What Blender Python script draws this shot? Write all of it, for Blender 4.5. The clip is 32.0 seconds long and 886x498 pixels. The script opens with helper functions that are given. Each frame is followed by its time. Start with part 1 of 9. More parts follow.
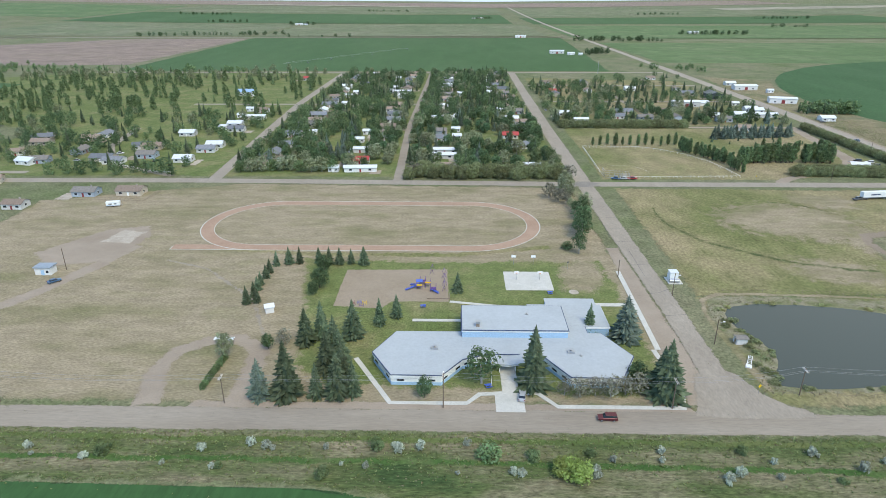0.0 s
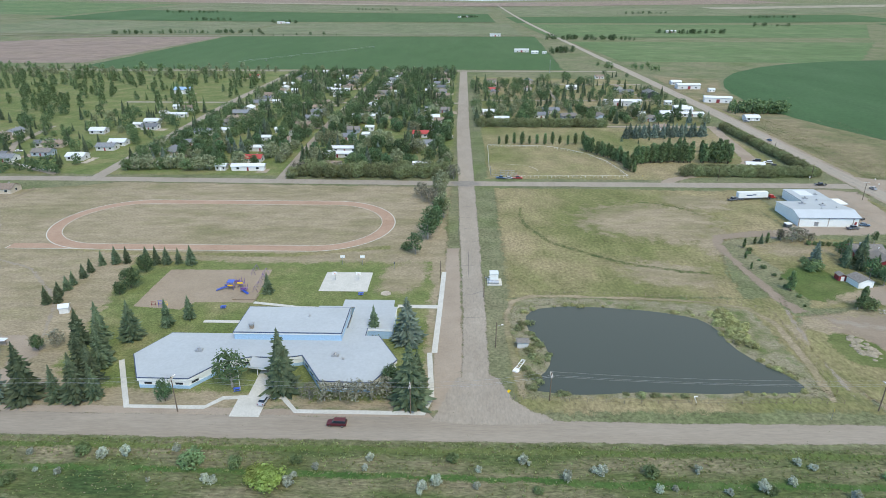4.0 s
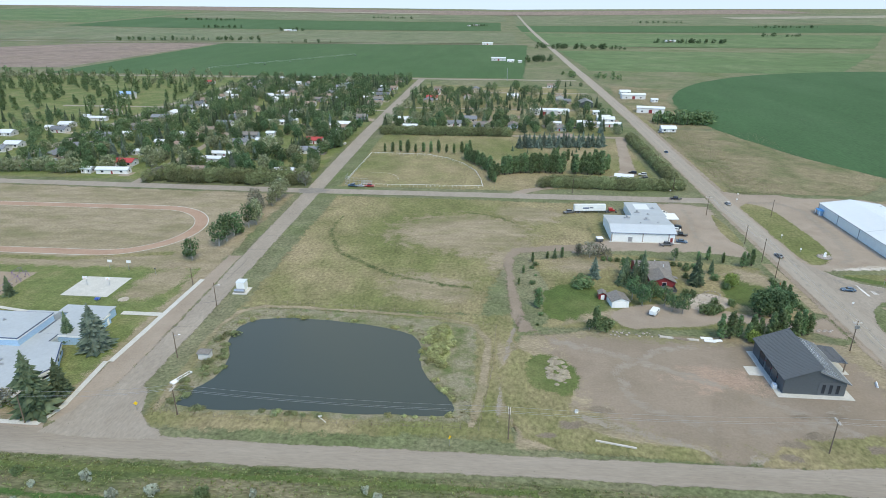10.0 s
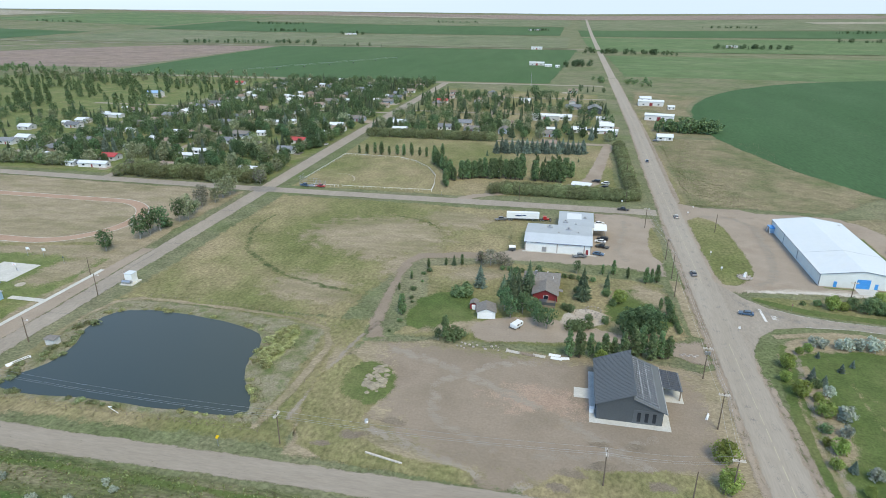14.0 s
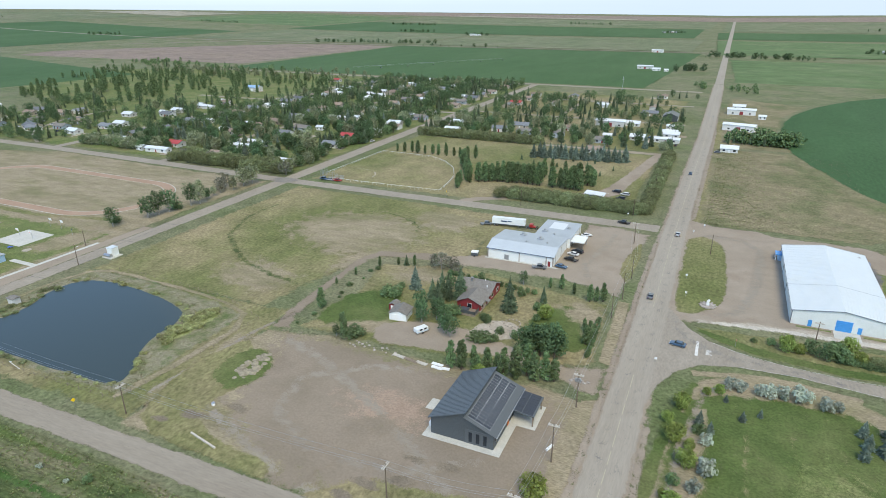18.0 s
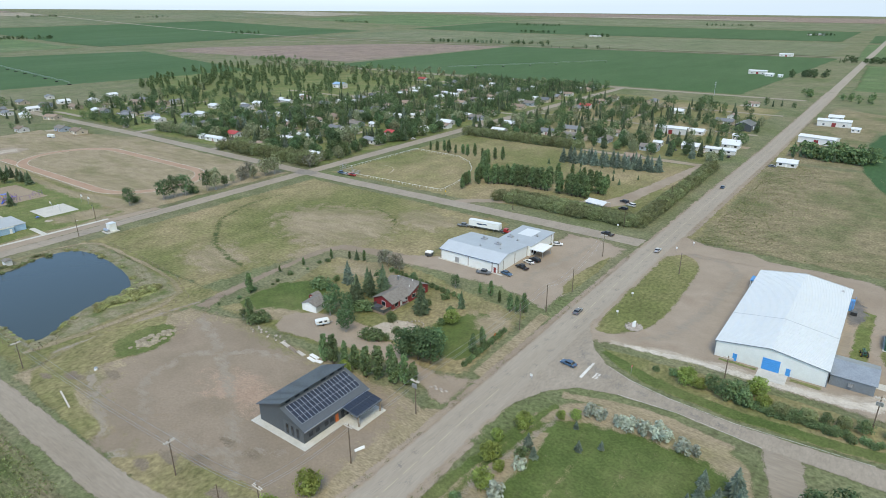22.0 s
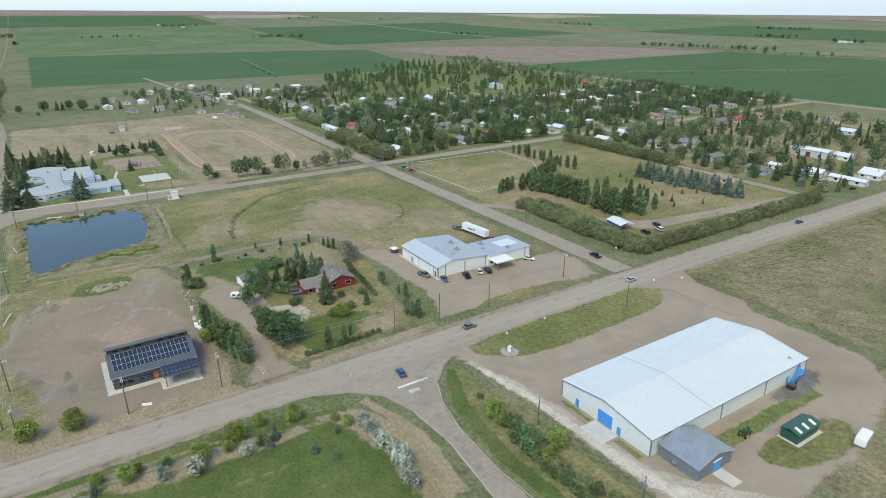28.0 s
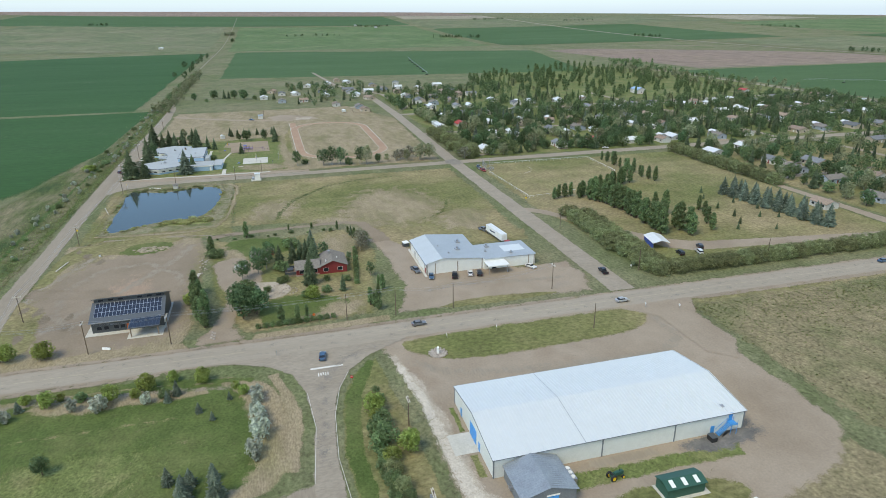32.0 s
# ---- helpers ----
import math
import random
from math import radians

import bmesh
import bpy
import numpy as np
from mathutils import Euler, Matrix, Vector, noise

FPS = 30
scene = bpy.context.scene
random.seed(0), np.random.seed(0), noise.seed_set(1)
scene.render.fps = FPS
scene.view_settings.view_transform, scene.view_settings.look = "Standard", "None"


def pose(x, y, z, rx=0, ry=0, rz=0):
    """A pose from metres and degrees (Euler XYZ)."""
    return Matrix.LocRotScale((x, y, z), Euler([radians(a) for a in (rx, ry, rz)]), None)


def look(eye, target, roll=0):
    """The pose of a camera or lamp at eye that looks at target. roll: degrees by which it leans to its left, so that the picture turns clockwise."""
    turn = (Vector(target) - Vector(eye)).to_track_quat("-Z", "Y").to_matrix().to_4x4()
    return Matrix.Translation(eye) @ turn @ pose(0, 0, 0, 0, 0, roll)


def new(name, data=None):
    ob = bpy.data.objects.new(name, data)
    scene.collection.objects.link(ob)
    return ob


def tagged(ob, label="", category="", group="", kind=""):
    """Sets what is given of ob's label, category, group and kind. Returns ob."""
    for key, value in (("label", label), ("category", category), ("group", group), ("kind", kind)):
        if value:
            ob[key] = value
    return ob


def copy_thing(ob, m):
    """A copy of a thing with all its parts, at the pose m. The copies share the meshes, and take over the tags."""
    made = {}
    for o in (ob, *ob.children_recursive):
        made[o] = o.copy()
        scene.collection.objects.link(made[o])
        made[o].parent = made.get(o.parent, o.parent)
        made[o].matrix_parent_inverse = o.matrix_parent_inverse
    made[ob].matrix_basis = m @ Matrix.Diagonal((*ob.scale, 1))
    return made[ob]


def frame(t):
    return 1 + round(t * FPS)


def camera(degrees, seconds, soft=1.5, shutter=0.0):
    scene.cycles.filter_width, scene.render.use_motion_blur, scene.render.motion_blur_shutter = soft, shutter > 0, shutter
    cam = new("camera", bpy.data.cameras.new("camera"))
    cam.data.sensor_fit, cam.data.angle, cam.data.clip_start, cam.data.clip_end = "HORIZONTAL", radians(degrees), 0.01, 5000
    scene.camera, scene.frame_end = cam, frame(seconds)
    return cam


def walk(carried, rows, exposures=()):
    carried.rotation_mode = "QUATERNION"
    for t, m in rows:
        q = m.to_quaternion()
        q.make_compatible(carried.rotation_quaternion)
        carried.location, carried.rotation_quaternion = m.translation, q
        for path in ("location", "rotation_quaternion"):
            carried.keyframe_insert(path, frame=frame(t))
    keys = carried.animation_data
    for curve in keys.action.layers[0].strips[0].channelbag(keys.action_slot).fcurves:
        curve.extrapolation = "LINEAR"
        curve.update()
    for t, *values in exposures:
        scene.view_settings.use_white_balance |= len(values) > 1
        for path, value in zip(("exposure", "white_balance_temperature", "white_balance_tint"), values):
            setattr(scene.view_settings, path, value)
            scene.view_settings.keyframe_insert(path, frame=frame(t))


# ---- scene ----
cam = camera(71.2, 32.0, 0.72)
METRES, EYE, TILT, LEAN, TURN = 536.75, 98.9, 0.0, 0.23, 1.2
ROWS = [
    (0.0, 0.0, 0.0, 0.0, 0.04, -22.63, -0.09),
    (0.5, 0.0157, 0.0006, -0.0001, 0.08, -22.65, -0.09),
    (1.0, 0.0314, 0.0015, -0.0003, 0.12, -22.66, -0.09),
    (1.5, 0.0471, 0.0024, -0.0004, 0.15, -22.67, -0.1),
    (2.0, 0.0628, 0.0034, -0.0007, 0.2, -22.69, -0.11),
    (2.5, 0.0785, 0.0043, -0.0009, 0.26, -22.7, -0.12),
    (3.0, 0.0942, 0.0054, -0.0012, 0.31, -22.7, -0.14),
    (3.5, 0.1099, 0.0064, -0.0013, 0.36, -22.72, -0.14),
    (4.0, 0.1255, 0.0074, -0.0017, 0.38, -22.72, -0.18),
    (4.5, 0.1412, 0.0084, -0.0017, 0.44, -22.73, -0.23),
    (6.5, 0.2039, 0.0127, -0.0026, 2.02, -22.75, -0.27),
    (7.0, 0.2195, 0.0142, -0.0027, 2.47, -22.75, -0.29),
    (7.5, 0.2351, 0.0158, -0.0029, 2.77, -22.75, -0.29),
    (8.0, 0.2505, 0.0175, -0.0031, 3.0, -22.75, -0.31),
    (8.5, 0.2661, 0.0192, -0.0033, 3.2, -22.74, -0.3),
    (9.0, 0.2816, 0.021, -0.0035, 3.36, -22.64, -0.31),
    (9.5, 0.2971, 0.0227, -0.0037, 3.48, -22.39, -0.31),
    (10.0, 0.3126, 0.0245, -0.004, 3.6, -22.0, -0.32),
    (10.5, 0.3281, 0.0261, -0.0043, 3.71, -21.71, -0.32),
    (11.0, 0.3434, 0.0278, -0.0046, 4.09, -21.7, -0.34),
    (11.5, 0.3589, 0.0295, -0.0047, 5.46, -21.71, -0.31),
    (12.0, 0.3745, 0.0318, -0.0049, 7.62, -21.7, -0.28),
    (12.5, 0.3901, 0.0347, -0.0052, 8.96, -21.69, -0.24),
    (13.0, 0.4055, 0.0379, -0.0052, 9.7, -21.69, -0.28),
    (13.5, 0.421, 0.0414, -0.0054, 10.21, -21.67, -0.27),
    (15.5, 0.4823, 0.0569, -0.0062, 14.0, -21.62, -0.22),
    (16.0, 0.4974, 0.0611, -0.0063, 17.53, -21.64, -0.2),
    (16.5, 0.5124, 0.0663, -0.0065, 20.52, -21.63, -0.18),
    (17.0, 0.5272, 0.0722, -0.0066, 21.83, -21.61, -0.13),
    (17.5, 0.5417, 0.0787, -0.0069, 22.58, -21.6, -0.09),
    (18.0, 0.5558, 0.0854, -0.007, 23.13, -21.58, -0.1),
    (18.5, 0.5702, 0.0923, -0.0073, 23.54, -21.58, -0.05),
    (19.0, 0.584, 0.0992, -0.0074, 24.43, -21.58, -0.09),
    (19.5, 0.598, 0.1061, -0.0077, 25.74, -21.57, -0.06),
    (20.0, 0.6118, 0.1135, -0.0079, 27.66, -21.56, -0.02),
    (20.5, 0.6254, 0.1211, -0.0081, 30.24, -21.55, -0.01),
    (21.0, 0.6384, 0.1294, -0.0081, 31.78, -21.54, -0.01),
    (21.5, 0.6516, 0.1382, -0.0081, 33.42, -21.53, 0.01),
    (22.0, 0.6643, 0.1471, -0.0083, 35.2, -21.52, 0.04),
    (22.5, 0.677, 0.1566, -0.0082, 37.61, -21.51, 0.06),
    (23.0, 0.689, 0.1665, -0.0083, 38.77, -21.51, 0.06),
    (23.5, 0.7008, 0.1765, -0.0085, 40.04, -21.51, 0.08),
    (24.0, 0.7125, 0.1866, -0.0087, 41.87, -21.47, 0.1),
    (24.5, 0.724, 0.1969, -0.009, 43.95, -21.45, 0.15),
    (25.0, 0.7351, 0.2074, -0.0092, 46.46, -21.43, 0.16),
    (25.5, 0.7458, 0.2187, -0.0094, 48.8, -21.41, 0.18),
    (27.5, 0.784, 0.2671, -0.0098, 55.19, -21.32, 0.22),
    (28.0, 0.7927, 0.2799, -0.0101, 56.26, -21.28, 0.24),
    (28.5, 0.8008, 0.2922, -0.0103, 58.08, -21.27, 0.26),
    (29.0, 0.809, 0.3054, -0.0105, 60.1, -21.25, 0.26),
    (29.5, 0.8168, 0.3188, -0.0108, 62.37, -21.22, 0.27),
    (30.0, 0.824, 0.3325, -0.0111, 64.99, -21.2, 0.26),
    (30.5, 0.8307, 0.3465, -0.0113, 68.22, -21.16, 0.3),
    (31.0, 0.8367, 0.3609, -0.0116, 70.4, -21.14, 0.34),
    (31.5, 0.8423, 0.3756, -0.0119, 71.88, -21.1, 0.36),
    (32.0, 0.8471, 0.3902, -0.0122, 73.22, -21.09, 0.38),
]
walk(cam, [(t, pose(0, 0, EYE, TILT, LEAN, TURN) @ pose(METRES * x, METRES * y, METRES * z, 90 + pitch, roll, yaw)) for t, x, y, z, yaw, pitch, roll in ROWS],
     [(0.0, 1.10, 7000, 7), (10.0, 1.06, 7050, 6), (20.0, 1.0, 7250, 6), (32.0, 0.89, 7400, 5)])

# ---- light ----
SUN_EL, SUN_AZ = 54.0, 150.0          # degrees; azimuth clockwise from +y
world = bpy.data.worlds.new("world")
scene.world = world
world.use_nodes = True
wn = world.node_tree
sky = wn.nodes.new("ShaderNodeTexSky")
sky.sky_type, sky.sun_disc = "NISHITA", False
sky.sun_elevation, sky.sun_rotation = radians(SUN_EL), radians(SUN_AZ)
sky.air_density, sky.dust_density, sky.ozone_density = 1.0, 0.3, 1.5
wn.nodes["Background"].inputs["Strength"].default_value = 0.155
cool = wn.nodes.new("ShaderNodeMixRGB")
cool.blend_type = "MULTIPLY"
cool.inputs[0].default_value, cool.inputs[2].default_value = 1.0, (0.74, 0.90, 1.08, 1)
wn.links.new(sky.outputs[0], cool.inputs[1])
# pale haze along the horizon
where, axis, fade, haze = [wn.nodes.new("ShaderNode" + k) for k in ("TexCoord", "SeparateXYZ", "MapRange", "MixRGB")]
wn.links.new(where.outputs["Generated"], axis.inputs[0])
wn.links.new(axis.outputs[2], fade.inputs["Value"])
fade.inputs["From Min"].default_value, fade.inputs["From Max"].default_value = 0.0, 0.12
fade.inputs["To Min"].default_value, fade.inputs["To Max"].default_value = 0.92, 0.0
wn.links.new(fade.outputs[0], haze.inputs[0])
cloud, bank, cover, veil = [wn.nodes.new("ShaderNode" + k) for k in ("TexNoise", "Math", "MapRange", "MixRGB")]
cloud.inputs["Scale"].default_value, cloud.inputs["Detail"].default_value = 1.6, 6
wn.links.new(where.outputs["Generated"], cloud.inputs["Vector"])
bank.operation = "MULTIPLY_ADD"
wn.links.new(axis.outputs[1], bank.inputs[0])
bank.inputs[1].default_value = 0.35
east = wn.nodes.new("ShaderNodeMath")
east.operation = "MULTIPLY_ADD"
wn.links.new(axis.outputs[0], east.inputs[0])
east.inputs[1].default_value = 0.25
wn.links.new(cloud.outputs[0], east.inputs[2])
wn.links.new(east.outputs[0], bank.inputs[2])
wn.links.new(bank.outputs[0], cover.inputs["Value"])
cover.inputs["From Min"].default_value, cover.inputs["From Max"].default_value = 0.5, 0.85
cover.inputs["To Min"].default_value, cover.inputs["To Max"].default_value = 0.0, 0.8
wn.links.new(cover.outputs[0], veil.inputs[0])
wn.links.new(cool.outputs[0], veil.inputs[1])
veil.inputs[2].default_value = (3.3, 3.5, 3.35, 1)
wn.links.new(veil.outputs[0], haze.inputs[1])
haze.inputs[2].default_value = (2.1, 2.68, 3.65, 1)
wn.links.new(haze.outputs[0], wn.nodes["Background"].inputs["Color"])
lamp = bpy.data.lights.new("sun", "SUN")
lamp.energy, lamp.angle, lamp.color = 1.4, radians(25), (1.0, 0.91, 0.70)
sun = new("sun", lamp)
az, el = radians(SUN_AZ), radians(SUN_EL)
sun.matrix_world = look((300 * math.sin(az) * math.cos(el), 300 * math.cos(az) * math.cos(el), 300 * math.sin(el)), (0, 0, 0))


# ---- materials ----
def mat(name, stops, scale=1.0, fine=12.0, rough=0.85, bump=0.3, metal=0.0, spread=0.0, detail=6.0, fine_mix=0.5, stretch=(1, 1, 1), local=False, dist=0.05, mid=0.5):
    """A procedural surface: colours (a ramp over coarse noise), darkened and lightened by fine noise, with bump.
    spread: brightness that differs from object to object."""
    m = bpy.data.materials.new(name)
    m.use_nodes = True
    nt = m.node_tree
    N, L = nt.nodes, nt.links
    bsdf = N["Principled BSDF"]
    bsdf.inputs["Roughness"].default_value = rough
    bsdf.inputs["Metallic"].default_value = metal
    if rough >= .9:
        bsdf.inputs["Specular IOR Level"].default_value = .15
    if local:
        src = N.new("ShaderNodeTexCoord").outputs["Object"]
    else:
        src = N.new("ShaderNodeNewGeometry").outputs["Position"]
    mp = N.new("ShaderNodeMapping")
    mp.inputs["Scale"].default_value = stretch
    L.new(src, mp.inputs["Vector"])
    n1, n2 = N.new("ShaderNodeTexNoise"), N.new("ShaderNodeTexNoise")
    n1.inputs["Scale"].default_value, n1.inputs["Detail"].default_value, n1.inputs["Roughness"].default_value = scale, detail, 0.62
    n2.inputs["Scale"].default_value, n2.inputs["Detail"].default_value, n2.inputs["Roughness"].default_value = fine, 5, 0.7
    for n in (n1, n2):
        L.new(mp.outputs[0], n.inputs["Vector"])
    ramp = N.new("ShaderNodeValToRGB")
    e = ramp.color_ramp.elements
    k = len(stops)
    for i, c in enumerate(stops):
        pos = 0.33 + 0.34 * i / max(k - 1, 1)
        if i < 2:
            e[i].position, e[i].color = pos, (*c, 1)
        else:
            e.new(pos).color = (*c, 1)
    L.new(n1.outputs[0], ramp.inputs[0])
    mul = N.new("ShaderNodeMixRGB")
    mul.blend_type = "OVERLAY"
    mul.inputs[0].default_value = fine_mix
    L.new(ramp.outputs[0], mul.inputs[1])
    gray = N.new("ShaderNodeValToRGB")
    gray.color_ramp.elements[0].position, gray.color_ramp.elements[1].position = 0.3, 0.7
    L.new(n2.outputs[0], gray.inputs[0])
    L.new(gray.outputs[0], mul.inputs[2])
    out = mul.outputs[0]
    if not local:
        n3, g3, m3 = N.new("ShaderNodeTexNoise"), N.new("ShaderNodeValToRGB"), N.new("ShaderNodeMixRGB")
        n3.inputs["Scale"].default_value, n3.inputs["Detail"].default_value, n3.inputs["Roughness"].default_value = scale * 5.5, 8, 0.72
        L.new(mp.outputs[0], n3.inputs["Vector"])
        g3.color_ramp.elements[0].position, g3.color_ramp.elements[1].position = 0.32, 0.68
        L.new(n3.outputs[0], g3.inputs[0])
        m3.blend_type = "OVERLAY"
        m3.inputs[0].default_value = fine_mix * mid
        L.new(out, m3.inputs[1])
        L.new(g3.outputs[0], m3.inputs[2])
        out = m3.outputs[0]
    if spread:
        inf = N.new("ShaderNodeObjectInfo")
        rng = N.new("ShaderNodeMapRange")
        rng.inputs["To Min"].default_value, rng.inputs["To Max"].default_value = 1 - spread, 1 + spread
        L.new(inf.outputs["Random"], rng.inputs["Value"])
        hsv = N.new("ShaderNodeHueSaturation")
        L.new(rng.outputs[0], hsv.inputs["Value"])
        L.new(out, hsv.inputs["Color"])
        out = hsv.outputs[0]
    L.new(out, bsdf.inputs["Base Color"])
    if bump:
        b = N.new("ShaderNodeBump")
        b.inputs["Strength"].default_value, b.inputs["Distance"].default_value = bump, dist
        L.new(n2.outputs[0], b.inputs["Height"])
        L.new(b.outputs[0], bsdf.inputs["Normal"])
    return m


def feather(m, scale=0.35, grain=5.0):
    """Let the border of a ground patch break up into grains and tufts, by the mesh's own edge attribute."""
    nt = m.node_tree
    N, L = nt.nodes, nt.links
    at, geo = N.new("ShaderNodeAttribute"), N.new("ShaderNodeNewGeometry")
    at.attribute_name = "edge"
    total = None
    for sc, detail, gain in ((scale, 6, 1.5), (grain, 3, 1.7)):
        ns, mul = N.new("ShaderNodeTexNoise"), N.new("ShaderNodeMath")
        ns.inputs["Scale"].default_value, ns.inputs["Detail"].default_value = sc, detail
        L.new(geo.outputs["Position"], ns.inputs["Vector"])
        mul.operation = "MULTIPLY_ADD"
        L.new(ns.outputs[0], mul.inputs[0])
        mul.inputs[1].default_value = gain
        if total is None:
            mul.inputs[2].default_value = .5 - .5 * 3.2
        else:
            L.new(total, mul.inputs[2])
        total = mul.outputs[0]
    gt = N.new("ShaderNodeMath")
    gt.operation = "GREATER_THAN"
    L.new(at.outputs["Fac"], gt.inputs[0])
    L.new(total, gt.inputs[1])
    mix, tr = N.new("ShaderNodeMixShader"), N.new("ShaderNodeBsdfTransparent")
    L.new(gt.outputs[0], mix.inputs[0])
    L.new(tr.outputs[0], mix.inputs[1])
    L.new(N["Principled BSDF"].outputs[0], mix.inputs[2])
    L.new(mix.outputs[0], N["Material Output"].inputs["Surface"])
    return m


def plain(name, c, rough=0.5, metal=0.0, vary=0.12, scale=3.0, spread=0.0, bump=0.05, fine=0.15):
    a = tuple(v * (1 - vary) for v in c)
    b = tuple(min(1, v * (1 + vary)) for v in c)
    return mat(name, [a, b], scale, scale * 9, rough, bump, metal, spread, fine_mix=fine, local=True)


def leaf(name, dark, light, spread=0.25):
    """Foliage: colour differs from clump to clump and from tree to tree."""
    m = bpy.data.materials.new(name)
    m.use_nodes = True
    N, L = m.node_tree.nodes, m.node_tree.links
    bsdf = N["Principled BSDF"]
    bsdf.inputs["Roughness"].default_value = 0.8
    bsdf.inputs["Specular IOR Level"].default_value = 0.12
    geo, inf = N.new("ShaderNodeNewGeometry"), N.new("ShaderNodeObjectInfo")
    ramp = N.new("ShaderNodeValToRGB")
    ramp.color_ramp.elements[0].color, ramp.color_ramp.elements[1].color = (*dark, 1), (*light, 1)
    L.new(geo.outputs["Random Per Island"], ramp.inputs[0])
    rng = N.new("ShaderNodeMapRange")
    rng.inputs["To Min"].default_value, rng.inputs["To Max"].default_value = 1 - spread, 1 + spread
    L.new(inf.outputs["Random"], rng.inputs["Value"])
    hue = N.new("ShaderNodeMapRange")
    hue.inputs["To Min"].default_value, hue.inputs["To Max"].default_value = 0.478, 0.512
    L.new(inf.outputs["Random"], hue.inputs["Value"])
    hsv = N.new("ShaderNodeHueSaturation")
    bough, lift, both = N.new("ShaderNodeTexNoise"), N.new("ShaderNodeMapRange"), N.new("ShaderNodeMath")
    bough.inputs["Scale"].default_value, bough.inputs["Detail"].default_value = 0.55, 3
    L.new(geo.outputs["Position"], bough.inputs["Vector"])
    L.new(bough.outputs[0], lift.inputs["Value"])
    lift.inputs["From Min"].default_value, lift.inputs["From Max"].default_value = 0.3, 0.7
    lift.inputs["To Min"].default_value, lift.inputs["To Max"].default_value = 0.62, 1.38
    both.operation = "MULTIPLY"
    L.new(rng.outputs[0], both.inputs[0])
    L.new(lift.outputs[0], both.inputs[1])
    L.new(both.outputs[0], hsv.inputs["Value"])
    L.new(hue.outputs[0], hsv.inputs["Hue"])
    L.new(ramp.outputs[0], hsv.inputs["Color"])
    L.new(hsv.outputs[0], bsdf.inputs["Base Color"])
    tl, mx = N.new("ShaderNodeBsdfTranslucent"), N.new("ShaderNodeMixShader")
    mx.inputs[0].default_value = 0.4
    L.new(hsv.outputs[0], tl.inputs["Color"])
    L.new(bsdf.outputs[0], mx.inputs[1])
    L.new(tl.outputs[0], mx.inputs[2])
    L.new(mx.outputs[0], N["Material Output"].inputs["Surface"])
    return m


# ground covers
# this green is greyed and blued slightly, with distance haze mixed into its colour
PRAIRIE = mat("prairie_grass", [(.110, .137, .056), (.148, .157, .084), (.186, .176, .106)], .018, .9, .95, .5)
DRYLAWN = mat("dry_playing_field", [(0.186, 0.172, 0.090), (0.240, 0.204, 0.126), (0.288, 0.238, 0.160), (0.228, 0.200, 0.116)], .035, 1.6, .95, .4, fine_mix=.36, stretch=(.55, 1.3, 1))
MEADOW = mat("mown_meadow", [(.13, .145, .052), (.165, .165, .07), (.235, .203, .108), (.28, .23, .135)], .018, .9, .95, .4, stretch=(1, .7, 1), fine_mix=.42)
LAWN = mat("green_lawn", [(.105, .14, .045), (.14, .165, .06), (.20, .19, .09)], .05, 1.5, .95, .4)
LUSH = mat("lush_lawn", [(.070, .106, .030), (.090, .122, .038), (.130, .146, .056)], .04, 1.5, .95, .4, mid=.6, fine_mix=.32)
SCRUB = mat("scrub_grass", [(.045, .075, .026), (.085, .108, .04), (.15, .145, .08), (.21, .18, .115)], .05, 1.1, .95, .8, stretch=(.5, 1.6, 1), dist=.2, fine_mix=.5)
DITCHGREEN = mat("dark_ditch_grass", [(.04, .085, .022), (.06, .11, .03), (.10, .135, .05)], .12, 1.6, .95, .6, fine_mix=.4)
REED = mat("reeds", [(.105, .135, .05), (.17, .17, .09), (.245, .22, .15), (.135, .16, .068)], .13, 2.0, .95, .8, dist=.2, fine_mix=.36)
CROP = mat("green_crop", [(.052, .104, .038), (.06, .113, .044), (.07, .122, .05)], .008, .6, .95, .3, stretch=(1, .25, 1), fine_mix=.2)
CROP2 = mat("pale_green_crop", [(.085, .14, .055), (.105, .155, .065), (.14, .175, .085)], .006, .5, .95, .3)
DEEPCROP = mat("deep_green_crop", [(.034, .086, .027), (.039, .093, .031), (.046, .10, .037)], .008, .6, .95, .3, stretch=(1, .25, 1), fine_mix=.2)
PIVOTCROP = mat("pivot_crop", [(.043, .096, .037), (.049, .104, .042), (.056, .111, .048)], .008, .6, .95, .3, stretch=(1, .25, 1), fine_mix=.2)
STRAW = mat("pale_stubble", [(.25, .225, .17), (.29, .265, .20), (.33, .30, .23)], .006, .5, .95, .3)
SUMMERFALLOW = mat("bare_soil", [(.20, .155, .125), (.235, .18, .145), (.22, .175, .13)], .006, .5, .95, .3)
ROUGH = mat("rough_weedy_field", [(.12, .135, .06), (.17, .16, .085), (.225, .19, .115), (.19, .17, .095)], .03, 1.0, .95, .5)
PALEREED = mat("pale_reeds", [(.15, .185, .06), (.25, .27, .115), (.34, .345, .18)], .3, 2.4, .95, .8, dist=.2, fine_mix=.36)
TALLGRASS = mat("tall_dark_grass", [(.06, .082, .03), (.085, .105, .04), (.12, .13, .06)], .1, 1.6, .95, .6)
# far fields only: bluish distance haze is mixed into the base colours
PASTURE = mat("pasture", [(.118, .145, .075), (.145, .163, .09), (.185, .182, .115)], .006, .35, .95, .3)
YARDDIRT = mat("trampled_yard_dirt", [(.208, .169, .123), (.236, .191, .141), (.262, .212, .159), (.228, .182, .135)], .03, 1.6, .95, .4, detail=5, mid=.35, fine_mix=.13)
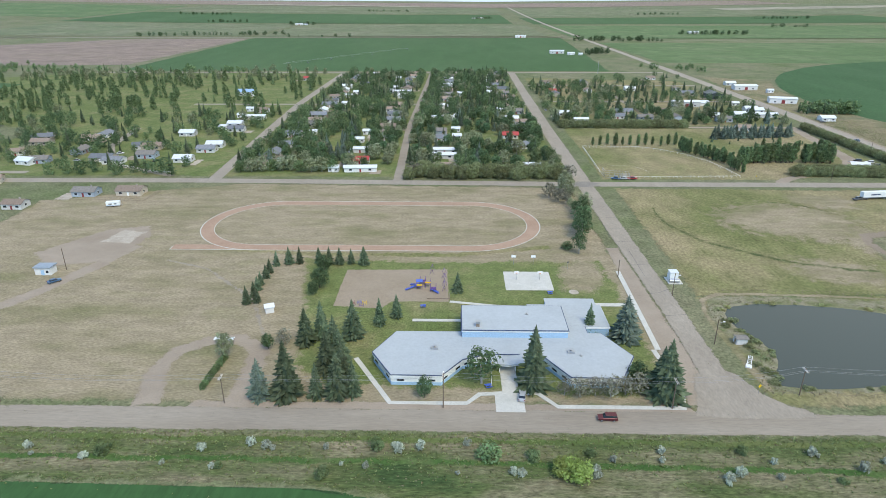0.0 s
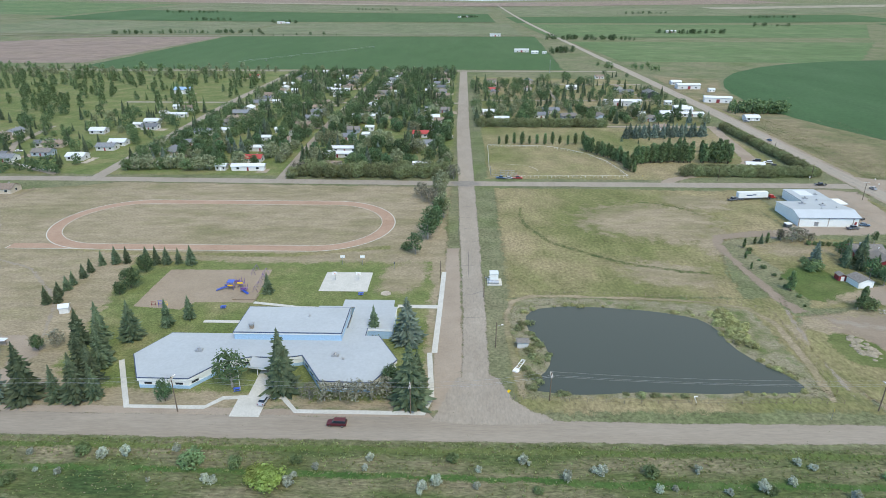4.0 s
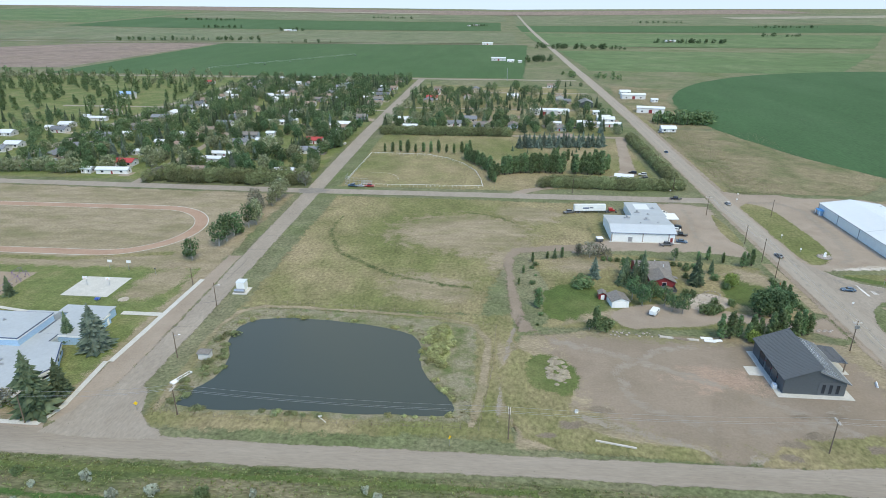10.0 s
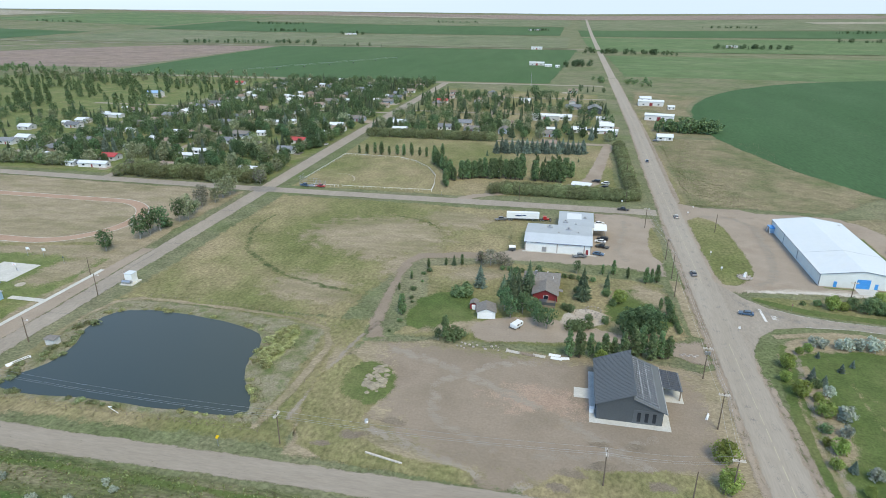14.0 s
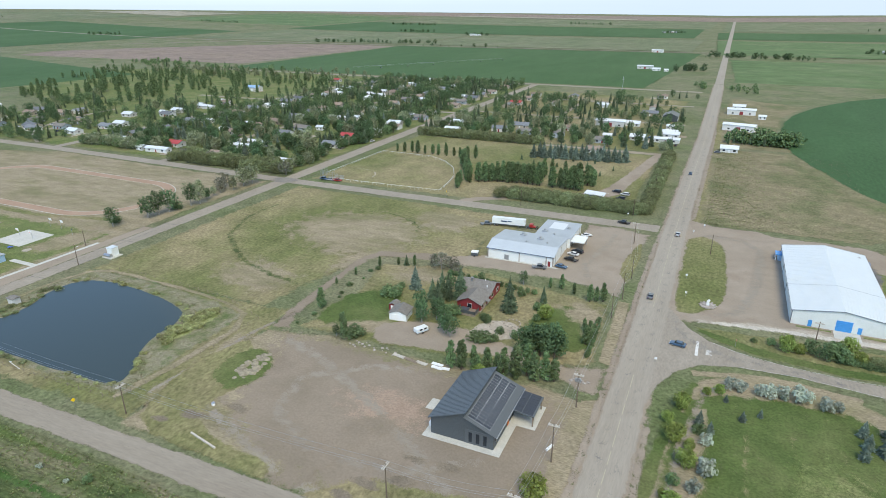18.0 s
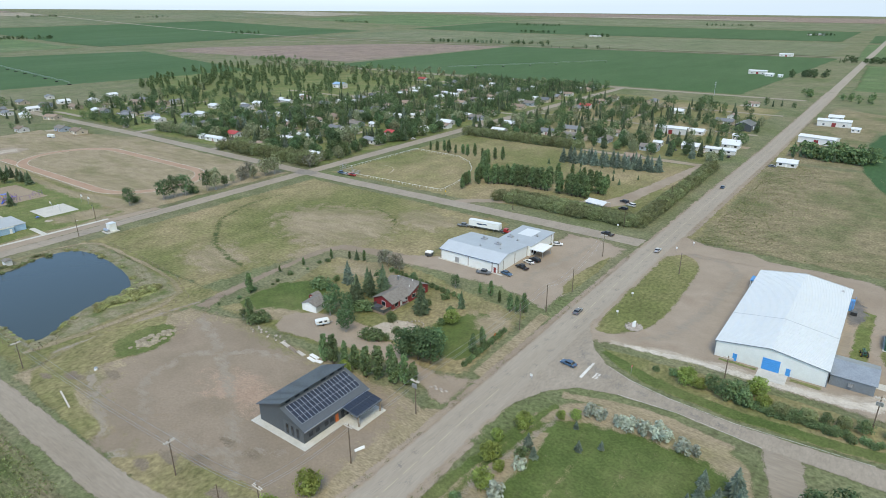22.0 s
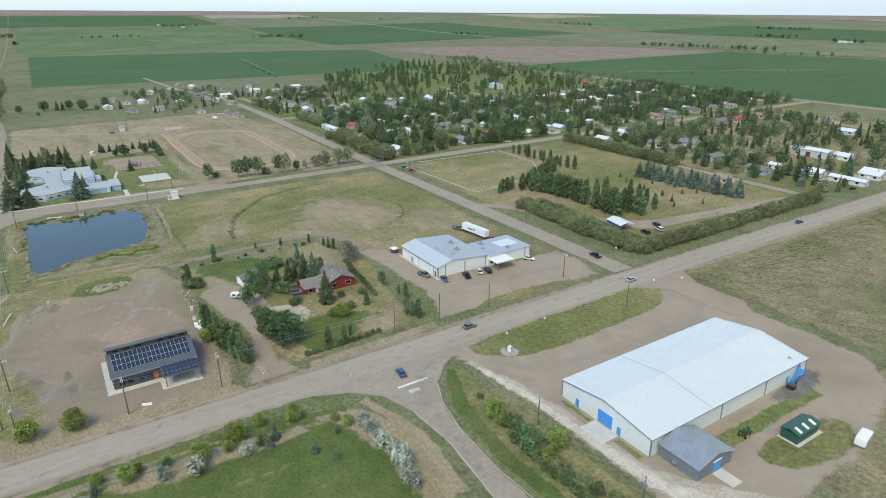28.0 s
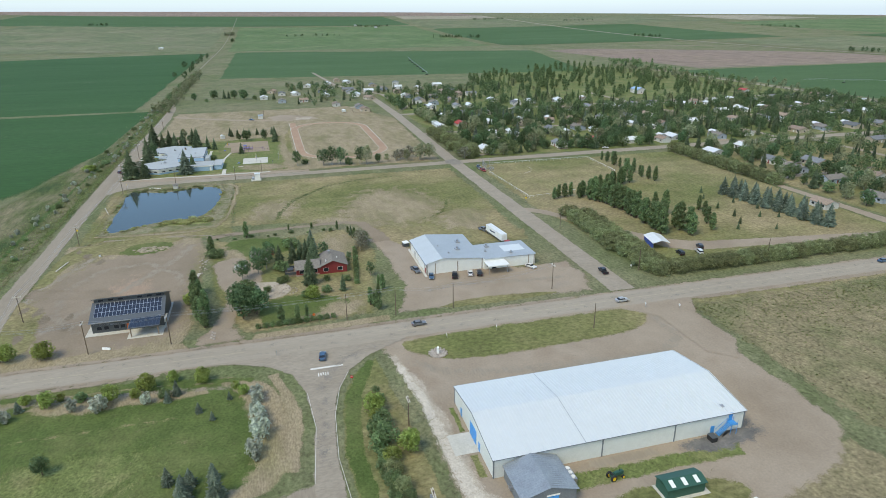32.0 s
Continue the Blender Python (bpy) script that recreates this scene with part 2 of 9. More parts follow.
GRAVEL = mat("gravel_yard", [(.262, .212, .16), (.29, .238, .182), (.318, .264, .205), (.275, .22, .166)], .03, 1.8, .95, .3, mid=.4, fine_mix=.12, detail=4)
GRAVELROAD = mat("gravel_road", [(.256, .217, .169), (.278, .24, .19), (.302, .262, .21)], .06, 1.2, .95, .3, stretch=(.25, 1.6, 1), fine_mix=0.12)
ASPHALT = mat("worn_asphalt", [(.275, .238, .19), (.295, .257, .207), (.32, .28, .226)], .12, 2.2, .9, .2, stretch=(.8, .3, 1), fine_mix=0.15)
HWYASPH = mat("highway_asphalt", [(.305, .268, .215), (.322, .283, .23), (.338, .30, .243)], .10, 2.2, .9, .2, stretch=(1.4, .12, 1), fine_mix=0.08)
DAMPSOIL = mat("damp_soil", [(.168, .138, .10), (.195, .16, .118), (.225, .184, .136)], .3, 2.2, .95, .5, fine_mix=.3)
TRACKMAT = mat("red_shale_track", [(0.325, 0.218, 0.152), (0.352, 0.240, 0.170), (0.375, 0.262, 0.188)], .08, 2.0, .95, .3, fine_mix=.16)
SANDMAT = mat("playground_sand", [(.27, .215, .155), (.29, .235, .17), (.31, .25, .185)], .10, 2.0, .95, .3, fine_mix=.14)
OILED = mat("dark_stained_asphalt", [(.11, .108, .105), (.15, .145, .138), (.19, .18, .168)], .25, 2.2, .9, .2, fine_mix=.2)
PALERUT = mat("bleached_clay", [(.44, .40, .33), (.50, .455, .385), (.55, .505, .43)], .12, 1.8, .95, .4, fine_mix=.25)
PATCHED = mat("patched_asphalt", [(.20, .185, .162), (.23, .21, .18), (.26, .235, .20)], .2, 2.2, .9, .2, fine_mix=.15)
CONCRETE = mat("concrete", [(.45, .44, .39), (.49, .48, .43), (.53, .515, .465)], .3, 3.0, .9, .2, fine_mix=.14)
DIRTPALE = mat("pale_dirt", [(.33, .285, .225), (.39, .34, .275), (.44, .39, .32)], .12, 1.8, .95, .5, fine_mix=.25)
for g in (DAMPSOIL, PALERUT, DITCHGREEN, OILED, PATCHED, YARDDIRT, PALEREED, TALLGRASS, ROUGH, MEADOW, LAWN, LUSH, SCRUB, REED, GRAVEL, GRAVELROAD, ASPHALT, HWYASPH, DIRTPALE, SANDMAT):
    feather(g)
feather(DRYLAWN, .2)
for g in (DEEPCROP, PIVOTCROP, STRAW, CROP, CROP2, SUMMERFALLOW, PASTURE):
    feather(g, .02, 2.0)

# buildings
WHITE_METAL = plain("white_metal_sheet", (.72, .73, .70), .5, 0, .04, .6)
CREAM_METAL = plain("cream_metal_siding", (.64, .665, .635), .5, 0, .04, .6)
ROOF_WHITE = plain("white_metal_roof", (.60, .635, .645), .42, .1, .015, .05, bump=0, fine=.04)
ROOF_SHOP = plain("pale_grey_shop_roof", (.36, .395, .42), .45, .15, .05, .2, bump=0, fine=.08)
ROOF_LIGHT = plain("light_grey_metal_roof", (.47, .505, .52), .45, .1, .04, .2, bump=0, fine=.06)
ROOF_GALV = plain("galvanised_roof", (.29, .325, .355), .42, .3, .10, .3)
ROOF_MEMB = plain("pale_roof_membrane", (.37, .40, .41), .7, 0, .05, .12, bump=0, fine=.07)
BLUE_TRIM = plain("pale_blue_siding", (.32, .47, .62), .5)
BRIGHT_BLUE = plain("bright_blue_door", (.045, .27, .62), .4)
BLUE_BAND = plain("dark_blue_band", (.03, .05, .11), .5)
CHARCOAL = plain("charcoal_cladding", (.068, .078, .085), .5, 0, .12)
CHARROOF = plain("charcoal_standing_seam_roof", (.10, .112, .12), .42, .2, .08)
SLATE_SIDE = plain("slate_grey_siding", (.16, .18, .195), .55)
GREENPAINT = plain("dark_green_paint", (.022, .085, .06), .5)
REDPAINT = plain("barn_red_siding", (.22, .028, .03), .6)
SHINGLE = plain("grey_brown_shingles", (.20, .185, .165), .9, 0, .2, 1.5, bump=.3)
SHINGLE_D = plain("dark_grey_shingles", (.17, .18, .19), .9, 0, .2, 1.5, .25, .3)
SHINGLE_T = plain("tan_shingles", (.27, .21, .165), .9, 0, .2, 1.5, .2, .3)
WALLW = plain("white_house_siding", (.62, .61, .58), .7, 0, .06, 1, .15)
WALLT = plain("tan_house_siding", (.42, .36, .28), .7, 0, .08, 1, .2)
WALLB = plain("blue_grey_siding", (.33, .375, .42), .7, 0, .08, 1, .2)
ROOFRED = plain("red_metal_roof", (.40, .055, .045), .5)
ROOFBLUE = plain("pale_blue_metal_roof", (.26, .40, .56), .5)
ROOFPALE = plain("pale_metal_roof", (.66, .68, .68), .45, .1, .05, .8)
GLASSY = plain("dark_window_glass", (.02, .026, .034), .08, 0, .1)
PANELMAT = plain("solar_panel_glass", (.035, .045, .065), .15, .3, .15)
PANELFRAME = plain("silver_panel_frame", (.55, .57, .60), .4, .6)
WOOD = plain("weathered_wood", (.24, .19, .14), .85, 0, .25, 3)
POLEWOOD = plain("utility_pole_wood", (.15, .115, .085), .9, 0, .2, 4)
GREYSTEEL = plain("galvanised_steel", (.42, .43, .44), .4, .7)
BLACK = plain("black_rubber", (.02, .02, .021), .8)
ORANGE = plain("orange_door_paint", (.55, .13, .03), .5)
YELLOW = plain("yellow_sign_paint", (.78, .52, .02), .5)
STOPRED = plain("stop_sign_red", (.55, .02, .025), .5)
WHITEPAINT = plain("white_paint", (.78, .78, .76), .5, 0, .04)
ROADPAINT = plain("worn_white_road_paint", (.62, .61, .57), .8, 0, .15, 2)
TARMAT = plain("road_tar", (.10, .095, .085), .8)
YELLOWLINE = plain("worn_yellow_line", (.40, .36, .25), .8)
STONE = mat("field_stone", [(.24, .21, .18), (.34, .30, .26), (.42, .38, .33)], .8, 6, .9, .5)
SOILCLOD = plain("dry_soil_clods", (.27, .235, .17), .95, 0, .3, .8, bump=.4, fine=.4)
PLASTBLUE = plain("blue_plastic", (.03, .09, .45), .35)
PURPLE = plain("purple_steel", (.16, .09, .26), .4)
BARK = plain("bark", (.12, .095, .07), .95, 0, .3, 6, bump=.4)
PALEBARK = plain("pale_grey_bark", (.30, .275, .24), .95, 0, .25, 6, bump=.4)
LOGMAT = plain("bleached_log", (.50, .46, .40), .9, 0, .15, 2)
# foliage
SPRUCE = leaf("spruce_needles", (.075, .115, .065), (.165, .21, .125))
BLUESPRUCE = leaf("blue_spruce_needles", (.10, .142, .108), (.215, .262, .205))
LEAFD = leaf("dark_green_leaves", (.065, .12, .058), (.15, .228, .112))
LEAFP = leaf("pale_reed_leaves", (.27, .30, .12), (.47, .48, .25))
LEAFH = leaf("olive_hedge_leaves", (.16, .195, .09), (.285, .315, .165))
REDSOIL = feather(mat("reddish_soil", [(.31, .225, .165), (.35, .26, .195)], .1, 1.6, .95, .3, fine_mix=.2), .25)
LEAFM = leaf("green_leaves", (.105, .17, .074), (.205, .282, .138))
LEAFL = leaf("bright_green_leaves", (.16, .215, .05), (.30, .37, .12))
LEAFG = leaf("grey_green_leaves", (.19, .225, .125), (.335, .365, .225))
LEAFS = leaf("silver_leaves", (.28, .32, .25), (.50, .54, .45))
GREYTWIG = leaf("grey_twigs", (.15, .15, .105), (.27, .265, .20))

WATER = bpy.data.materials.new("pond_water")
WATER.use_nodes = True
_b = WATER.node_tree.nodes["Principled BSDF"]
_b.inputs["Base Color"].default_value = (.045, .06, .055, 1)
_b.inputs["Roughness"].default_value = .06
_b.inputs["IOR"].default_value = 1.33
_n, _bp = WATER.node_tree.nodes.new("ShaderNodeTexNoise"), WATER.node_tree.nodes.new("ShaderNodeBump")
_n.inputs["Scale"].default_value, _n.inputs["Detail"].default_value = 1.2, 4
_bp.inputs["Strength"].default_value, _bp.inputs["Distance"].default_value = .12, .06
WATER.node_tree.links.new(WATER.node_tree.nodes.new("ShaderNodeNewGeometry").outputs["Position"], _n.inputs["Vector"])
WATER.node_tree.links.new(_n.outputs[0], _bp.inputs["Height"])
WATER.node_tree.links.new(_bp.outputs[0], _b.inputs["Normal"])


# ---- builders ----
from mathutils.geometry import tessellate_polygon

def obj(name, bm, material, parent=None, label=""):
    me = bpy.data.meshes.new(name)
    bm.to_mesh(me)
    bm.free()
    me.materials.append(material)
    ob = new(name, me)
    if parent:
        ob.parent = parent
    return tagged(ob, label)


def part(name, bm, material, parent, label=""):
    return obj(name, bm, material, parent, label)


def share(name, src, parent, m):
    """Another piece on the same mesh."""
    ob = new(name, src.data)
    ob.parent = parent
    ob.matrix_local = m
    return ob


def thing(name, x, y, label, category, group="", rz=0.0, z=0.0):
    e = new(name)
    e.empty_display_size = .5
    e.matrix_world = pose(x, y, z, 0, 0, rz)
    return tagged(e, label, category, group)


def box(bm, x0, x1, y0, y1, z0, z1):
    v = [bm.verts.new((x, y, z)) for z in (z0, z1) for x, y in ((x0, y0), (x1, y0), (x1, y1), (x0, y1))]
    for f in ((3, 2, 1, 0), (4, 5, 6, 7), (0, 1, 5, 4), (1, 2, 6, 5), (2, 3, 7, 6), (3, 0, 4, 7)):
        bm.faces.new([v[i] for i in f])
    return v


def boxm(*boxes):
    bm = bmesh.new()
    for b in boxes:
        box(bm, *b)
    return bm


def prism(bm, pts, z0, z1):
    """An upright prism over a counter-clockwise outline; z1 may be a function of x, y."""
    top = z1 if callable(z1) else (lambda x, y: z1)
    a = [bm.verts.new((x, y, z0)) for x, y in pts]
    b = [bm.verts.new((x, y, top(x, y))) for x, y in pts]
    for tri in tessellate_polygon([[Vector((x, y, 0)) for x, y in pts]]):
        bm.faces.new([a[i] for i in tri])
        bm.faces.new([b[i] for i in tri])
    for i in range(len(pts)):
        j = (i + 1) % len(pts)
        bm.faces.new((a[i], a[j], b[j], b[i]))
    bmesh.ops.recalc_face_normals(bm, faces=bm.faces)
    return bm


def extrude_x(bm, prof, x0, x1):
    """A profile of (y, z) points, counter-clockwise seen from +x, drawn from x0 to x1."""
    a = [bm.verts.new((x0, y, z)) for y, z in prof]
    b = [bm.verts.new((x1, y, z)) for y, z in prof]
    bm.faces.new(a[::-1])
    bm.faces.new(b)
    for i in range(len(prof)):
        j = (i + 1) % len(prof)
        bm.faces.new((a[i], a[j], b[j], b[i]))
    return bm


def extrude_y(bm, prof, y0, y1):
    """A profile of (x, z) points drawn from y0 to y1."""
    a = [bm.verts.new((x, y0, z)) for x, z in prof]
    b = [bm.verts.new((x, y1, z)) for x, z in prof]
    bm.faces.new(a)
    bm.faces.new(b[::-1])
    for i in range(len(prof)):
        j = (i + 1) % len(prof)
        bm.faces.new((a[j], a[i], b[i], b[j]))
    return bm


def rod(bm, a, b, r0, r1=None, n=6):
    """A tapered rod from a to b."""
    a, b = Vector(a), Vector(b)
    r1 = r0 if r1 is None else r1
    d = (b - a).normalized()
    u = d.orthogonal().normalized()
    w = d.cross(u)
    p = [bm.verts.new(a + r0 * (u * math.cos(2 * math.pi * i / n) + w * math.sin(2 * math.pi * i / n))) for i in range(n)]
    q = [bm.verts.new(b + r1 * (u * math.cos(2 * math.pi * i / n) + w * math.sin(2 * math.pi * i / n))) for i in range(n)]
    bm.faces.new(p[::-1])
    bm.faces.new(q)
    for i in range(n):
        j = (i + 1) % n
        bm.faces.new((p[i], p[j], q[j], q[i]))
    return bm


def rodm(a, b, r0, r1=None, n=6):
    return rod(bmesh.new(), a, b, r0, r1, n)


# ---- ground ----
HORIZON = [(-180, 60), (-60, 50), (-32, 46), (0, 25), (30, 50), (60, 80), (90, 108), (110, 118), (180, 60)]


def terrain(x, y):
    """The land is flat round the town and rises slowly towards the horizon."""
    dx, dy = x - 220, y - 300
    r = math.hypot(dx, dy)
    s = min(max((r - 1500) / 3100, 0), 1)
    a = math.degrees(math.atan2(-dx, dy))
    return s * s * (3 - 2 * s) * float(np.interp(a, [h[0] for h in HORIZON], [h[1] for h in HORIZON]))


bm = bmesh.new()
rings = [0, 150, 300, 450, 600, 800, 1000, 1250, 1500, 1700, 1900, 2100, 2300, 2500, 2750, 3000, 3250, 3500, 3750, 4000, 4250, 4450, 4600]
SEG = 120
prev = None
for r in rings:
    if r == 0:
        prev = [bm.verts.new((220, 300, 0))]
        continue
    cur = []
    for i in range(SEG):
        x, y = 220 - r * math.sin(2 * math.pi * i / SEG), 300 + r * math.cos(2 * math.pi * i / SEG)
        cur.append(bm.verts.new((x, y, terrain(x, y))))
    for i in range(SEG):
        j = (i + 1) % SEG
        if len(prev) == 1:
            bm.faces.new((prev[0], cur[i], cur[j]))
        else:
            bm.faces.new((prev[i], cur[i], cur[j], prev[j]))
    prev = cur
tagged(obj("ground", bm, PRAIRIE), "flat prairie ground of dry and green grass", "ground", kind="structure")


def outline(pts, step=3.0, jit=0.4, seed=0, smooth=0):
    """A closed outline with points every few metres, slightly uneven."""
    p = [Vector((x, y)) for x, y in pts]
    if sum(a.x * b.y - a.y * b.x for a, b in zip(p, p[1:] + p[:1])) < 0:
        p.reverse()
    for _ in range(smooth):
        p = [q for a, b in zip(p, p[1:] + p[:1]) for q in (a * .75 + b * .25, a * .25 + b * .75)]
    out = []
    for a, b in zip(p, p[1:] + p[:1]):
        n = max(1, int((b - a).length / step))
        for i in range(n):
            q = a.lerp(b, i / n)
            if jit:
                d = noise.noise_vector(Vector((q.x * .11 + seed, q.y * .11, seed * 1.7)))
                q = q + Vector((d.x, d.y)) * jit
            out.append(q)
    return out


def inset(p, w):
    """Move an outline inwards by w, less where it is narrow, so that it never folds over itself."""
    n = len(p)
    nrm = []
    for i in range(n):
        t = (p[i] - p[i - 1]).normalized() + (p[(i + 1) % n] - p[i]).normalized()
        t = t.normalized() if t.length > 1e-4 else (p[(i + 1) % n] - p[i]).normalized()
        nrm.append(Vector((-t.y, t.x)))
    P, N = np.array([tuple(q) for q in p]), np.array([tuple(q) for q in nrm])
    ws = []
    for i in range(n):
        d = P - P[i]
        ahead = d @ N[i]
        far = (d ** 2).sum(1)
        lim = far[ahead > 1e-3] / (2 * ahead[ahead > 1e-3])
        ws.append(min(w, .92 * float(lim.min())) if len(lim) else w)
    for _ in range(3):
        for i in list(range(n)) + list(range(n - 1, -1, -1)):
            j = (i + 1) % n
            l = (p[i] - p[j]).length * .7
            ws[i], ws[j] = min(ws[i], ws[j] + l), min(ws[j], ws[i] + l)
    return [p[i] + nrm[i] * max(ws[i], .05) for i in range(n)]


def patch(name, pts, z, material, label, category, edge=1.2, jit=0.4, step=3.0, smooth=0, seed=0, parent=None):
    """A flat piece of ground cover whose border thins out over the width edge."""
    from_pts = outline(pts, step, jit, seed, smooth)
    inner = inset(from_pts, edge)
    n = len(from_pts)
    me = bpy.data.meshes.new(name)
    bm = bmesh.new()
    lay = bm.verts.layers.float.new("edge")
    va, vb = [], []
    for q in from_pts:
        v = bm.verts.new((q.x, q.y, z))
        v[lay] = 0.0
        va.append(v)
    for q in inner:
        v = bm.verts.new((q.x, q.y, z))
        v[lay] = 1.0
        vb.append(v)
    for i in range(n):
        j = (i + 1) % n
        a, b, c, d = from_pts[i], from_pts[j], inner[j], inner[i]
        if (c - a).cross(d - b) > 0:
            bm.faces.new((va[i], va[j], vb[j], vb[i]))
    for tri in tessellate_polygon([[Vector((q.x, q.y, 0)) for q in inner]]):
        if len(set(tri)) == 3:
            bm.faces.new([vb[i] for i in tri])
    bmesh.ops.recalc_face_normals(bm, faces=bm.faces)
    if sum(f.normal.z for f in bm.faces) < 0:
        bmesh.ops.reverse_faces(bm, faces=bm.faces)
    bm.to_mesh(me)
    bm.free()
    me.materials.append(material)
    ob = new(name, me)
    if parent:
        ob.parent = parent
        return ob
    return tagged(ob, label, category, kind="structure")


def blob(name, pts, z, material, label, category, centre, fade=.5, step=3.0, jit=1.5, seed=0, smooth=2):
    """A ground cover that thins out gradually from its middle to its border."""
    o = outline(pts, step, jit, seed, smooth)
    c = Vector(centre)
    bm = bmesh.new()
    lay = bm.verts.layers.float.new("edge")
    rows = []
    for k in range(5):
        row = []
        for q in o:
            p = q.lerp(c, fade * k / 4)
            v = bm.verts.new((p.x, p.y, z))
            v[lay] = .12 + .22 * k
            row.append(v)
        rows.append(row)
    mid = bm.verts.new((c.x, c.y, z))
    mid[lay] = 1.0
    n = len(o)
    for a, b in zip(rows, rows[1:]):
        for i in range(n):
            bm.faces.new((a[i], a[(i + 1) % n], b[(i + 1) % n], b[i]))
    for i in range(n):
        bm.faces.new((rows[-1][i], rows[-1][(i + 1) % n], mid))
    return tagged(obj(name, bm, material), label, category, kind="structure")


def way(name, line, z, material, label, category, strength=.6):
    """A soft trodden or driven line, strongest along its middle; line holds (x, y, half width)."""
    pts = []
    for (x, y, w), (x2, y2, w2) in zip(line, line[1:]):
        n = max(1, int(math.hypot(x2 - x, y2 - y) / 2))
        pts += [(x + (x2 - x) * i / n, y + (y2 - y) * i / n, w + (w2 - w) * i / n) for i in range(n)]
    pts.append(line[-1])
    for _ in range(3):
        pts = [pts[0]] + [tuple((a + 2 * b + c) / 4 for a, b, c in zip(*t)) for t in zip(pts, pts[1:], pts[2:])] + [pts[-1]]
    bm = bmesh.new()
    lay = bm.verts.layers.float.new("edge")
    rows = []
    for i, (x, y, w) in enumerate(pts):
        a, b = pts[max(i - 1, 0)], pts[min(i + 1, len(pts) - 1)]
        t = Vector((b[0] - a[0], b[1] - a[1])).normalized()
        end = min(1, i / 4, (len(pts) - 1 - i) / 4)
        row = []
        for u, e in ((-1, 0), (-.5, .75), (0, 1), (.5, .75), (1, 0)):
            v = bm.verts.new((x - t.y * w * u, y + t.x * w * u, z))
            v[lay] = e * strength * end
            row.append(v)
        rows.append(row)
    for a, b in zip(rows, rows[1:]):
        for i in range(4):
            bm.faces.new((a[i + 1], a[i], b[i], b[i + 1]))
    return tagged(obj(name, bm, material), label, category, kind="structure")


def ribbon(line):
    """The outline of a way along (x, y, half width) points."""
    left, right = [], []
    for i, (x, y, w) in enumerate(line):
        a, b = line[max(i - 1, 0)], line[min(i + 1, len(line) - 1)]
        t = Vector((b[0] - a[0], b[1] - a[1])).normalized()
        left.append((x - t.y * w, y + t.x * w))
        right.append((x + t.y * w, y - t.x * w))
    return left + right[::-1]


def field(name, c, material, label, lift=0.6, fade=6.0):
    """A far field between four corners, laid over the land."""
    a, b, d, e = [Vector(p) for p in c]
    bm = bmesh.new()
    lay = bm.verts.layers.float.new("edge")
    lu, lv = max((b - a).length, 1), max((e - a).length, 1)
    us = [0, fade / lu] + [fade / lu + (1 - 2 * fade / lu) * i / 14 for i in range(1, 14)] + [1 - fade / lu, 1]
    vs = [0, fade / lv] + [fade / lv + (1 - 2 * fade / lv) * i / 14 for i in range(1, 14)] + [1 - fade / lv, 1]
    grid = []
    for v in vs:
        row = []
        for u in us:
            p = a.lerp(b, u).lerp(e.lerp(d, u), v)
            w = bm.verts.new((p.x, p.y, terrain(p.x, p.y) + lift))
            w[lay] = 0.0 if u in (0, 1) or v in (0, 1) else 1.0
            row.append(w)
        grid.append(row)
    for r0, r1 in zip(grid, grid[1:]):
        for i in range(len(us) - 1):
            bm.faces.new((r0[i], r0[i + 1], r1[i + 1], r1[i]))
    bmesh.ops.recalc_face_normals(bm, faces=bm.faces)
    if sum(f.normal.z for f in bm.faces) < 0:
        bmesh.ops.reverse_faces(bm, faces=bm.faces)
    return tagged(obj(name, bm, material), label, "field", kind="structure")


# far fields, section by section
field("field_north", [(-462, 860), (205, 850), (238, 1490), (-470, 1490)], CROP, "wide dark green crop field north of the town", .03)
field("field_bare", [(-1060, 905), (-482, 930), (-470, 1480), (-1300, 1470)], SUMMERFALLOW, "bare brown summerfallow field", .03)
field("field_northwest", [(-570, 150), (-500, 730), (-1085, 885), (-1300, 150)], CROP, "dark green irrigated crop field", .03)
field("field_west_far", [(-1330, 130), (-1330, 860), (-2500, 900), (-2500, 130)], CROP2, "far pale green crop field")
field("field_west", [(-240, 92), (-260, -1000), (-1300, -1000), (-1360, 85)], DEEPCROP, "dark green crop field beside the road", .03)
field("field_west_two", [(-1390, 80), (-1390, -700), (-2600, -700), (-2600, 80)], PASTURE, "far pasture")
field("field_west_three", [(-2560, -900), (-2560, 900), (-3300, 900), (-3300, -900)], CROP, "distant green crop field")
field("field_straw_west", [(-3000, 960), (-3000, 1500), (-3320, 1520), (-3320, 980)], STRAW, "distant pale stubble field", 1.0)
field("field_straw_northwest", [(-2330, 2560), (-2330, 3050), (-2980, 3050), (-2980, 2560)], STRAW, "distant pale stubble field", 1.0)
field("field_straw_north", [(-1200, 3560), (-200, 3560), (-200, 3700), (-1200, 3700)], STRAW, "distant pale stubble field", 1.4)
field("field_straw_northeast", [(1200, 3000), (2200, 3000), (2200, 3200), (1200, 3200)], STRAW, "distant pale stubble field", 1.2)
field("field_far_west", [(-3340, -1200), (-3340, 1500), (-4250, 1500), (-4250, -1200)], SUMMERFALLOW, "distant bare field")
field("field_nw_two", [(-1330, 900), (-1330, 1900), (-2300, 1900), (-2300, 930)], CROP, "distant dark green crop field")
field("field_nw_three", [(-2340, 930), (-2340, 2500), (-3000, 2500), (-3000, 930)], PASTURE, "distant pale pasture")
field("field_north_two", [(-480, 1530), (215, 1530), (215, 2050), (-480, 2050)], PASTURE, "far pale green pasture")
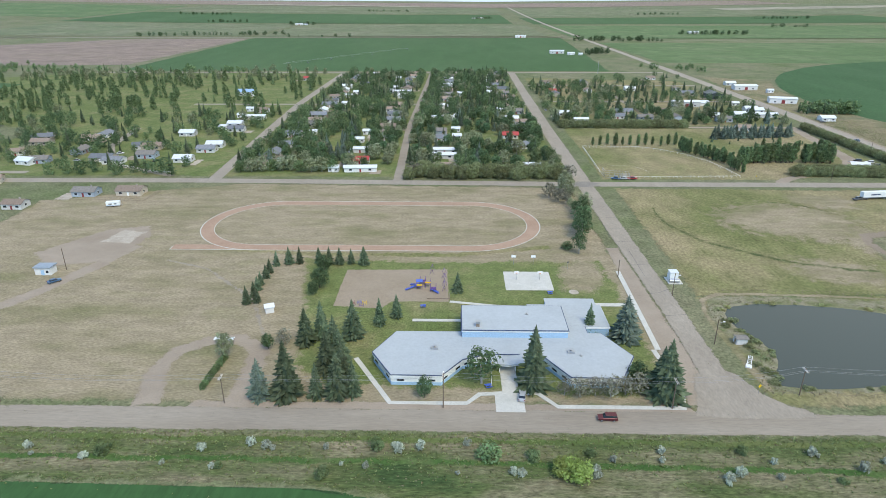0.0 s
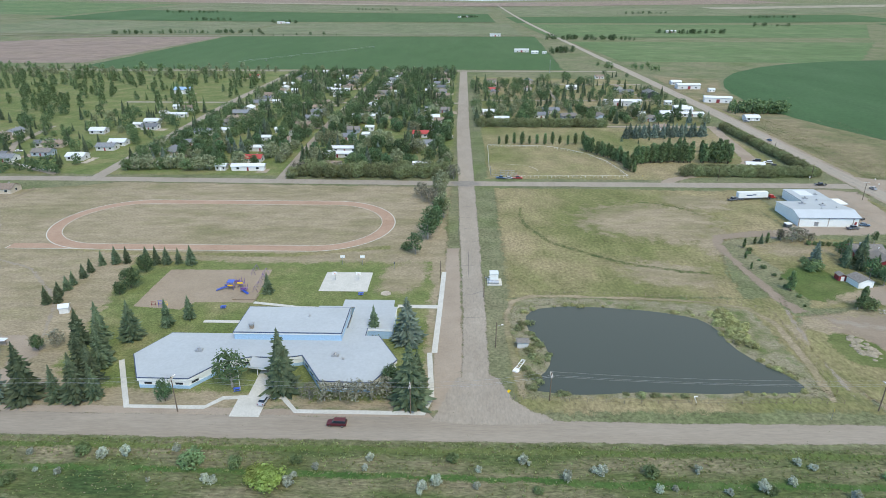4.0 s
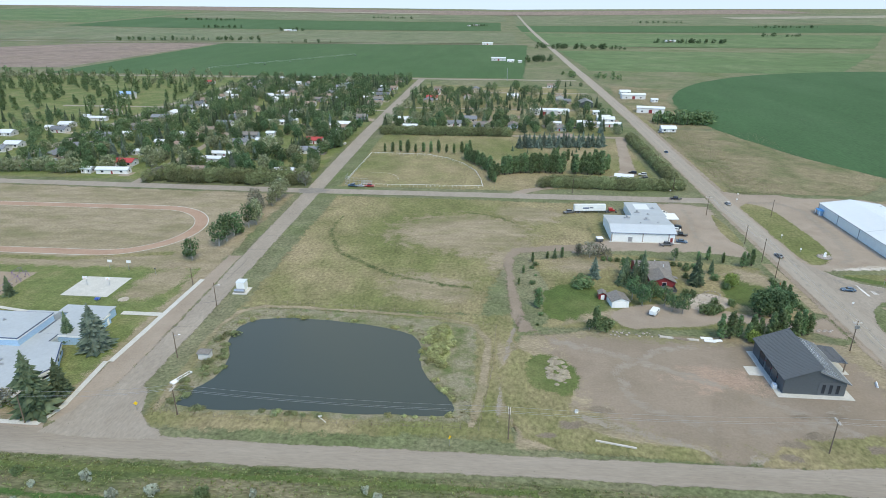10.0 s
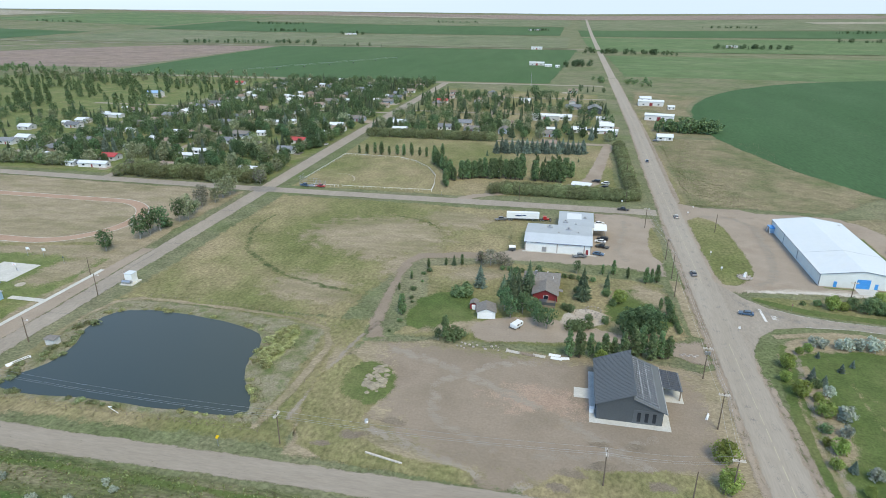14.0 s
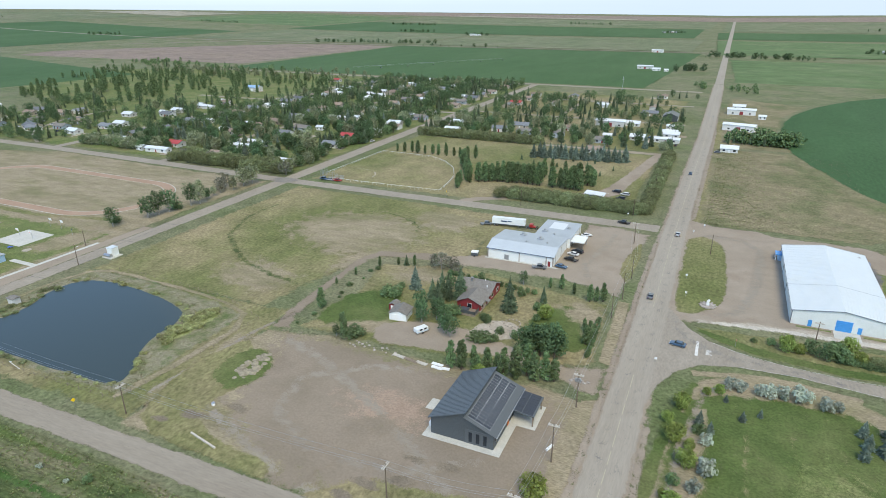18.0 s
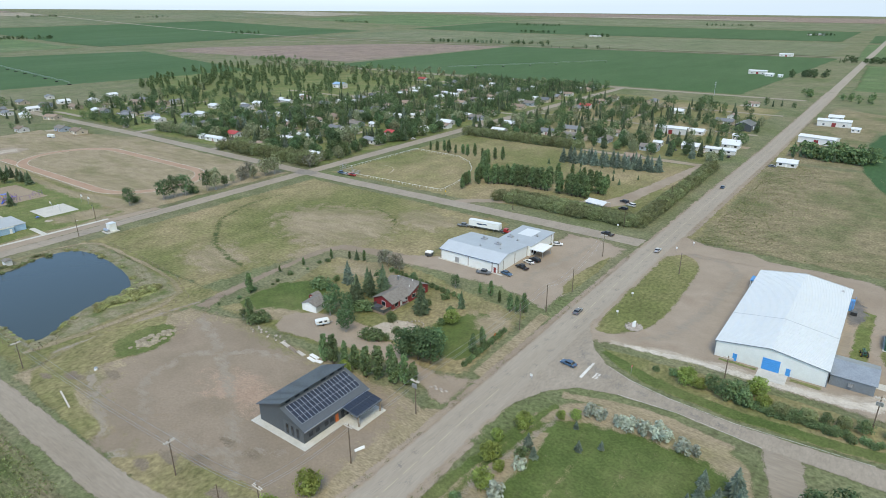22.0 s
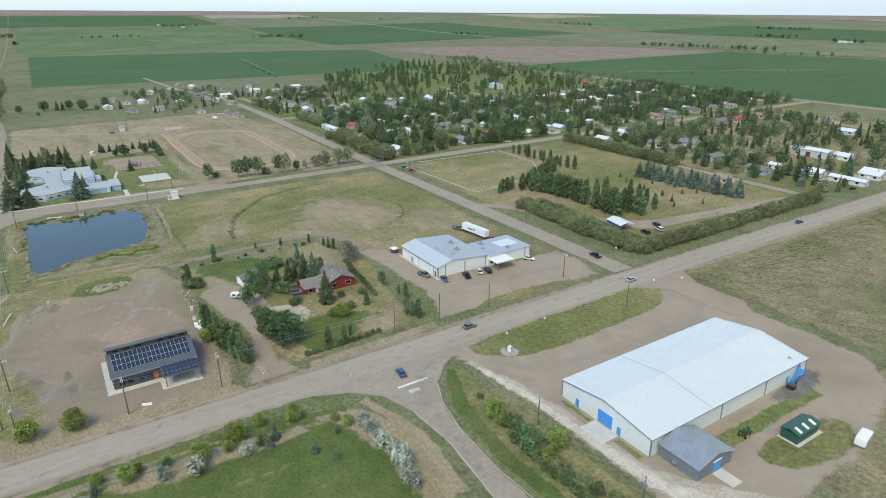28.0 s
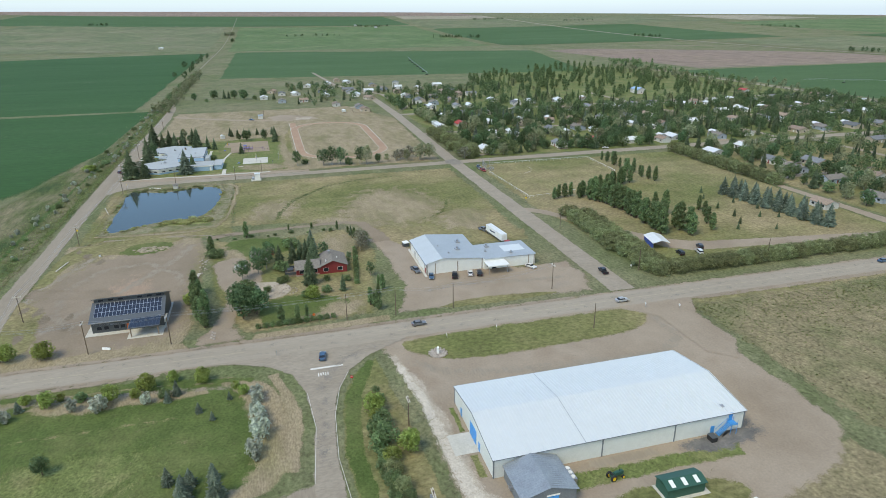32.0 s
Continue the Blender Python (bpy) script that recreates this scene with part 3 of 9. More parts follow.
field("field_north_three", [(-1250, 1560), (-500, 1560), (-500, 2080), (-1250, 2080)], PASTURE, "far pale green pasture")
field("field_north_four", [(-1300, 2120), (180, 2120), (180, 2750), (-1300, 2750)], CROP, "distant dark green crop field")
field("field_north_five", [(-2200, 2300), (-1340, 2300), (-1340, 3300), (-2200, 3300)], CROP2, "distant pale crop field")
field("field_north_six", [(-1300, 2800), (200, 2800), (200, 3500), (-1300, 3500)], PASTURE, "distant pasture")
field("field_far_north", [(-2800, 3550), (1800, 3550), (1800, 4250), (-1800, 4250)], SUMMERFALLOW, "distant bare field")
field("field_ne_one", [(300, 960), (640, 940), (900, 1330), (285, 1340)], CROP2, "green crop field beside the highway", .03)
field("field_ne_two", [(262, 1450), (960, 1450), (1250, 1950), (240, 2020)], CROP2, "far green crop field")
field("field_ne_three", [(240, 2080), (1500, 2080), (1500, 2500), (230, 2500)], CROP, "distant dark green crop field")
field("field_ne_four", [(240, 2560), (2300, 2560), (2300, 3500), (240, 3500)], PASTURE, "distant pasture")
field("field_ne_five", [(1000, 1000), (2200, 1000), (2200, 2000), (1300, 2000)], CROP, "distant green crop field")
field("field_south", [(-236, 106.5), (-30, 102.5), (110, 84), (-200, -1200)], DEEPCROP, "dark green crop field south of the road", .03, 3)
# the round irrigated field east of the highway
patch("field_pivot", [(736 + 400 * math.cos(a / 36 * math.pi), 590 + 400 * math.sin(a / 36 * math.pi)) for a in range(72)], .04, PIVOTCROP, "dark green centre-pivot crop circle", "field", 4, 1, 12)
field("road_section_far", [(-3200, 106), (-590, 107), (-590, 110.5), (-3200, 110)], GRAVELROAD, "gravel section road running to the horizon", .7, 2)
field("road_section_north", [(-3000, 1500), (250, 1498), (250, 1507), (-3000, 1520)], GRAVELROAD, "gravel section road", .7, 2)
field("field_pale_strip", [(-480, 836), (270, 834), (270, 846), (-480, 850)], GRAVELROAD, "gravel road along the north edge of town", .06, 2)

# town and village greens
patch("town_lawn", [(-320, 342), (66, 342), (66, 830), (-180, 835), (-330, 520)], .012, LAWN, "patchy green lawns between the houses", "lawn", 6, 2, 8)
patch("grove_lawn", [(-520, 560), (-330, 470), (-180, 560), (-175, 835), (-440, 850), (-600, 780)], .016, LAWN, "mown grass among rows of young trees", "lawn", 8, 3, 8)
patch("town_lawn_east", [(80, 490), (262, 490), (262, 760), (80, 790)], .012, MEADOW, "patchy lawns and gardens", "lawn", 6, 2, 8)
patch("school_field", [(-210, 131), (62, 131), (64, 326), (-120, 332), (-215, 300)], .02, DRYLAWN, "dry worn playing field around the running track", "lawn", 4, 1.5, 6)
patch("school_lawn", [(-34, 138), (60, 134), (60, 228), (-8, 226), (-62, 228), (-56, 196), (-48, 150)], .026, LAWN, "green lawn around the school", "lawn", 5, 2, 4)
patch("meadow", [(83, 194), (166, 196), (176, 250), (214, 262), (212, 322), (150, 325), (84, 325)], .02, MEADOW, "mown meadow with dry brown patches", "lawn", 4, 1, 5)
patch("pond_verge", [(80, 131), (176, 134), (178, 200), (82, 196)], .018, MEADOW, "grass verge around the pond", "lawn", 4, 1, 5)
patch("park_lawn", [(82, 340), (180, 340), (262, 356), (262, 484), (82, 484)], .02, MEADOW, "park lawn beside the ball field", "lawn", 3, 1, 5)
patch("ball_field", [(84, 345), (160, 345), (157, 380), (143, 405), (125, 416), (86, 418)], .026, MEADOW, "dry grass ball field", "lawn", 2, .5, 4)
way("infield_line", [(90, 370, .5), (99, 373, .5), (108, 370, .5), (113, 362, .5), (113, 352, .5)], .034, DIRTPALE, "faint pale line of the infield", "lawn", .6)
patch("yard_lawn", [(183, 190), (190, 206), (182, 246), (215, 256), (272, 246), (274, 204), (258, 198), (236, 192), (212, 190)], .02, MEADOW, "farmyard grass", "lawn", 3, 1, 4)
patch("yard_lawn_lush", [(183.5, 197), (186, 222), (203, 228), (209, 213), (208, 201), (195, 192.5)], .026, LUSH, "watered green lawn beside the garage", "lawn", 3, 1.2, 3, 1)
patch("front_lawn", [(247, 214), (250, 230), (257, 240), (268, 240), (273, 224), (272, 210), (258, 207)], .026, LUSH, "watered green front lawn", "lawn", 3, 1, 3, 1)
patch("southeast_border", [(293, 150), (294.4, 184), (297, 202), (302, 211.6), (312, 216.6), (326, 218), (338, 216.6), (345, 212), (351, 192), (352, 100), (294, 100)], .017, DRYLAWN, "dry border of the park lawn", "verge", 2, .8, 4)
patch("southeast_lawn", [(294.5, 180), (296.6, 196), (301.4, 203.6), (310, 207.6), (322, 210), (336, 209.4), (343, 206), (348, 188), (351, 20), (294, 20)], .02, LUSH, "mown green park lawn", "lawn", 3.5, 1.2, 4)
for i in range(7):
    way("mowing_line", [(306 + i * 5.4, 60, 1), (307 + i * 5.2, 130, 1.1), (308 + i * 5, 200 - abs(i - 3) * 2, 1)], .023 + .0004 * i, MEADOW if i % 2 else TALLGRASS, "faint mowing line on the park lawn", "lawn", .34)
patch("highway_verge", [(290, 252), (287.5, 300), (287, 326), (294, 331), (303, 326), (307, 312), (308, 264), (301, 252), (294, 248)], .045, MEADOW, "dry grass island between highway and yard", "lawn", 2, .6, 3, 1)
patch("east_field", [(292, 345), (362, 344), (398, 380), (365, 480), (352, 524), (290, 524)], .02, ROUGH, "rough weedy field east of the highway", "field", 5, 1.5, 6)
patch("highway_east_verge", [(288, 348), (300, 346), (299, 420), (298, 524), (297, 640), (288, 640), (288, 520)], .017, MEADOW, "dry grass verge east of the highway", "verge", 2, .8, 4)
patch("north_east_field", [(288, 526), (352, 526), (338, 600), (345, 680), (372, 760), (300, 800), (286, 640)], .015, ROUGH, "dry rough ground beside the crop circle", "field", 6, 2, 6)
patch("roadside_scrub", [(-700, 102), (-236, 106), (-30, 102), (100, 82), (270, 100), (276, 120), (190, 123), (-700, 121.5)], .03, SCRUB, "overgrown roadside ditch with weeds", "verge", 3, 1, 3)
patch("ditch_bottom", ribbon([(-500, 112, 1.6), (-100, 112, 1.4), (40, 110.5, 1.6), (120, 109, 1.8), (200, 110, 1.4)]), .04, DITCHGREEN, "lush green ditch bottom", "verge", 2, 1.2, 3)
patch("verge_line", ribbon([(-500, 119, 1.6), (40, 118.5, 1.6), (180, 119, 1.6)]), .042, LUSH, "green grass along the road edge", "verge", 1.5, .8, 3)
patch("east_verge", [(298, 241), (304, 234), (312, 230.4), (323, 228), (338, 227), (352, 227.6), (380, 231), (380, 246), (345, 245), (325, 244)], .05, MEADOW, "dry and green grass along the side road", "verge", 1.2, .4, 3)
patch("east_verge_lush", ribbon([(299, 239.4, 1.2), (305, 236.4, 2.4), (313, 233.2, 2.6), (324, 230.8, 2.6), (338, 229.8, 2.6), (352, 230.4, 2.6), (380, 234, 2.6)]), .054, LUSH, "lush green ditch along the side road", "verge", 1.4, .5, 2)
patch("east_bank", [(352, 300), (372, 275), (400, 280), (420, 340), (380, 345), (362, 338)], .02, ROUGH, "weedy bank behind the arena", "verge", 3, 1.5, 4)

patch("southeast_ditch", ribbon([(292, 110, 2), (294, 173, 2.2), (297, 192, 2), (301, 208, 1.4)]), .03, LUSH, "lush green grass line along the highway ditch", "verge", 1.5, .6, 2)
patch("southeast_verge", ribbon([(299, 212.5, 1.8), (312, 216.4, 2.4), (326, 217.4, 2.6), (340, 215, 2.8)]), .034, DRYLAWN, "dry grass edge of the side road", "verge", 1.4, .5, 2)
patch("highway_shoulder", [(277, 130), (279.6, 130), (279.4, 190), (274, 188), (272, 170), (274, 150)], .04, DRYLAWN, "dry grassy highway shoulder beside the yard", "verge", 1.5, .6, 3)
patch("yard_shoulder", [(279.2, 206), (277.8, 250), (273, 250), (274, 208)], .04, DRYLAWN, "dry grassy highway shoulder beside the farmyard", "verge", 1.4, .5, 3)
# yards and ways
blob("gravel_yard", [(176, 188), (188, 190), (219, 188), (245, 187.5), (264, 189), (274, 186), (280, 168), (279, 148), (266, 136), (246, 130), (226, 130), (208, 133), (194, 140), (184, 154), (179, 172)], .034, YARDDIRT, "wide bare gravel yard with wheel marks", "yard", (236, 164), .3, 3, 2, 0, 1)
patch("yard_dry_edge", [(174, 131.6), (278.4, 131.6), (278.6, 188), (262, 190), (196, 190), (176, 186)], .0325, DRYLAWN, "dry trampled ground round the gravel yard", "verge", 3, 1.2, 4)
way("yard_entrance", [(221, 126, 5.5), (223.5, 134, 5), (226.5, 143, 5), (230, 155, 6), (238, 164, 5)], .049, YARDDIRT, "worn entrance of the yard", "lane", .9)
blob("rough_verge", [(176, 134), (208, 132), (222, 134), (206, 142), (192, 150), (186, 160), (178, 158)], .030, DRYLAWN, "worn grass beside the gravel yard", "verge", (192, 143), .5, seed=9)
patch("field_lane", ribbon([(180, 187, 3.6), (177, 197, 3), (175.4, 215, 2.7), (174.6, 235, 2.7), (174.8, 247, 3), (178, 254.4, 3.6), (190, 258, 4), (206, 260, 5)]), .036, YARDDIRT, "dirt lane along the meadow", "lane", 2.2, .7, 3)
patch("shop_lot", [(200, 252), (217, 256), (252, 258), (274, 252), (276, 322), (258, 327), (246, 325), (247, 305), (218, 272), (200, 262)], .034, GRAVEL, "gravel parking lot beside the shop", "yard", 3, 1, 4)
patch("shop_lot_rear", [(214, 262), (221, 262), (221, 322), (206, 324), (208, 300)], .03, MEADOW, "grass behind the shop", "lawn", 3, 1, 4)
patch("shop_verge", [(268, 276), (274.5, 262), (275.5, 300), (273, 312), (270, 300)], .044, MEADOW, "narrow grass strip beside the highway", "verge", 1.2, .4, 2, 1)
patch("yard_drive", ribbon([(277, 196, 7), (268, 198, 4), (258, 200, 3.6), (246, 203, 5), (232, 203, 9), (218, 201, 9), (208, 196, 6)]), .036, GRAVEL, "gravel drive to the house and garage", "lane", 2, .8, 3, 1)
blob("yard_bare", [(186, 190), (206, 194), (222, 199), (224, 208), (206, 206), (192, 200)], .0285, DRYLAWN, "thin dry ground beside the garage", "yard", (206, 200), .8, seed=13)
blob("yard_bare_north", [(188, 226), (206, 232), (226, 242), (222, 252), (200, 252), (184, 244)], .0287, DRYLAWN, "thin dry ground behind the farmhouse", "yard", (205, 243), .8, seed=14)
blob("yard_bare_east", [(250, 236), (262, 228), (272, 214), (275, 226), (272, 244), (258, 247)], .0289, DRYLAWN, "thin dry ground beside the highway", "yard", (266, 234), .8, seed=15)
patch("house_patio", [(233, 206), (248, 207), (252, 216), (244, 222), (236, 218)], .045, DIRTPALE, "pinkish gravel patio beside the house", "yard", 1.5, .6, 2, 1)
patch("arena_lot", [(280, 238), (300, 243), (322, 247), (372, 246), (380, 262), (379, 300), (371, 330), (358, 342), (320, 342), (290, 346), (278, 346), (278, 300)], .03, GRAVEL, "gravel yard around the arena", "yard", 3, 1, 4)
patch("arena_grass_strip", [(356, 262), (362, 262), (362, 312), (356.5, 314)], .038, LAWN, "mown strip along the arena wall", "verge", 1.5, .5, 2)
patch("arena_grass_island", [(363, 276), (371, 275), (377, 286), (377, 300), (370, 308), (364, 300)], .04, MEADOW, "grass around the green shed", "verge", 2, .6, 2, 1)
patch("arena_track", ribbon([(298, 245, 2), (312, 248, 2.4), (328, 250.5, 2.6), (343, 250.5, 3), (358, 251, 3.4), (372, 260, 5), (384, 266, 7)]), .045, DIRTPALE, "pale rutted dirt track", "lane", 2, 1, 2)
blob("arena_stair_asphalt", [(353.4, 296), (359, 297), (360, 310), (358, 322), (353.4, 325), (346, 321), (353.4, 318)], .05, OILED, "dark stained asphalt at the arena stair", "yard", (355.5, 310), .6, 1.5, .5, 3, 1)
way("arena_wall_gravel", [(355.2, 272, 1.6), (355.2, 286, 1.8), (355.2, 298, 1.6)], .047, GRAVELROAD, "gravel strip along the arena wall", "yard", .95)
way("arena_ruts", [(299, 245.6, 1.2), (314, 247.4, 1.8), (328, 249.2, 2), (345, 249.8, 2.4), (360, 250.6, 3), (374, 258, 4)], .0485, PALERUT, "bleached clay ruts before the arena", "lane", .85)
patch("arena_front_grass", [(327, 253.6), (337, 253.6), (337, 255.4), (327, 255.4)], .05, LAWN, "grass strip below the arena wall", "verge", .8, .3, 2)
patch("arena_front_grass_east", [(345, 253.2), (353, 253), (353, 255.4), (345, 255.4)], .05, LAWN, "grass strip below the arena wall", "verge", .8, .3, 2)
patch("west_lot", [(-160, 215), (-137, 222), (-132, 250), (-140, 264), (-158, 258), (-175, 230)], .032, GRAVEL, "gravel lot with a pale hard surface", "yard", 3, 1, 4)
patch("west_lot_pale", [(-153, 242), (-138, 240), (-137, 256), (-150, 258)], .04, DIRTPALE, "pale bare gravel pad", "yard", 2, 1, 3)
patch("west_track", ribbon([(-135, 240, 4), (-141, 216, 4), (-150, 194, 4), (-170, 160, 4), (-190, 131, 5)]), .038, GRAVEL, "dirt track beside the playing field", "lane", 2, .8, 4)
patch("loop_drive", ribbon([(-80, 130, 5), (-84, 145, 4), (-83, 157, 4), (-76, 163, 4), (-66, 164, 4.5), (-58, 158, 4.5), (-57, 145, 4.5), (-57, 131, 5)]), .036, GRAVEL, "worn dirt loop drive", "lane", 2.5, .9, 3)
patch("street_apron", [(60, 133), (69, 131), (69.4, 160), (68, 240), (61.5, 240), (61, 190), (59.5, 160)], .038, GRAVEL, "gravel shoulder of the street", "yard", 1.5, .5, 3)
patch("hedge_floor", ribbon([(60, 215, 4), (58, 260, 5), (56, 318, 5)]), .03, DRYLAWN, "bare soil below the row of trees", "verge", 3, 1.2, 3)
patch("park_drive", ribbon([(178, 334, 4), (190, 345, 3.5), (205, 352, 3), (228, 366, 4), (246, 376, 7), (250, 400, 5), (256, 450, 4), (262, 490, 5)]), .036, GRAVEL, "gravel drive through the park", "lane", 1.5, .6, 3, 1)
patch("back_street", ribbon([(120, 489, 3), (180, 487, 3.4), (262, 487, 4)]), .03, GRAVEL, "gravel lane behind the park", "lane", 1.5, .6, 4)

# town streets
for i, (nm, line, ma) in enumerate((
        ("alley", [(-33, 334, 3), (-37, 480, 3), (-33, 830, 3)], GRAVELROAD),
        ("street_west", [(-138, 336, 4.2), (-145, 480, 4), (-150, 600, 4), (-148, 830, 4)], ASPHALT),
        ("street_cross", [(-250, 592, 3.5), (66, 592, 3.5)], ASPHALT),
        ("street_north", [(80, 720, 3.5), (268, 720, 3.5)], GRAVELROAD),
        ("street_north_cross", [(80, 610, 3), (268, 610, 3)], GRAVELROAD),
        ("lane_west", [(-165, 345, 2.6), (-215, 372, 2.6), (-240, 420, 2.6), (-250, 480, 3)], ASPHALT),
        ("lane_west_two", [(-255, 352, 3), (-300, 352, 3), (-420, 310, 3), (-630, 295, 3)], ASPHALT),
        ("alley_east", [(166, 495, 2.5), (160, 610, 2.5), (160, 720, 2.5)], GRAVELROAD))):
    patch(nm, ribbon(line), .05 + .004 * i, ma, "narrow residential street", "road", .8, .3, 6)
patch("main_street", ribbon([(72, 128, 4.6), (72.3, 160, 4.3), (72.5, 190, 4.2), (71.8, 240, 4.6), (71, 320, 5), (69.5, 480, 5.4), (71, 835, 5)]), .09, ASPHALT, "worn asphalt street with gravel shoulders", "road", 1.2, .3, 4)
seams = bmesh.new()
for x0, y0, x1, y1 in ((68.2, 197, 72, 198), (72, 198, 76.4, 201), (67.6, 222, 76.4, 223), (67.2, 246, 76, 247), (66.8, 252, 67.4, 276), (67, 276, 76, 277.4), (68.4, 262, 76, 263), (66.6, 292, 75.8, 293), (70.8, 212, 71.2, 236), (68, 181, 76.6, 182)):
    n = Vector((y0 - y1, x1 - x0)).normalized() * .07
    box_pts = ((x0 - n.x, y0 - n.y), (x1 - n.x, y1 - n.y), (x1 + n.x, y1 + n.y), (x0 + n.x, y0 + n.y))
    seams.faces.new([seams.verts.new((px, py, .096)) for px, py in box_pts])
tagged(obj("tar_seam", seams, TARMAT), "dark tar-filled cracks in the street", "road marking", kind="structure")
patch("mid_road", ribbon([(-330, 335, 4.4), (-140, 336, 4.6), (60, 331.5, 4.6), (150, 331.5, 4.6), (278, 331.5, 5)]), .08, ASPHALT, "worn asphalt cross road", "road", .8, .3, 4)
way("field_track", [(-1440, 99, 1.3), (-982, 107, 1.3), (-660, 109, 1.4), (-380, 117, 1.5), (-262, 122, 2)], .07, GRAVELROAD, "narrow dirt track along the field ditch", "lane", .7)
patch("front_road", ribbon([(-268, 122.5, 2.6), (-240, 124, 3.8), (-180, 126, 4.8), (60, 126, 4.8), (120, 126, 4.2), (180, 127, 3.8), (240, 127.5, 4.2), (281, 129, 8)]), .07, GRAVELROAD, "gravel road in front of the school", "road", 1, .4, 4)
patch("street_corner", [(61, 131), (64, 140), (67, 150), (79, 150), (81, 140), (85, 134.5), (91, 131.6), (92, 127.6), (60, 127.6)], .075, ASPHALT, "asphalt flare of the street corner", "road", 1, .3, 2, 1)
patch("school_shoulder", [(-70, 129.5), (62, 129.5), (60, 133.5), (-68, 133.5)], .06, GRAVEL, "gravel parking strip before the school", "yard", 1, .4, 3)
HWY = [(288, -600, 5.6), (286, 20, 5.6), (285, 140, 5.4), (285, 200, 5.4), (284.8, 250, 5.4), (284.4, 320, 5.4), (284.6, 400, 5.5), (286, 570, 5.6), (284, 930, 5.8), (280, 1500, 6), (277, 2093, 6.2), (272, 3150, 6.4), (270, 3700, 6.6)]
patch("highway_gravel", ribbon([(x, y, w + 1.6) for x, y, w in HWY[:9]]), .052, GRAVEL, "gravel shoulders of the highway", "road", 2.2, .5, 4)
patch("highway", ribbon(HWY[:9]), .10, HWYASPH, "two-lane asphalt highway with gravel shoulders", "road", 1.2, .2, 4)
for a, b in zip(HWY[8:], HWY[9:]):
    field("highway_far", [(a[0] - a[2], a[1]), (a[0] + a[2], a[1]), (b[0] + b[2], b[1]), (b[0] - b[2], b[1])], HWYASPH, "highway running to the horizon", .15 if a[1] < 1000 else .9, 1.5)
for off in (-2.1, 2.1):
    way("lane_wear", [(x + off, y, 1.5) for x, y, w in HWY[1:9]], .106, PATCHED, "darker driven lane of the highway", "road", .3)
way("junction_wear", [(290, 244, 2), (294, 236, 3), (299, 229, 3.4), (308, 225.4, 3), (322, 224, 2.6), (346, 223, 2.4)], .107, PATCHED, "darker patched asphalt of the junction", "road", .42)
patch("side_road", [(284, 196), (290.5, 194), (292, 203), (295.5, 211), (301, 217), (311, 220.4), (326, 221.4), (345, 219.6), (380, 220), (900, 224), (900, 234), (380, 230), (366, 228.4), (352, 226.8), (338, 226.2), (322, 227.2), (311, 229.6), (303, 233.4), (297, 239.5), (290, 252), (284, 256)], .094, ASPHALT, "asphalt side road joining the highway", "road", 1, .2, 3, 0)
patch("drive_apron", [(284, 318), (291, 322), (299, 331), (322, 331), (328, 338), (318, 345.5), (300, 345.5), (291, 350), (284, 352)], .092, GRAVEL, "gravel apron of the arena yard", "yard", 1.5, .4, 3)
patch("southeast_drive", ribbon([(348, 224, 5), (353, 205, 4), (356, 170, 3.6), (357, 100, 3.6), (358, -200, 3.6)]), .06, GRAVELROAD, "gravel drive beside the park lawn", "lane", 1.5, .5, 3)
blob("house_drive_mouth", [(279, 186), (270, 193), (262, 196), (262, 203), (270, 204), (279, 208)], .06, GRAVEL, "gravel mouth of the drive", "lane", (274, 197.5), .6, seed=12)

# running track: two straights and two half circles
def oval(x0, x1, y0, y1, n=28):
    r = (y1 - y0) / 2
    cy = (y0 + y1) / 2
    return [(x1 - r + r * math.cos(a), cy + r * math.sin(a)) for a in (math.pi * (i / n - .5) for i in range(n + 1))] + \
           [(x0 + r + r * math.cos(a), cy + r * math.sin(a)) for a in (math.pi * (i / n + .5) for i in range(n + 1))]


def ring(name, outer, inner, z, material, label, category, h=0.0, parent=None):
    bm = bmesh.new()
    a = [bm.verts.new((x, y, z)) for x, y in outer]
    b = [bm.verts.new((x, y, z)) for x, y in inner]
    for i in range(len(a)):
        j = (i + 1) % len(a)
        bm.faces.new((a[i], a[j], b[j], b[i]))
    ob = obj(name, bm, material, parent)
    return ob if parent else tagged(ob, label, category, kind="structure")


TX0, TX1, TY0, TY1 = -116, 38, 235, 299
track = ring("running_track", oval(TX0, TX1, TY0, TY1), oval(TX0 + 5.6, TX1 - 5.6, TY0 + 5.6, TY1 - 5.6), .07, TRACKMAT, "red shale oval running track with pale edging", "track")
ring("outer_edging", oval(TX0 - .4, TX1 + .4, TY0 - .4, TY1 + .4), oval(TX0, TX1, TY0, TY1), .075, CONCRETE, "", "", parent=track)
ring("inner_edging", oval(TX0 + 5.6, TX1 - 5.6, TY0 + 5.6, TY1 - 5.6), oval(TX0 + 5.85, TX1 - 5.85, TY0 + 5.85, TY1 - 5.85), .075, CONCRETE, "", "", parent=track)
part("start_chute", boxm((TX0 - 3, TX0 + 34, TY0 + .2, TY0 + 5.4, .05, .066)), TRACKMAT, track)
part("chute_edging", boxm((TX0 - 3.3, TX0 + 34, TY0 - .1, TY0 + .2, .05, .08), (TX0 - 3.3, TX0 - 3, TY0, TY0 + 3.6, .05, .08)), CONCRETE, track)

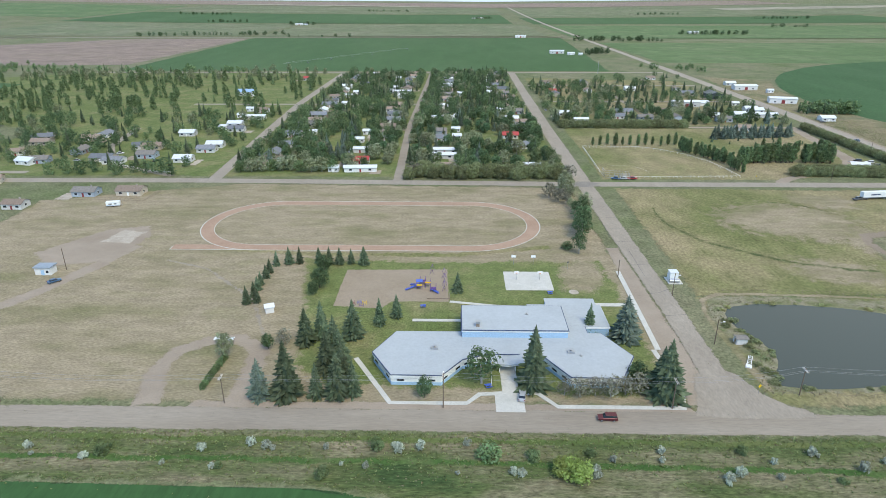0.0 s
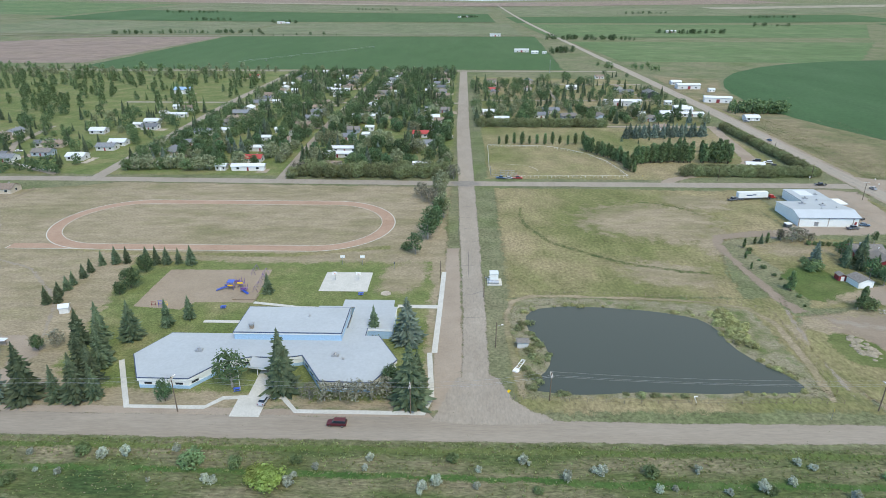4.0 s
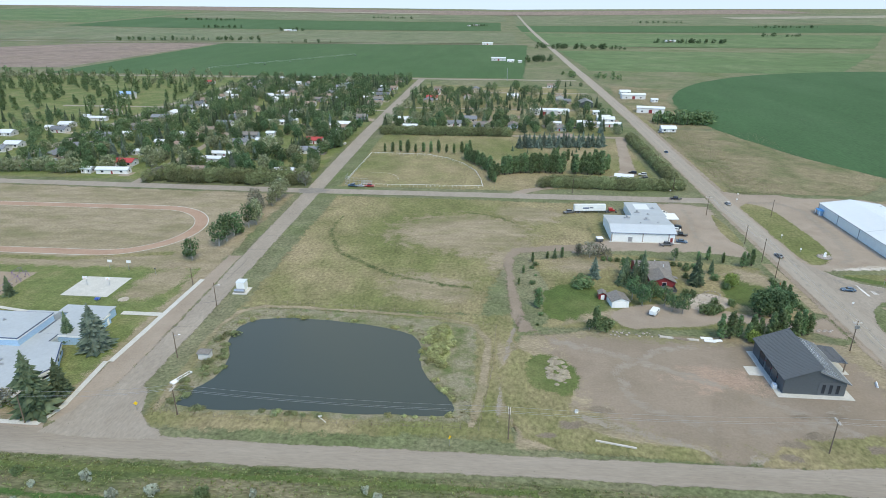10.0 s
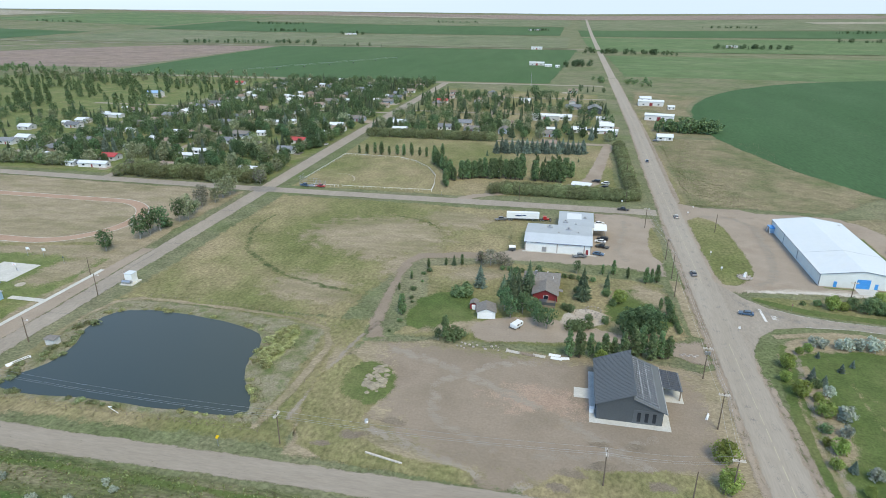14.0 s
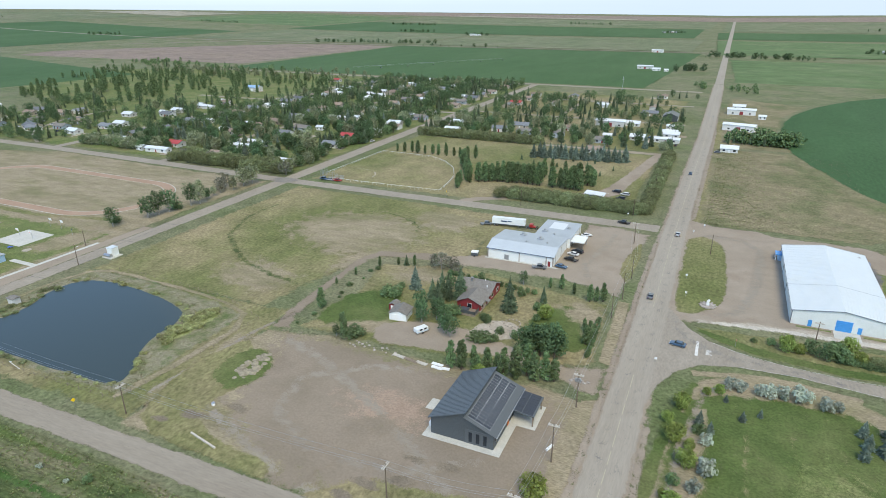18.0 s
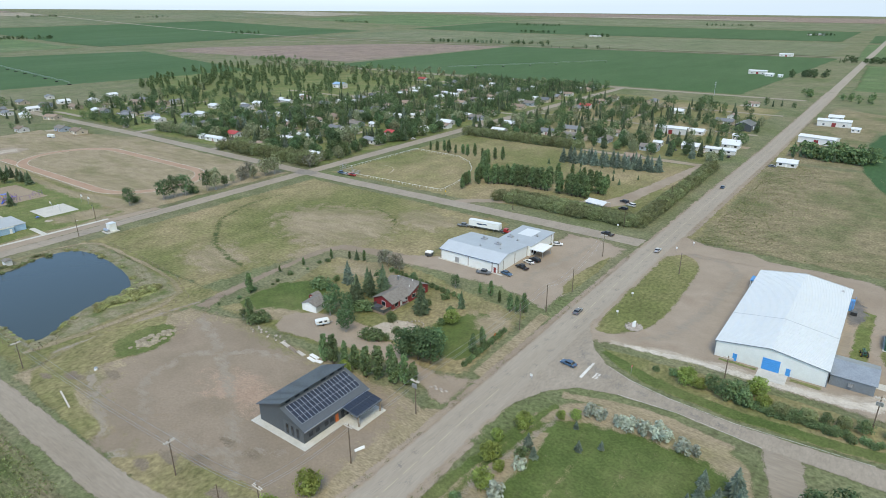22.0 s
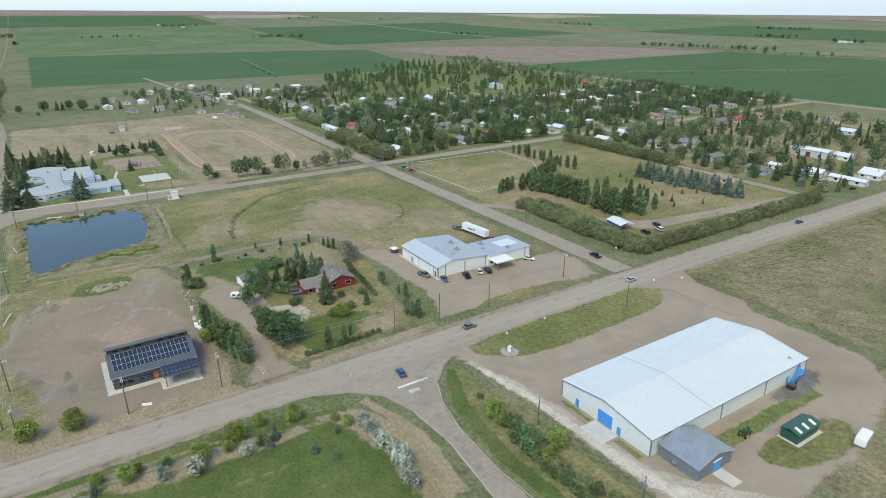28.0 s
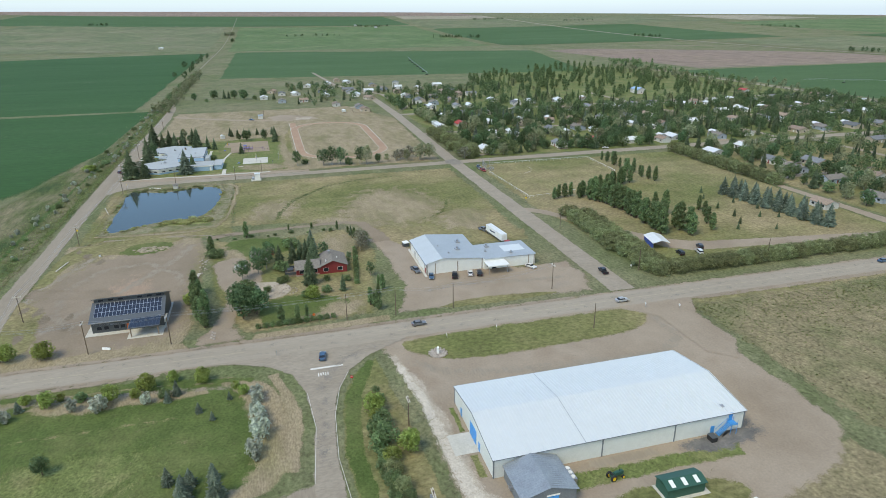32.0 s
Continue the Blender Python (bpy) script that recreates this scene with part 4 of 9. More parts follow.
patch("playground_sand", [(-42, 216), (-3, 217), (-2, 189.5), (-22, 189.5), (-25, 184), (-42, 186)], .06, SANDMAT, "sandy playground surface", "playground", .6, .3, 3)
court = tagged(obj("basketball_court", boxm((18, 35.2, 199.2, 215, 0, .08)), CONCRETE), "pale concrete basketball court slab", "court", kind="structure")
patch("sand_circle", [(42 + 2.2 * math.cos(a), 198 + 2.2 * math.sin(a)) for a in (i * .5236 for i in range(12))], .05, DIRTPALE, "pale bare sand circle", "playground", .7, .2, 1)
blob("worn_ground", [(38, 190), (58, 200), (58, 232), (40, 230), (36, 210)], .032, DRYLAWN, "worn dry grass beside the court", "lawn", (48, 212), .6, seed=8)

# the old curved track in the meadow
way("meadow_arc", [(99, 300, .8), (95.5, 283, 1.4), (96.5, 268, 1.8), (105.5, 247, 2.1), (119, 235.5, 2.2), (132, 225.5, 2.3), (151, 219, 2.2), (168, 216.5, 1.6)], .034, TALLGRASS, "dark green curved line of taller grass", "verge", .6)
way("meadow_arc_short", [(148, 304, 1), (166, 299, 1.4), (177, 291, 1.7), (181, 280, 1.2)], .034, TALLGRASS, "dark green curved line of taller grass", "verge", .5)
blob("meadow_dry", [(114, 262), (138, 246), (168, 236), (190, 256), (196, 280), (180, 300), (150, 308), (128, 300), (112, 282)], .028, DRYLAWN, "dry brown grass in the middle of the meadow", "lawn", (158, 274), .6)
blob("meadow_dry_south", [(120, 208), (150, 200), (168, 204), (170, 222), (150, 232), (128, 236)], .029, DRYLAWN, "dry brown grass near the pond", "lawn", (148, 216), .8, seed=3)
blob("meadow_dry_east", [(172, 222), (176, 250), (196, 262), (186, 272), (170, 262), (160, 236)], .0295, DRYLAWN, "dry brown grass beside the lane", "lawn", (174, 250), .8, seed=5)
blob("yard_edge_dry", [(170, 133), (196, 132), (206, 138), (192, 152), (184, 172), (180, 188), (172, 186), (174, 160)], .0305, DRYLAWN, "dry worn grass between pond and yard", "lawn", (182, 152), .55, seed=16)
blob("pond_verge_dry", [(168, 136), (178, 140), (184, 160), (176, 186), (168, 190), (170, 160)], .031, DRYLAWN, "dry trampled grass beside the yard", "lawn", (175, 162), .7, seed=6)
blob("meadow_dry_north", [(180, 280), (205, 290), (205, 315), (170, 320), (160, 308)], .027, DRYLAWN, "dry brown grass near the shop", "lawn", (186, 303), .7, seed=2)
blob("yard_red_soil", [(212, 172), (232, 176), (248, 168), (246, 156), (228, 152), (214, 160)], .037, REDSOIL, "reddish bare soil in the gravel yard", "yard", (232, 164), .95, seed=11)
blob("crossing_patch", [(61, 328), (66, 325), (75, 325), (80, 329), (80, 334), (75, 337.5), (66, 337.5), (61, 334.6)], .112, PATCHED, "darker patched asphalt of the crossing", "road", (70.5, 331.4), .5, 2, .5, 41, 1)
way("yard_track_one", [(182, 184, 2.6), (200, 178, 3), (222, 167, 3), (240, 156, 3), (258, 142, 3), (274, 132, 3)], .040, GRAVELROAD, "pale wheel track across the gravel yard", "lane", .62)
way("yard_track_two", [(236, 184, 2), (218, 180, 2.4), (203, 168, 2.6), (206, 152, 2.6), (224, 143, 2.6), (246, 146, 2.4), (262, 158, 2)], .042, GRAVELROAD, "curved wheel track on the gravel yard", "lane", .58)
patch("yard_west_grass", [(174, 178), (181, 175), (189, 169), (192, 158), (189.5, 149), (192, 141), (206, 137), (216, 137), (220, 133), (219.5, 130.4), (203, 130.8), (178, 132.5), (171, 146), (170, 164)], .0475, MEADOW, "rough grass between the pond and the gravel yard", "lawn", 1.8, 1.0, 3, 1, 21)
patch("yard_south_grass", [(227, 129.5), (232, 136.4), (239, 142.5), (250, 143.5), (261, 145.6), (268, 145), (272, 139), (268, 132), (254, 129.4)], .0475, MEADOW, "rough worn grass round the power poles", "lawn", 2.4, 1.2, 2.5, 1, 22)
for i, (x, y, a, b) in enumerate(((236.5, 134.6, 4, 2), (239, 139.4, 4.4, 2.2), (246, 143, 4.6, 2.2), (246, 150.4, 4, 1.6), (253.6, 151, 4, 1.8), (258, 139.4, 4.6, 2.4), (196.6, 149, 4.6, 2.2), (188, 142.6, 4.8, 2.4), (182, 138, 4, 1.8))):
    blob("bare_patch", [(x + a * math.cos(k * .785 + i) * (1 + .25 * math.sin(3 * k + i)), y + b * math.sin(k * .785 + i)) for k in range(8)], .0505 + .0006 * i, DAMPSOIL, "dark damp soil worn bare by wheels", "yard", (x, y), .8, 1.2, .6, 30 + i, 1)
way("yard_track_four", [(184, 150, 2), (200, 142, 2.4), (222, 134, 2.6), (246, 131, 2.4), (262, 134, 2)], .046, GRAVELROAD, "pale wheel track along the yard edge", "lane", .6)
way("shop_track", [(262, 324, 2), (260, 300, 2.4), (256, 276, 2.4), (262, 258, 2)], .040, GRAVELROAD, "pale wheel track on the shop lot", "lane", .58)
way("arena_yard_track", [(290, 330, 2.4), (312, 330, 3), (319, 318, 3), (316, 280, 3), (312, 258, 3), (300, 247, 2.4)], .040, GRAVELROAD, "pale wheel track round the arena", "lane", .62)
way("field_foot_path", [(-57, 160, 1), (-70, 190, 1.2), (-96, 216, 1.2), (-120, 226, 1)], .034, GRAVELROAD, "trodden path on the playing field", "lane", .6)
way("pond_yard_rut", [(170, 138, 1), (172, 160, 1.2), (174, 182, 1.2), (178, 198, 1)], .036, GRAVELROAD, "worn rut beside the pond fence", "lane", .62)
way("southeast_rut", [(296, 112, 1.4), (297, 150, 1.6), (299, 178, 1.6), (303, 205, 1.4), (316, 215, 1.2)], .036, GRAVELROAD, "bare soil line beside the young trees", "lane", .6)
way("highway_shoulder_west", [(279, 100, 1.2), (279, 180, 1.4), (278.6, 250, 1.4), (278.4, 320, 1.2)], .104, GRAVEL, "loose gravel of the highway shoulder", "road", .8)
way("highway_shoulder_east", [(292.6, 100, 1.2), (291, 190, 1.2)], .104, GRAVEL, "loose gravel of the highway shoulder", "road", .8)
way("highway_shoulder_north", [(291, 348, 1.4), (291, 400, 1.6), (292, 500, 1.6), (292, 600, 1.4)], .104, GRAVEL, "loose gravel of the highway shoulder", "road", .8)
patch("southeast_dry", [(298, 150), (306, 160), (306, 198), (300, 196), (296, 170)], .026, DRYLAWN, "dry bare strip along the young trees", "verge", 3, 1, 3, 1)
blob("southeast_pale", [(318, 150), (340, 150), (342, 176), (330, 196), (318, 184)], .026, LAWN, "paler mown stripe of the park lawn", "lawn", (330, 170), .7, seed=4)
patch("field_pale_arc", ribbon([(-112, 238, 2), (-60, 231, 3), (0, 231, 3), (40, 240, 3)]), .03, MEADOW, "greener grass below the track", "lawn", 2.5, 1, 4)
# pond
POND = [(88, 141), (88, 146), (92.6, 153), (94, 160), (92, 168), (88.4, 176), (89.5, 185), (96, 189.5), (112, 190), (133, 187.2), (143, 183.5), (147.5, 177), (148, 167), (153, 157), (158.5, 150.5), (160.5, 145), (157, 142.8), (137, 142.4), (114, 141.8)]
patch("pond_bank", [(83, 138), (84, 160), (80, 180), (86, 197), (122, 197), (150, 194), (166, 190), (166, 140), (136, 138.5), (110, 138)], .036, REED, "reedy pond bank of dry and green stems", "bank", 3, 1.2, 3)
patch("pond_bank_path", ribbon([(164, 139, 1.8), (167, 160, 1.8), (168, 188, 1.8), (150, 195, 1.4), (110, 197.5, 1.4), (86, 197, 1.6), (82, 180, 1.6), (84, 150, 1.8), (84, 139, 1.8)]), .042, DRYLAWN, "bare soil line around the pond", "bank", 1.4, .7, 2, 1)
patch("reed_bed", [(147, 187.5), (153, 190), (158, 186), (158, 172), (155, 164), (151, 168), (149, 178)], .046, PALEREED, "pale yellow-green reed bed", "bank", 2, 1, 2, 1)
bm = bmesh.new()
bm.faces.new([bm.verts.new((q.x, q.y, .05)) for q in outline(POND, 2.0, .7, 5, 1)])
bmesh.ops.triangulate(bm, faces=bm.faces)
tagged(obj("pond_water", bm, WATER), "still dark water of a square farm pond", "water", kind="structure")


def strip(name, pts, w, h, material, label, z=0.0):
    """A raised walk along a line of points."""
    bm = bmesh.new()
    o = outline_open(pts, w)
    prism(bm, o, z, z + h)
    return tagged(obj(name, bm, material), label, "pavement", kind="structure")


def outline_open(pts, w):
    return ribbon([(x, y, w / 2) for x, y in pts])[::-1]


strip("pavement_school", [(-29, 154), (-17, 133), (3, 133), (6.5, 137), (13, 137.6), (22, 137.6), (26.5, 132), (59, 132), (60.5, 139), (59, 160)], 1.5, .12, CONCRETE, "pale concrete walk along the school front")
strip("pavement_north", [(61.8, 216), (61.2, 190), (60.4, 160)], 1.7, .12, CONCRETE, "pale concrete walk beside the street")
tagged(obj("pavement_entrance", boxm((10.5, 18, 129.5, 136.8, 0, .124), (12.6, 17, 136.8, 151, 0, .13)), CONCRETE), "concrete entrance walk of the school", "pavement", kind="structure")
tagged(obj("pavement_side", boxm((47, 61, 187.4, 189.6, 0, .126), (-14, 2, 176, 177.6, 0, .12)), CONCRETE), "concrete side walk to the school", "pavement", kind="structure")
strip("pavement_play", [(-2, 190), (14, 187), (30, 186.4)], 1.4, .115, CONCRETE, "pale concrete path to the playground")
tagged(obj("pavement_arena", boxm((337.4, 344.6, 250.5, 256, 0, .1)), CONCRETE), "concrete apron at the arena doors", "pavement", kind="structure")

# road paint
bm = bmesh.new()
for (x, y, w), (x2, y2, w2) in zip(HWY[1:8], HWY[2:9]):
    L = y2 - y
    yy = 0
    while yy < L:
        if not 205 < y + yy < 250:
            xx = x + (x2 - x) * yy / L
            xe = x + (x2 - x) * min(yy + 5, L) / L
            v = [bm.verts.new(p) for p in ((xx - .08, y + yy, .108), (xx + .08, y + yy, .108), (xe + .08, y + min(yy + 5, L), .108), (xe - .08, y + min(yy + 5, L), .108))]
            bm.faces.new(v)
        yy += 6.5
tagged(obj("centre_line", bm, YELLOWLINE), "worn yellow highway centre line", "road marking", kind="structure")
tagged(obj("stop_line", boxm((299.4, 300.2, 222.6, 231.4, .096, .104)), ROADPAINT), "white stop line painted on the side road", "road marking", kind="structure")
word = tagged(obj("painted_word", boxm(*[(302.2 + .1 * (k % 2), 304.0 - .2 * (k % 3), 224.4 + k * .62, 224.7 + k * .62, .097, .102) for k in range(5)]), ROADPAINT), "worn white painted word on the asphalt", "road marking", kind="structure")
bm = bmesh.new()
for x0, y0, x1, y1 in ((304, 232.2, 311, 229.2), (311, 229.2, 322, 226.9), (322, 226.9, 338, 225.9), (338, 225.9, 366, 228), (311, 221, 326, 222), (326, 222, 345, 220.2)):
    n = Vector((y0 - y1, x1 - x0)).normalized() * .05
    bm.faces.new([bm.verts.new(p) for p in ((x0 - n.x, y0 - n.y, .102), (x1 - n.x, y1 - n.y, .102), (x1 + n.x, y1 + n.y, .102), (x0 + n.x, y0 + n.y, .102))])
tagged(obj("edge_line", bm, ROADPAINT), "white edge lines of the side road", "road marking", kind="structure")


# ---- building helpers ----
def wbox(name, parent, material, x0, x1, y0, y1, z0, z1, label=""):
    return part(name, boxm((x0, x1, y0, y1, z0, z1)), material, parent, label)


def window(parent, x, y, z, w, h, face, frame_mat=None, name="window"):
    """A window: a frame standing proud of the wall and a dark pane in it. face: n, s, e or w."""
    fm = frame_mat or WHITEPAINT
    t = .06
    bm = bmesh.new()
    if face in "ns":
        s = 1 if face == "n" else -1
        y0, y1 = sorted((y - s * .05, y + s * .06))
        for b in ((x - w / 2 - t, x - w / 2, y0, y1, z - t, z + h + t), (x + w / 2, x + w / 2 + t, y0, y1, z - t, z + h + t),
                  (x - w / 2, x + w / 2, y0, y1, z - t, z), (x - w / 2, x + w / 2, y0, y1, z + h, z + h + t)):
            box(bm, *b)
        pb = (x - w / 2, x + w / 2, *sorted((y - s * .04, y + s * .03)), z, z + h)
    else:
        s = 1 if face == "e" else -1
        x0, x1 = sorted((x - s * .05, x + s * .06))
        for b in ((x0, x1, y - w / 2 - t, y - w / 2, z - t, z + h + t), (x0, x1, y + w / 2, y + w / 2 + t, z - t, z + h + t),
                  (x0, x1, y - w / 2, y + w / 2, z - t, z), (x0, x1, y - w / 2, y + w / 2, z + h, z + h + t)):
            box(bm, *b)
        pb = (*sorted((x - s * .04, x + s * .03)), y - w / 2, y + w / 2, z, z + h)
    fr = part(name, bm, fm, parent)
    part("pane", boxm(pb), GLASSY, fr)
    return fr


def door(parent, x, y, w, h, face, material, name="door", z=0.0):
    t = .08
    if face in "ns":
        s = 1 if face == "n" else -1
        b = (x - w / 2, x + w / 2, *sorted((y - s * .03, y + s * t)), z, z + h)
        k = (x + w / 2 - .18, x + w / 2 - .08, *sorted((y + s * t, y + s * (t + .08))), z + 1.0, z + 1.1)
    else:
        s = 1 if face == "e" else -1
        b = (*sorted((x - s * .03, x + s * t)), y - w / 2, y + w / 2, z, z + h)
        k = (*sorted((x + s * t, x + s * (t + .08))), y + w / 2 - .18, y + w / 2 - .08, z + 1.0, z + 1.1)
    d = part(name, boxm(b), material, parent)
    part("handle", boxm(k), GREYSTEEL, d)
    return d


def gable_body(w, d, h, rise):
    """Walls with gables: ridge along x."""
    return extrude_x(bmesh.new(), [(-d / 2, 0), (d / 2, 0), (d / 2, h), (0, h + rise), (-d / 2, h)], -w / 2, w / 2)


def gable_roof(w, d, h, rise, over=.45, t=.14):
    k = rise / (d / 2)
    yo = d / 2 + over
    zo = h - over * k
    return extrude_x(bmesh.new(), [(-yo, zo + .02), (0, h + rise + .02), (yo, zo + .02), (yo, zo + t), (0, h + rise + t), (-yo, zo + t)], -w / 2 - over, w / 2 + over)


def vent(parent, x, y, z, s=.8, name="roof_vent"):
    v = wbox(name, parent, GREYSTEEL, x - s, x + s, y - s * .7, y + s * .7, z, z + s * .5)
    part("vent_cap", rodm((x, y, z + s * .5), (x, y, z + s * 1.1), s * .35, s * .45, 8), GREYSTEEL, v)
    return v


# ---- school ----
sch = thing("school", 0, 0, "low pale blue school with flat grey roofs and angled wings", "school")
FOOT = [(-24, 152), (-17.6, 140.6), (-3.6, 140.4), (2.2, 148.4), (9.4, 151.2), (19.6, 151.2), (23.6, 152.4), (31, 140.2), (45, 139.8), (50.6, 151), (44, 163.7), (40, 163.7), (40, 168), (33.8, 168), (33.8, 176), (1.6, 176), (1.6, 164), (-18, 164)]


def shrink(pts, w):
    return [(q.x, q.y) for q in inset([Vector(p) for p in pts], w)]


bm = prism(bmesh.new(), shrink(FOOT, .5), 0, 2.4)
bmesh.ops.triangulate(bm, faces=[f for f in bm.faces if len(f.verts) > 4])
part("wall", bm, WHITE_METAL, sch, "pale siding walls")
bm = prism(bmesh.new(), shrink(FOOT, .42), 0, 1.0)
bmesh.ops.triangulate(bm, faces=[f for f in bm.faces if len(f.verts) > 4])
part("wall_base", bm, BLUE_TRIM, sch, "pale blue lower siding")
bm = prism(bmesh.new(), shrink(FOOT, .12), 2.4, 3.3)
bmesh.ops.triangulate(bm, faces=[f for f in bm.faces if len(f.verts) > 4])
part("parapet", bm, WHITE_METAL, sch, "white fascia below the roof")
bm = prism(bmesh.new(), FOOT, 3.3, 3.42)
bmesh.ops.triangulate(bm, faces=[f for f in bm.faces if len(f.verts) > 4])
part("roof_edge", bm, BLUE_BAND, sch, "dark metal roof edge")
bm = prism(bmesh.new(), shrink(FOOT, .3), 3.42, 3.52)
bmesh.ops.triangulate(bm, faces=[f for f in bm.faces if len(f.verts) > 4])
part("roof", bm, ROOF_MEMB, sch, "flat pale grey membrane roof")
# entrance canopy with a folded roof
bm = bmesh.new()
extrude_y(bm, [(10.2, 2.8), (14.6, 2.2), (19.0, 2.8), (19.0, 3.3), (14.6, 2.9), (10.2, 3.3)], 146.8, 152)
bmesh.ops.recalc_face_normals(bm, faces=bm.faces)
part("entrance_canopy", bm, WHITE_METAL, sch, "folded white entrance canopy")
bm = bmesh.new()
extrude_y(bm, [(10.0, 3.32), (14.6, 2.92), (19.2, 3.32), (19.2, 3.5), (14.6, 3.1), (10.0, 3.5)], 146.5, 152)
bmesh.ops.recalc_face_normals(bm, faces=bm.faces)
part("canopy_roof", bm, ROOF_MEMB, sch)
for x in (12.4, 16.8):
    part("canopy_post", rodm((x, 147.4, 0), (x, 147.4, 2.6), .12, None, 8), WHITEPAINT, sch)
door(sch, 14.0, 151.62, 1.1, 2.2, "s", GLASSY)
door(sch, 15.3, 151.62, 1.1, 2.2, "s", GLASSY)
wbox("brick_pier", sch, REDPAINT, 12.2, 13.2, 151.2, 151.7, 0, 2.4)
# gym
wbox("gym_wall", sch, BLUE_TRIM, 2.0, 33.4, 160.4, 175.7, 3.4, 5.4, "pale blue gym wall")
wbox("gym_fascia", sch, WHITE_METAL, 1.86, 33.54, 160.24, 175.86, 5.4, 5.95)
wbox("gym_roof_edge", sch, BLUE_BAND, 1.75, 33.65, 160.1, 176, 5.95, 6.1, "dark roof edge")
wbox("gym_roof", sch, ROOF_MEMB, 2.0, 33.4, 160.4, 175.7, 6.1, 6.2, "flat pale grey gym roof")
wbox("gym_rear", sch, ROOF_MEMB, 23, 33.2, 176.2, 179, 0, 5.0)
# north-east wing
wbox("wing_wall", sch, BLUE_TRIM, 34.2, 47.4, 167.6, 181.8, 0, 2.7, "pale blue metal wall")
wbox("wing_fascia", sch, WHITE_METAL, 34.0, 47.6, 167.4, 182, 2.7, 3.3)
wbox("wing_roof", sch, ROOF_MEMB, 34.1, 47.5, 167.5, 181.9, 3.3, 3.4, "flat grey wing roof")
wbox("wing_rear", sch, BLUE_TRIM, 30, 46, 182.4, 187, 0, 2.8)
wbox("wing_rear_roof", sch, ROOF_MEMB, 29.7, 46.3, 182.1, 187.3, 2.8, 3.0)
door(sch, 47.42, 180.4, 1.0, 2.1, "e", WHITEPAINT)


def wall_window(p, q, f0, n, w=2.2, z=1.25, h=.75):
    """Windows set along an angled wall of the school."""
    p, q = Vector(p), Vector(q)
    d = (q - p).normalized()
    o = Vector((d.y, -d.x))
    for i in range(n):
        c = p.lerp(q, f0 + (1 - 2 * f0) * (i / max(n - 1, 1)))
        e = c + o * -.4
        bm = bmesh.new()
        box(bm, -w / 2, w / 2, -.02, .08, z, z + h)
        ob = part("window", bm, WHITEPAINT, sch)
        ob.matrix_local = pose(e.x, e.y, 0, 0, 0, math.degrees(math.atan2(d.y, d.x))) @ pose(0, 0, 0)
        bm = bmesh.new()
        box(bm, -w / 2 + .08, w / 2 - .08, -.1, -.025, z + .08, z + h - .08)
        part("pane", bm, GLASSY, ob)


for a, b, n in (((-24, 152), (-17.6, 140.6), 2), ((-17.6, 140.6), (-3.6, 140.4), 2), ((-3.6, 140.4), (2.2, 148.4), 2), ((2.2, 148.4), (9.4, 151.2), 2), ((23.6, 152.4), (31, 140.2), 3), ((31, 140.2), (45, 139.8), 4), ((45, 139.8), (50.6, 151), 3), ((50.6, 151), (44, 163.7), 3)):
    wall_window(a, b, .2, n)
vent(sch, -6, 154, 3.52, 1.0)
chim = wbox("chimney", sch, WOOD, 6.2, 7.2, 162, 163, 6.2, 7.4, "brown roof stack")
part("chimney_cap", boxm((6.0, 7.4, 161.8, 163.2, 7.4, 7.9)), GREYSTEEL, chim)
vent(sch, 33, 152.5, 3.52, 1.0)
vent(sch, 35.5, 150.8, 3.52, .45)
vent(sch, 22, 170, 6.2, .5)

# ---- dark workshop with solar roof ----
wk = thing("workshop", 0, 0, "charcoal clad workshop with solar panels on its roof", "workshop")
RX, RZ = 253.4, 8.0
bm = bmesh.new()
extrude_y(bm, [(245, 0), (260.6, 0), (260.6, 4.0), (RX, 6.9), (RX, RZ), (245, 4.6)], 160.4, 180.8)
bmesh.ops.recalc_face_normals(bm, faces=bm.faces)
part("wall", bm, CHARCOAL, wk, "charcoal vertical cladding")
bm = bmesh.new()
extrude_y(bm, [(244.4, 4.36), (RX + .5, RZ + .24), (RX + .5, RZ + .42), (244.4, 4.56)], 159.9, 181.3)
bmesh.ops.recalc_face_normals(bm, faces=bm.faces)
upper = part("roof_upper", bm, CHARROOF, wk, "charcoal standing-seam roof slope")
bm = bmesh.new()
for i in range(36):
    y = 160.1 + i * .6
    extrude_y(bm, [(244.4, 4.565), (RX + .5, RZ + .425), (RX + .5, RZ + .48), (244.4, 4.62)], y, y + .05)
part("seam", bm, CHARROOF, upper)
bm = bmesh.new()
extrude_y(bm, [(RX - .05, 6.92), (261.4, 3.72), (261.4, 3.9), (RX - .05, 7.1)], 159.9, 181.3)
bmesh.ops.recalc_face_normals(bm, faces=bm.faces)
part("roof_lower", bm, CHARROOF, wk, "lower roof slope facing the highway")
wbox("fascia", wk, GREYSTEEL, 261.4, 261.6, 159.9, 181.3, 3.66, 3.92)
slope = math.degrees(math.atan2(6.9 - 4.0, 260.6 - RX))
pbm = bmesh.new()
box(pbm, -.96, .96, -.49, .49, 0, .05)
pan = part("solar_panel", pbm, PANELMAT, wk)
fbm = bmesh.new()
for b in ((-.997, .997, -.527, -.487, 0, .06), (-.997, .997, .487, .527, 0, .06), (-.997, -.957, -.487, .487, 0, .06), (.957, .997, -.487, .487, 0, .06)):
    box(fbm, *b)
frm = part("panel_frame", fbm, PANELFRAME, pan)
first = True
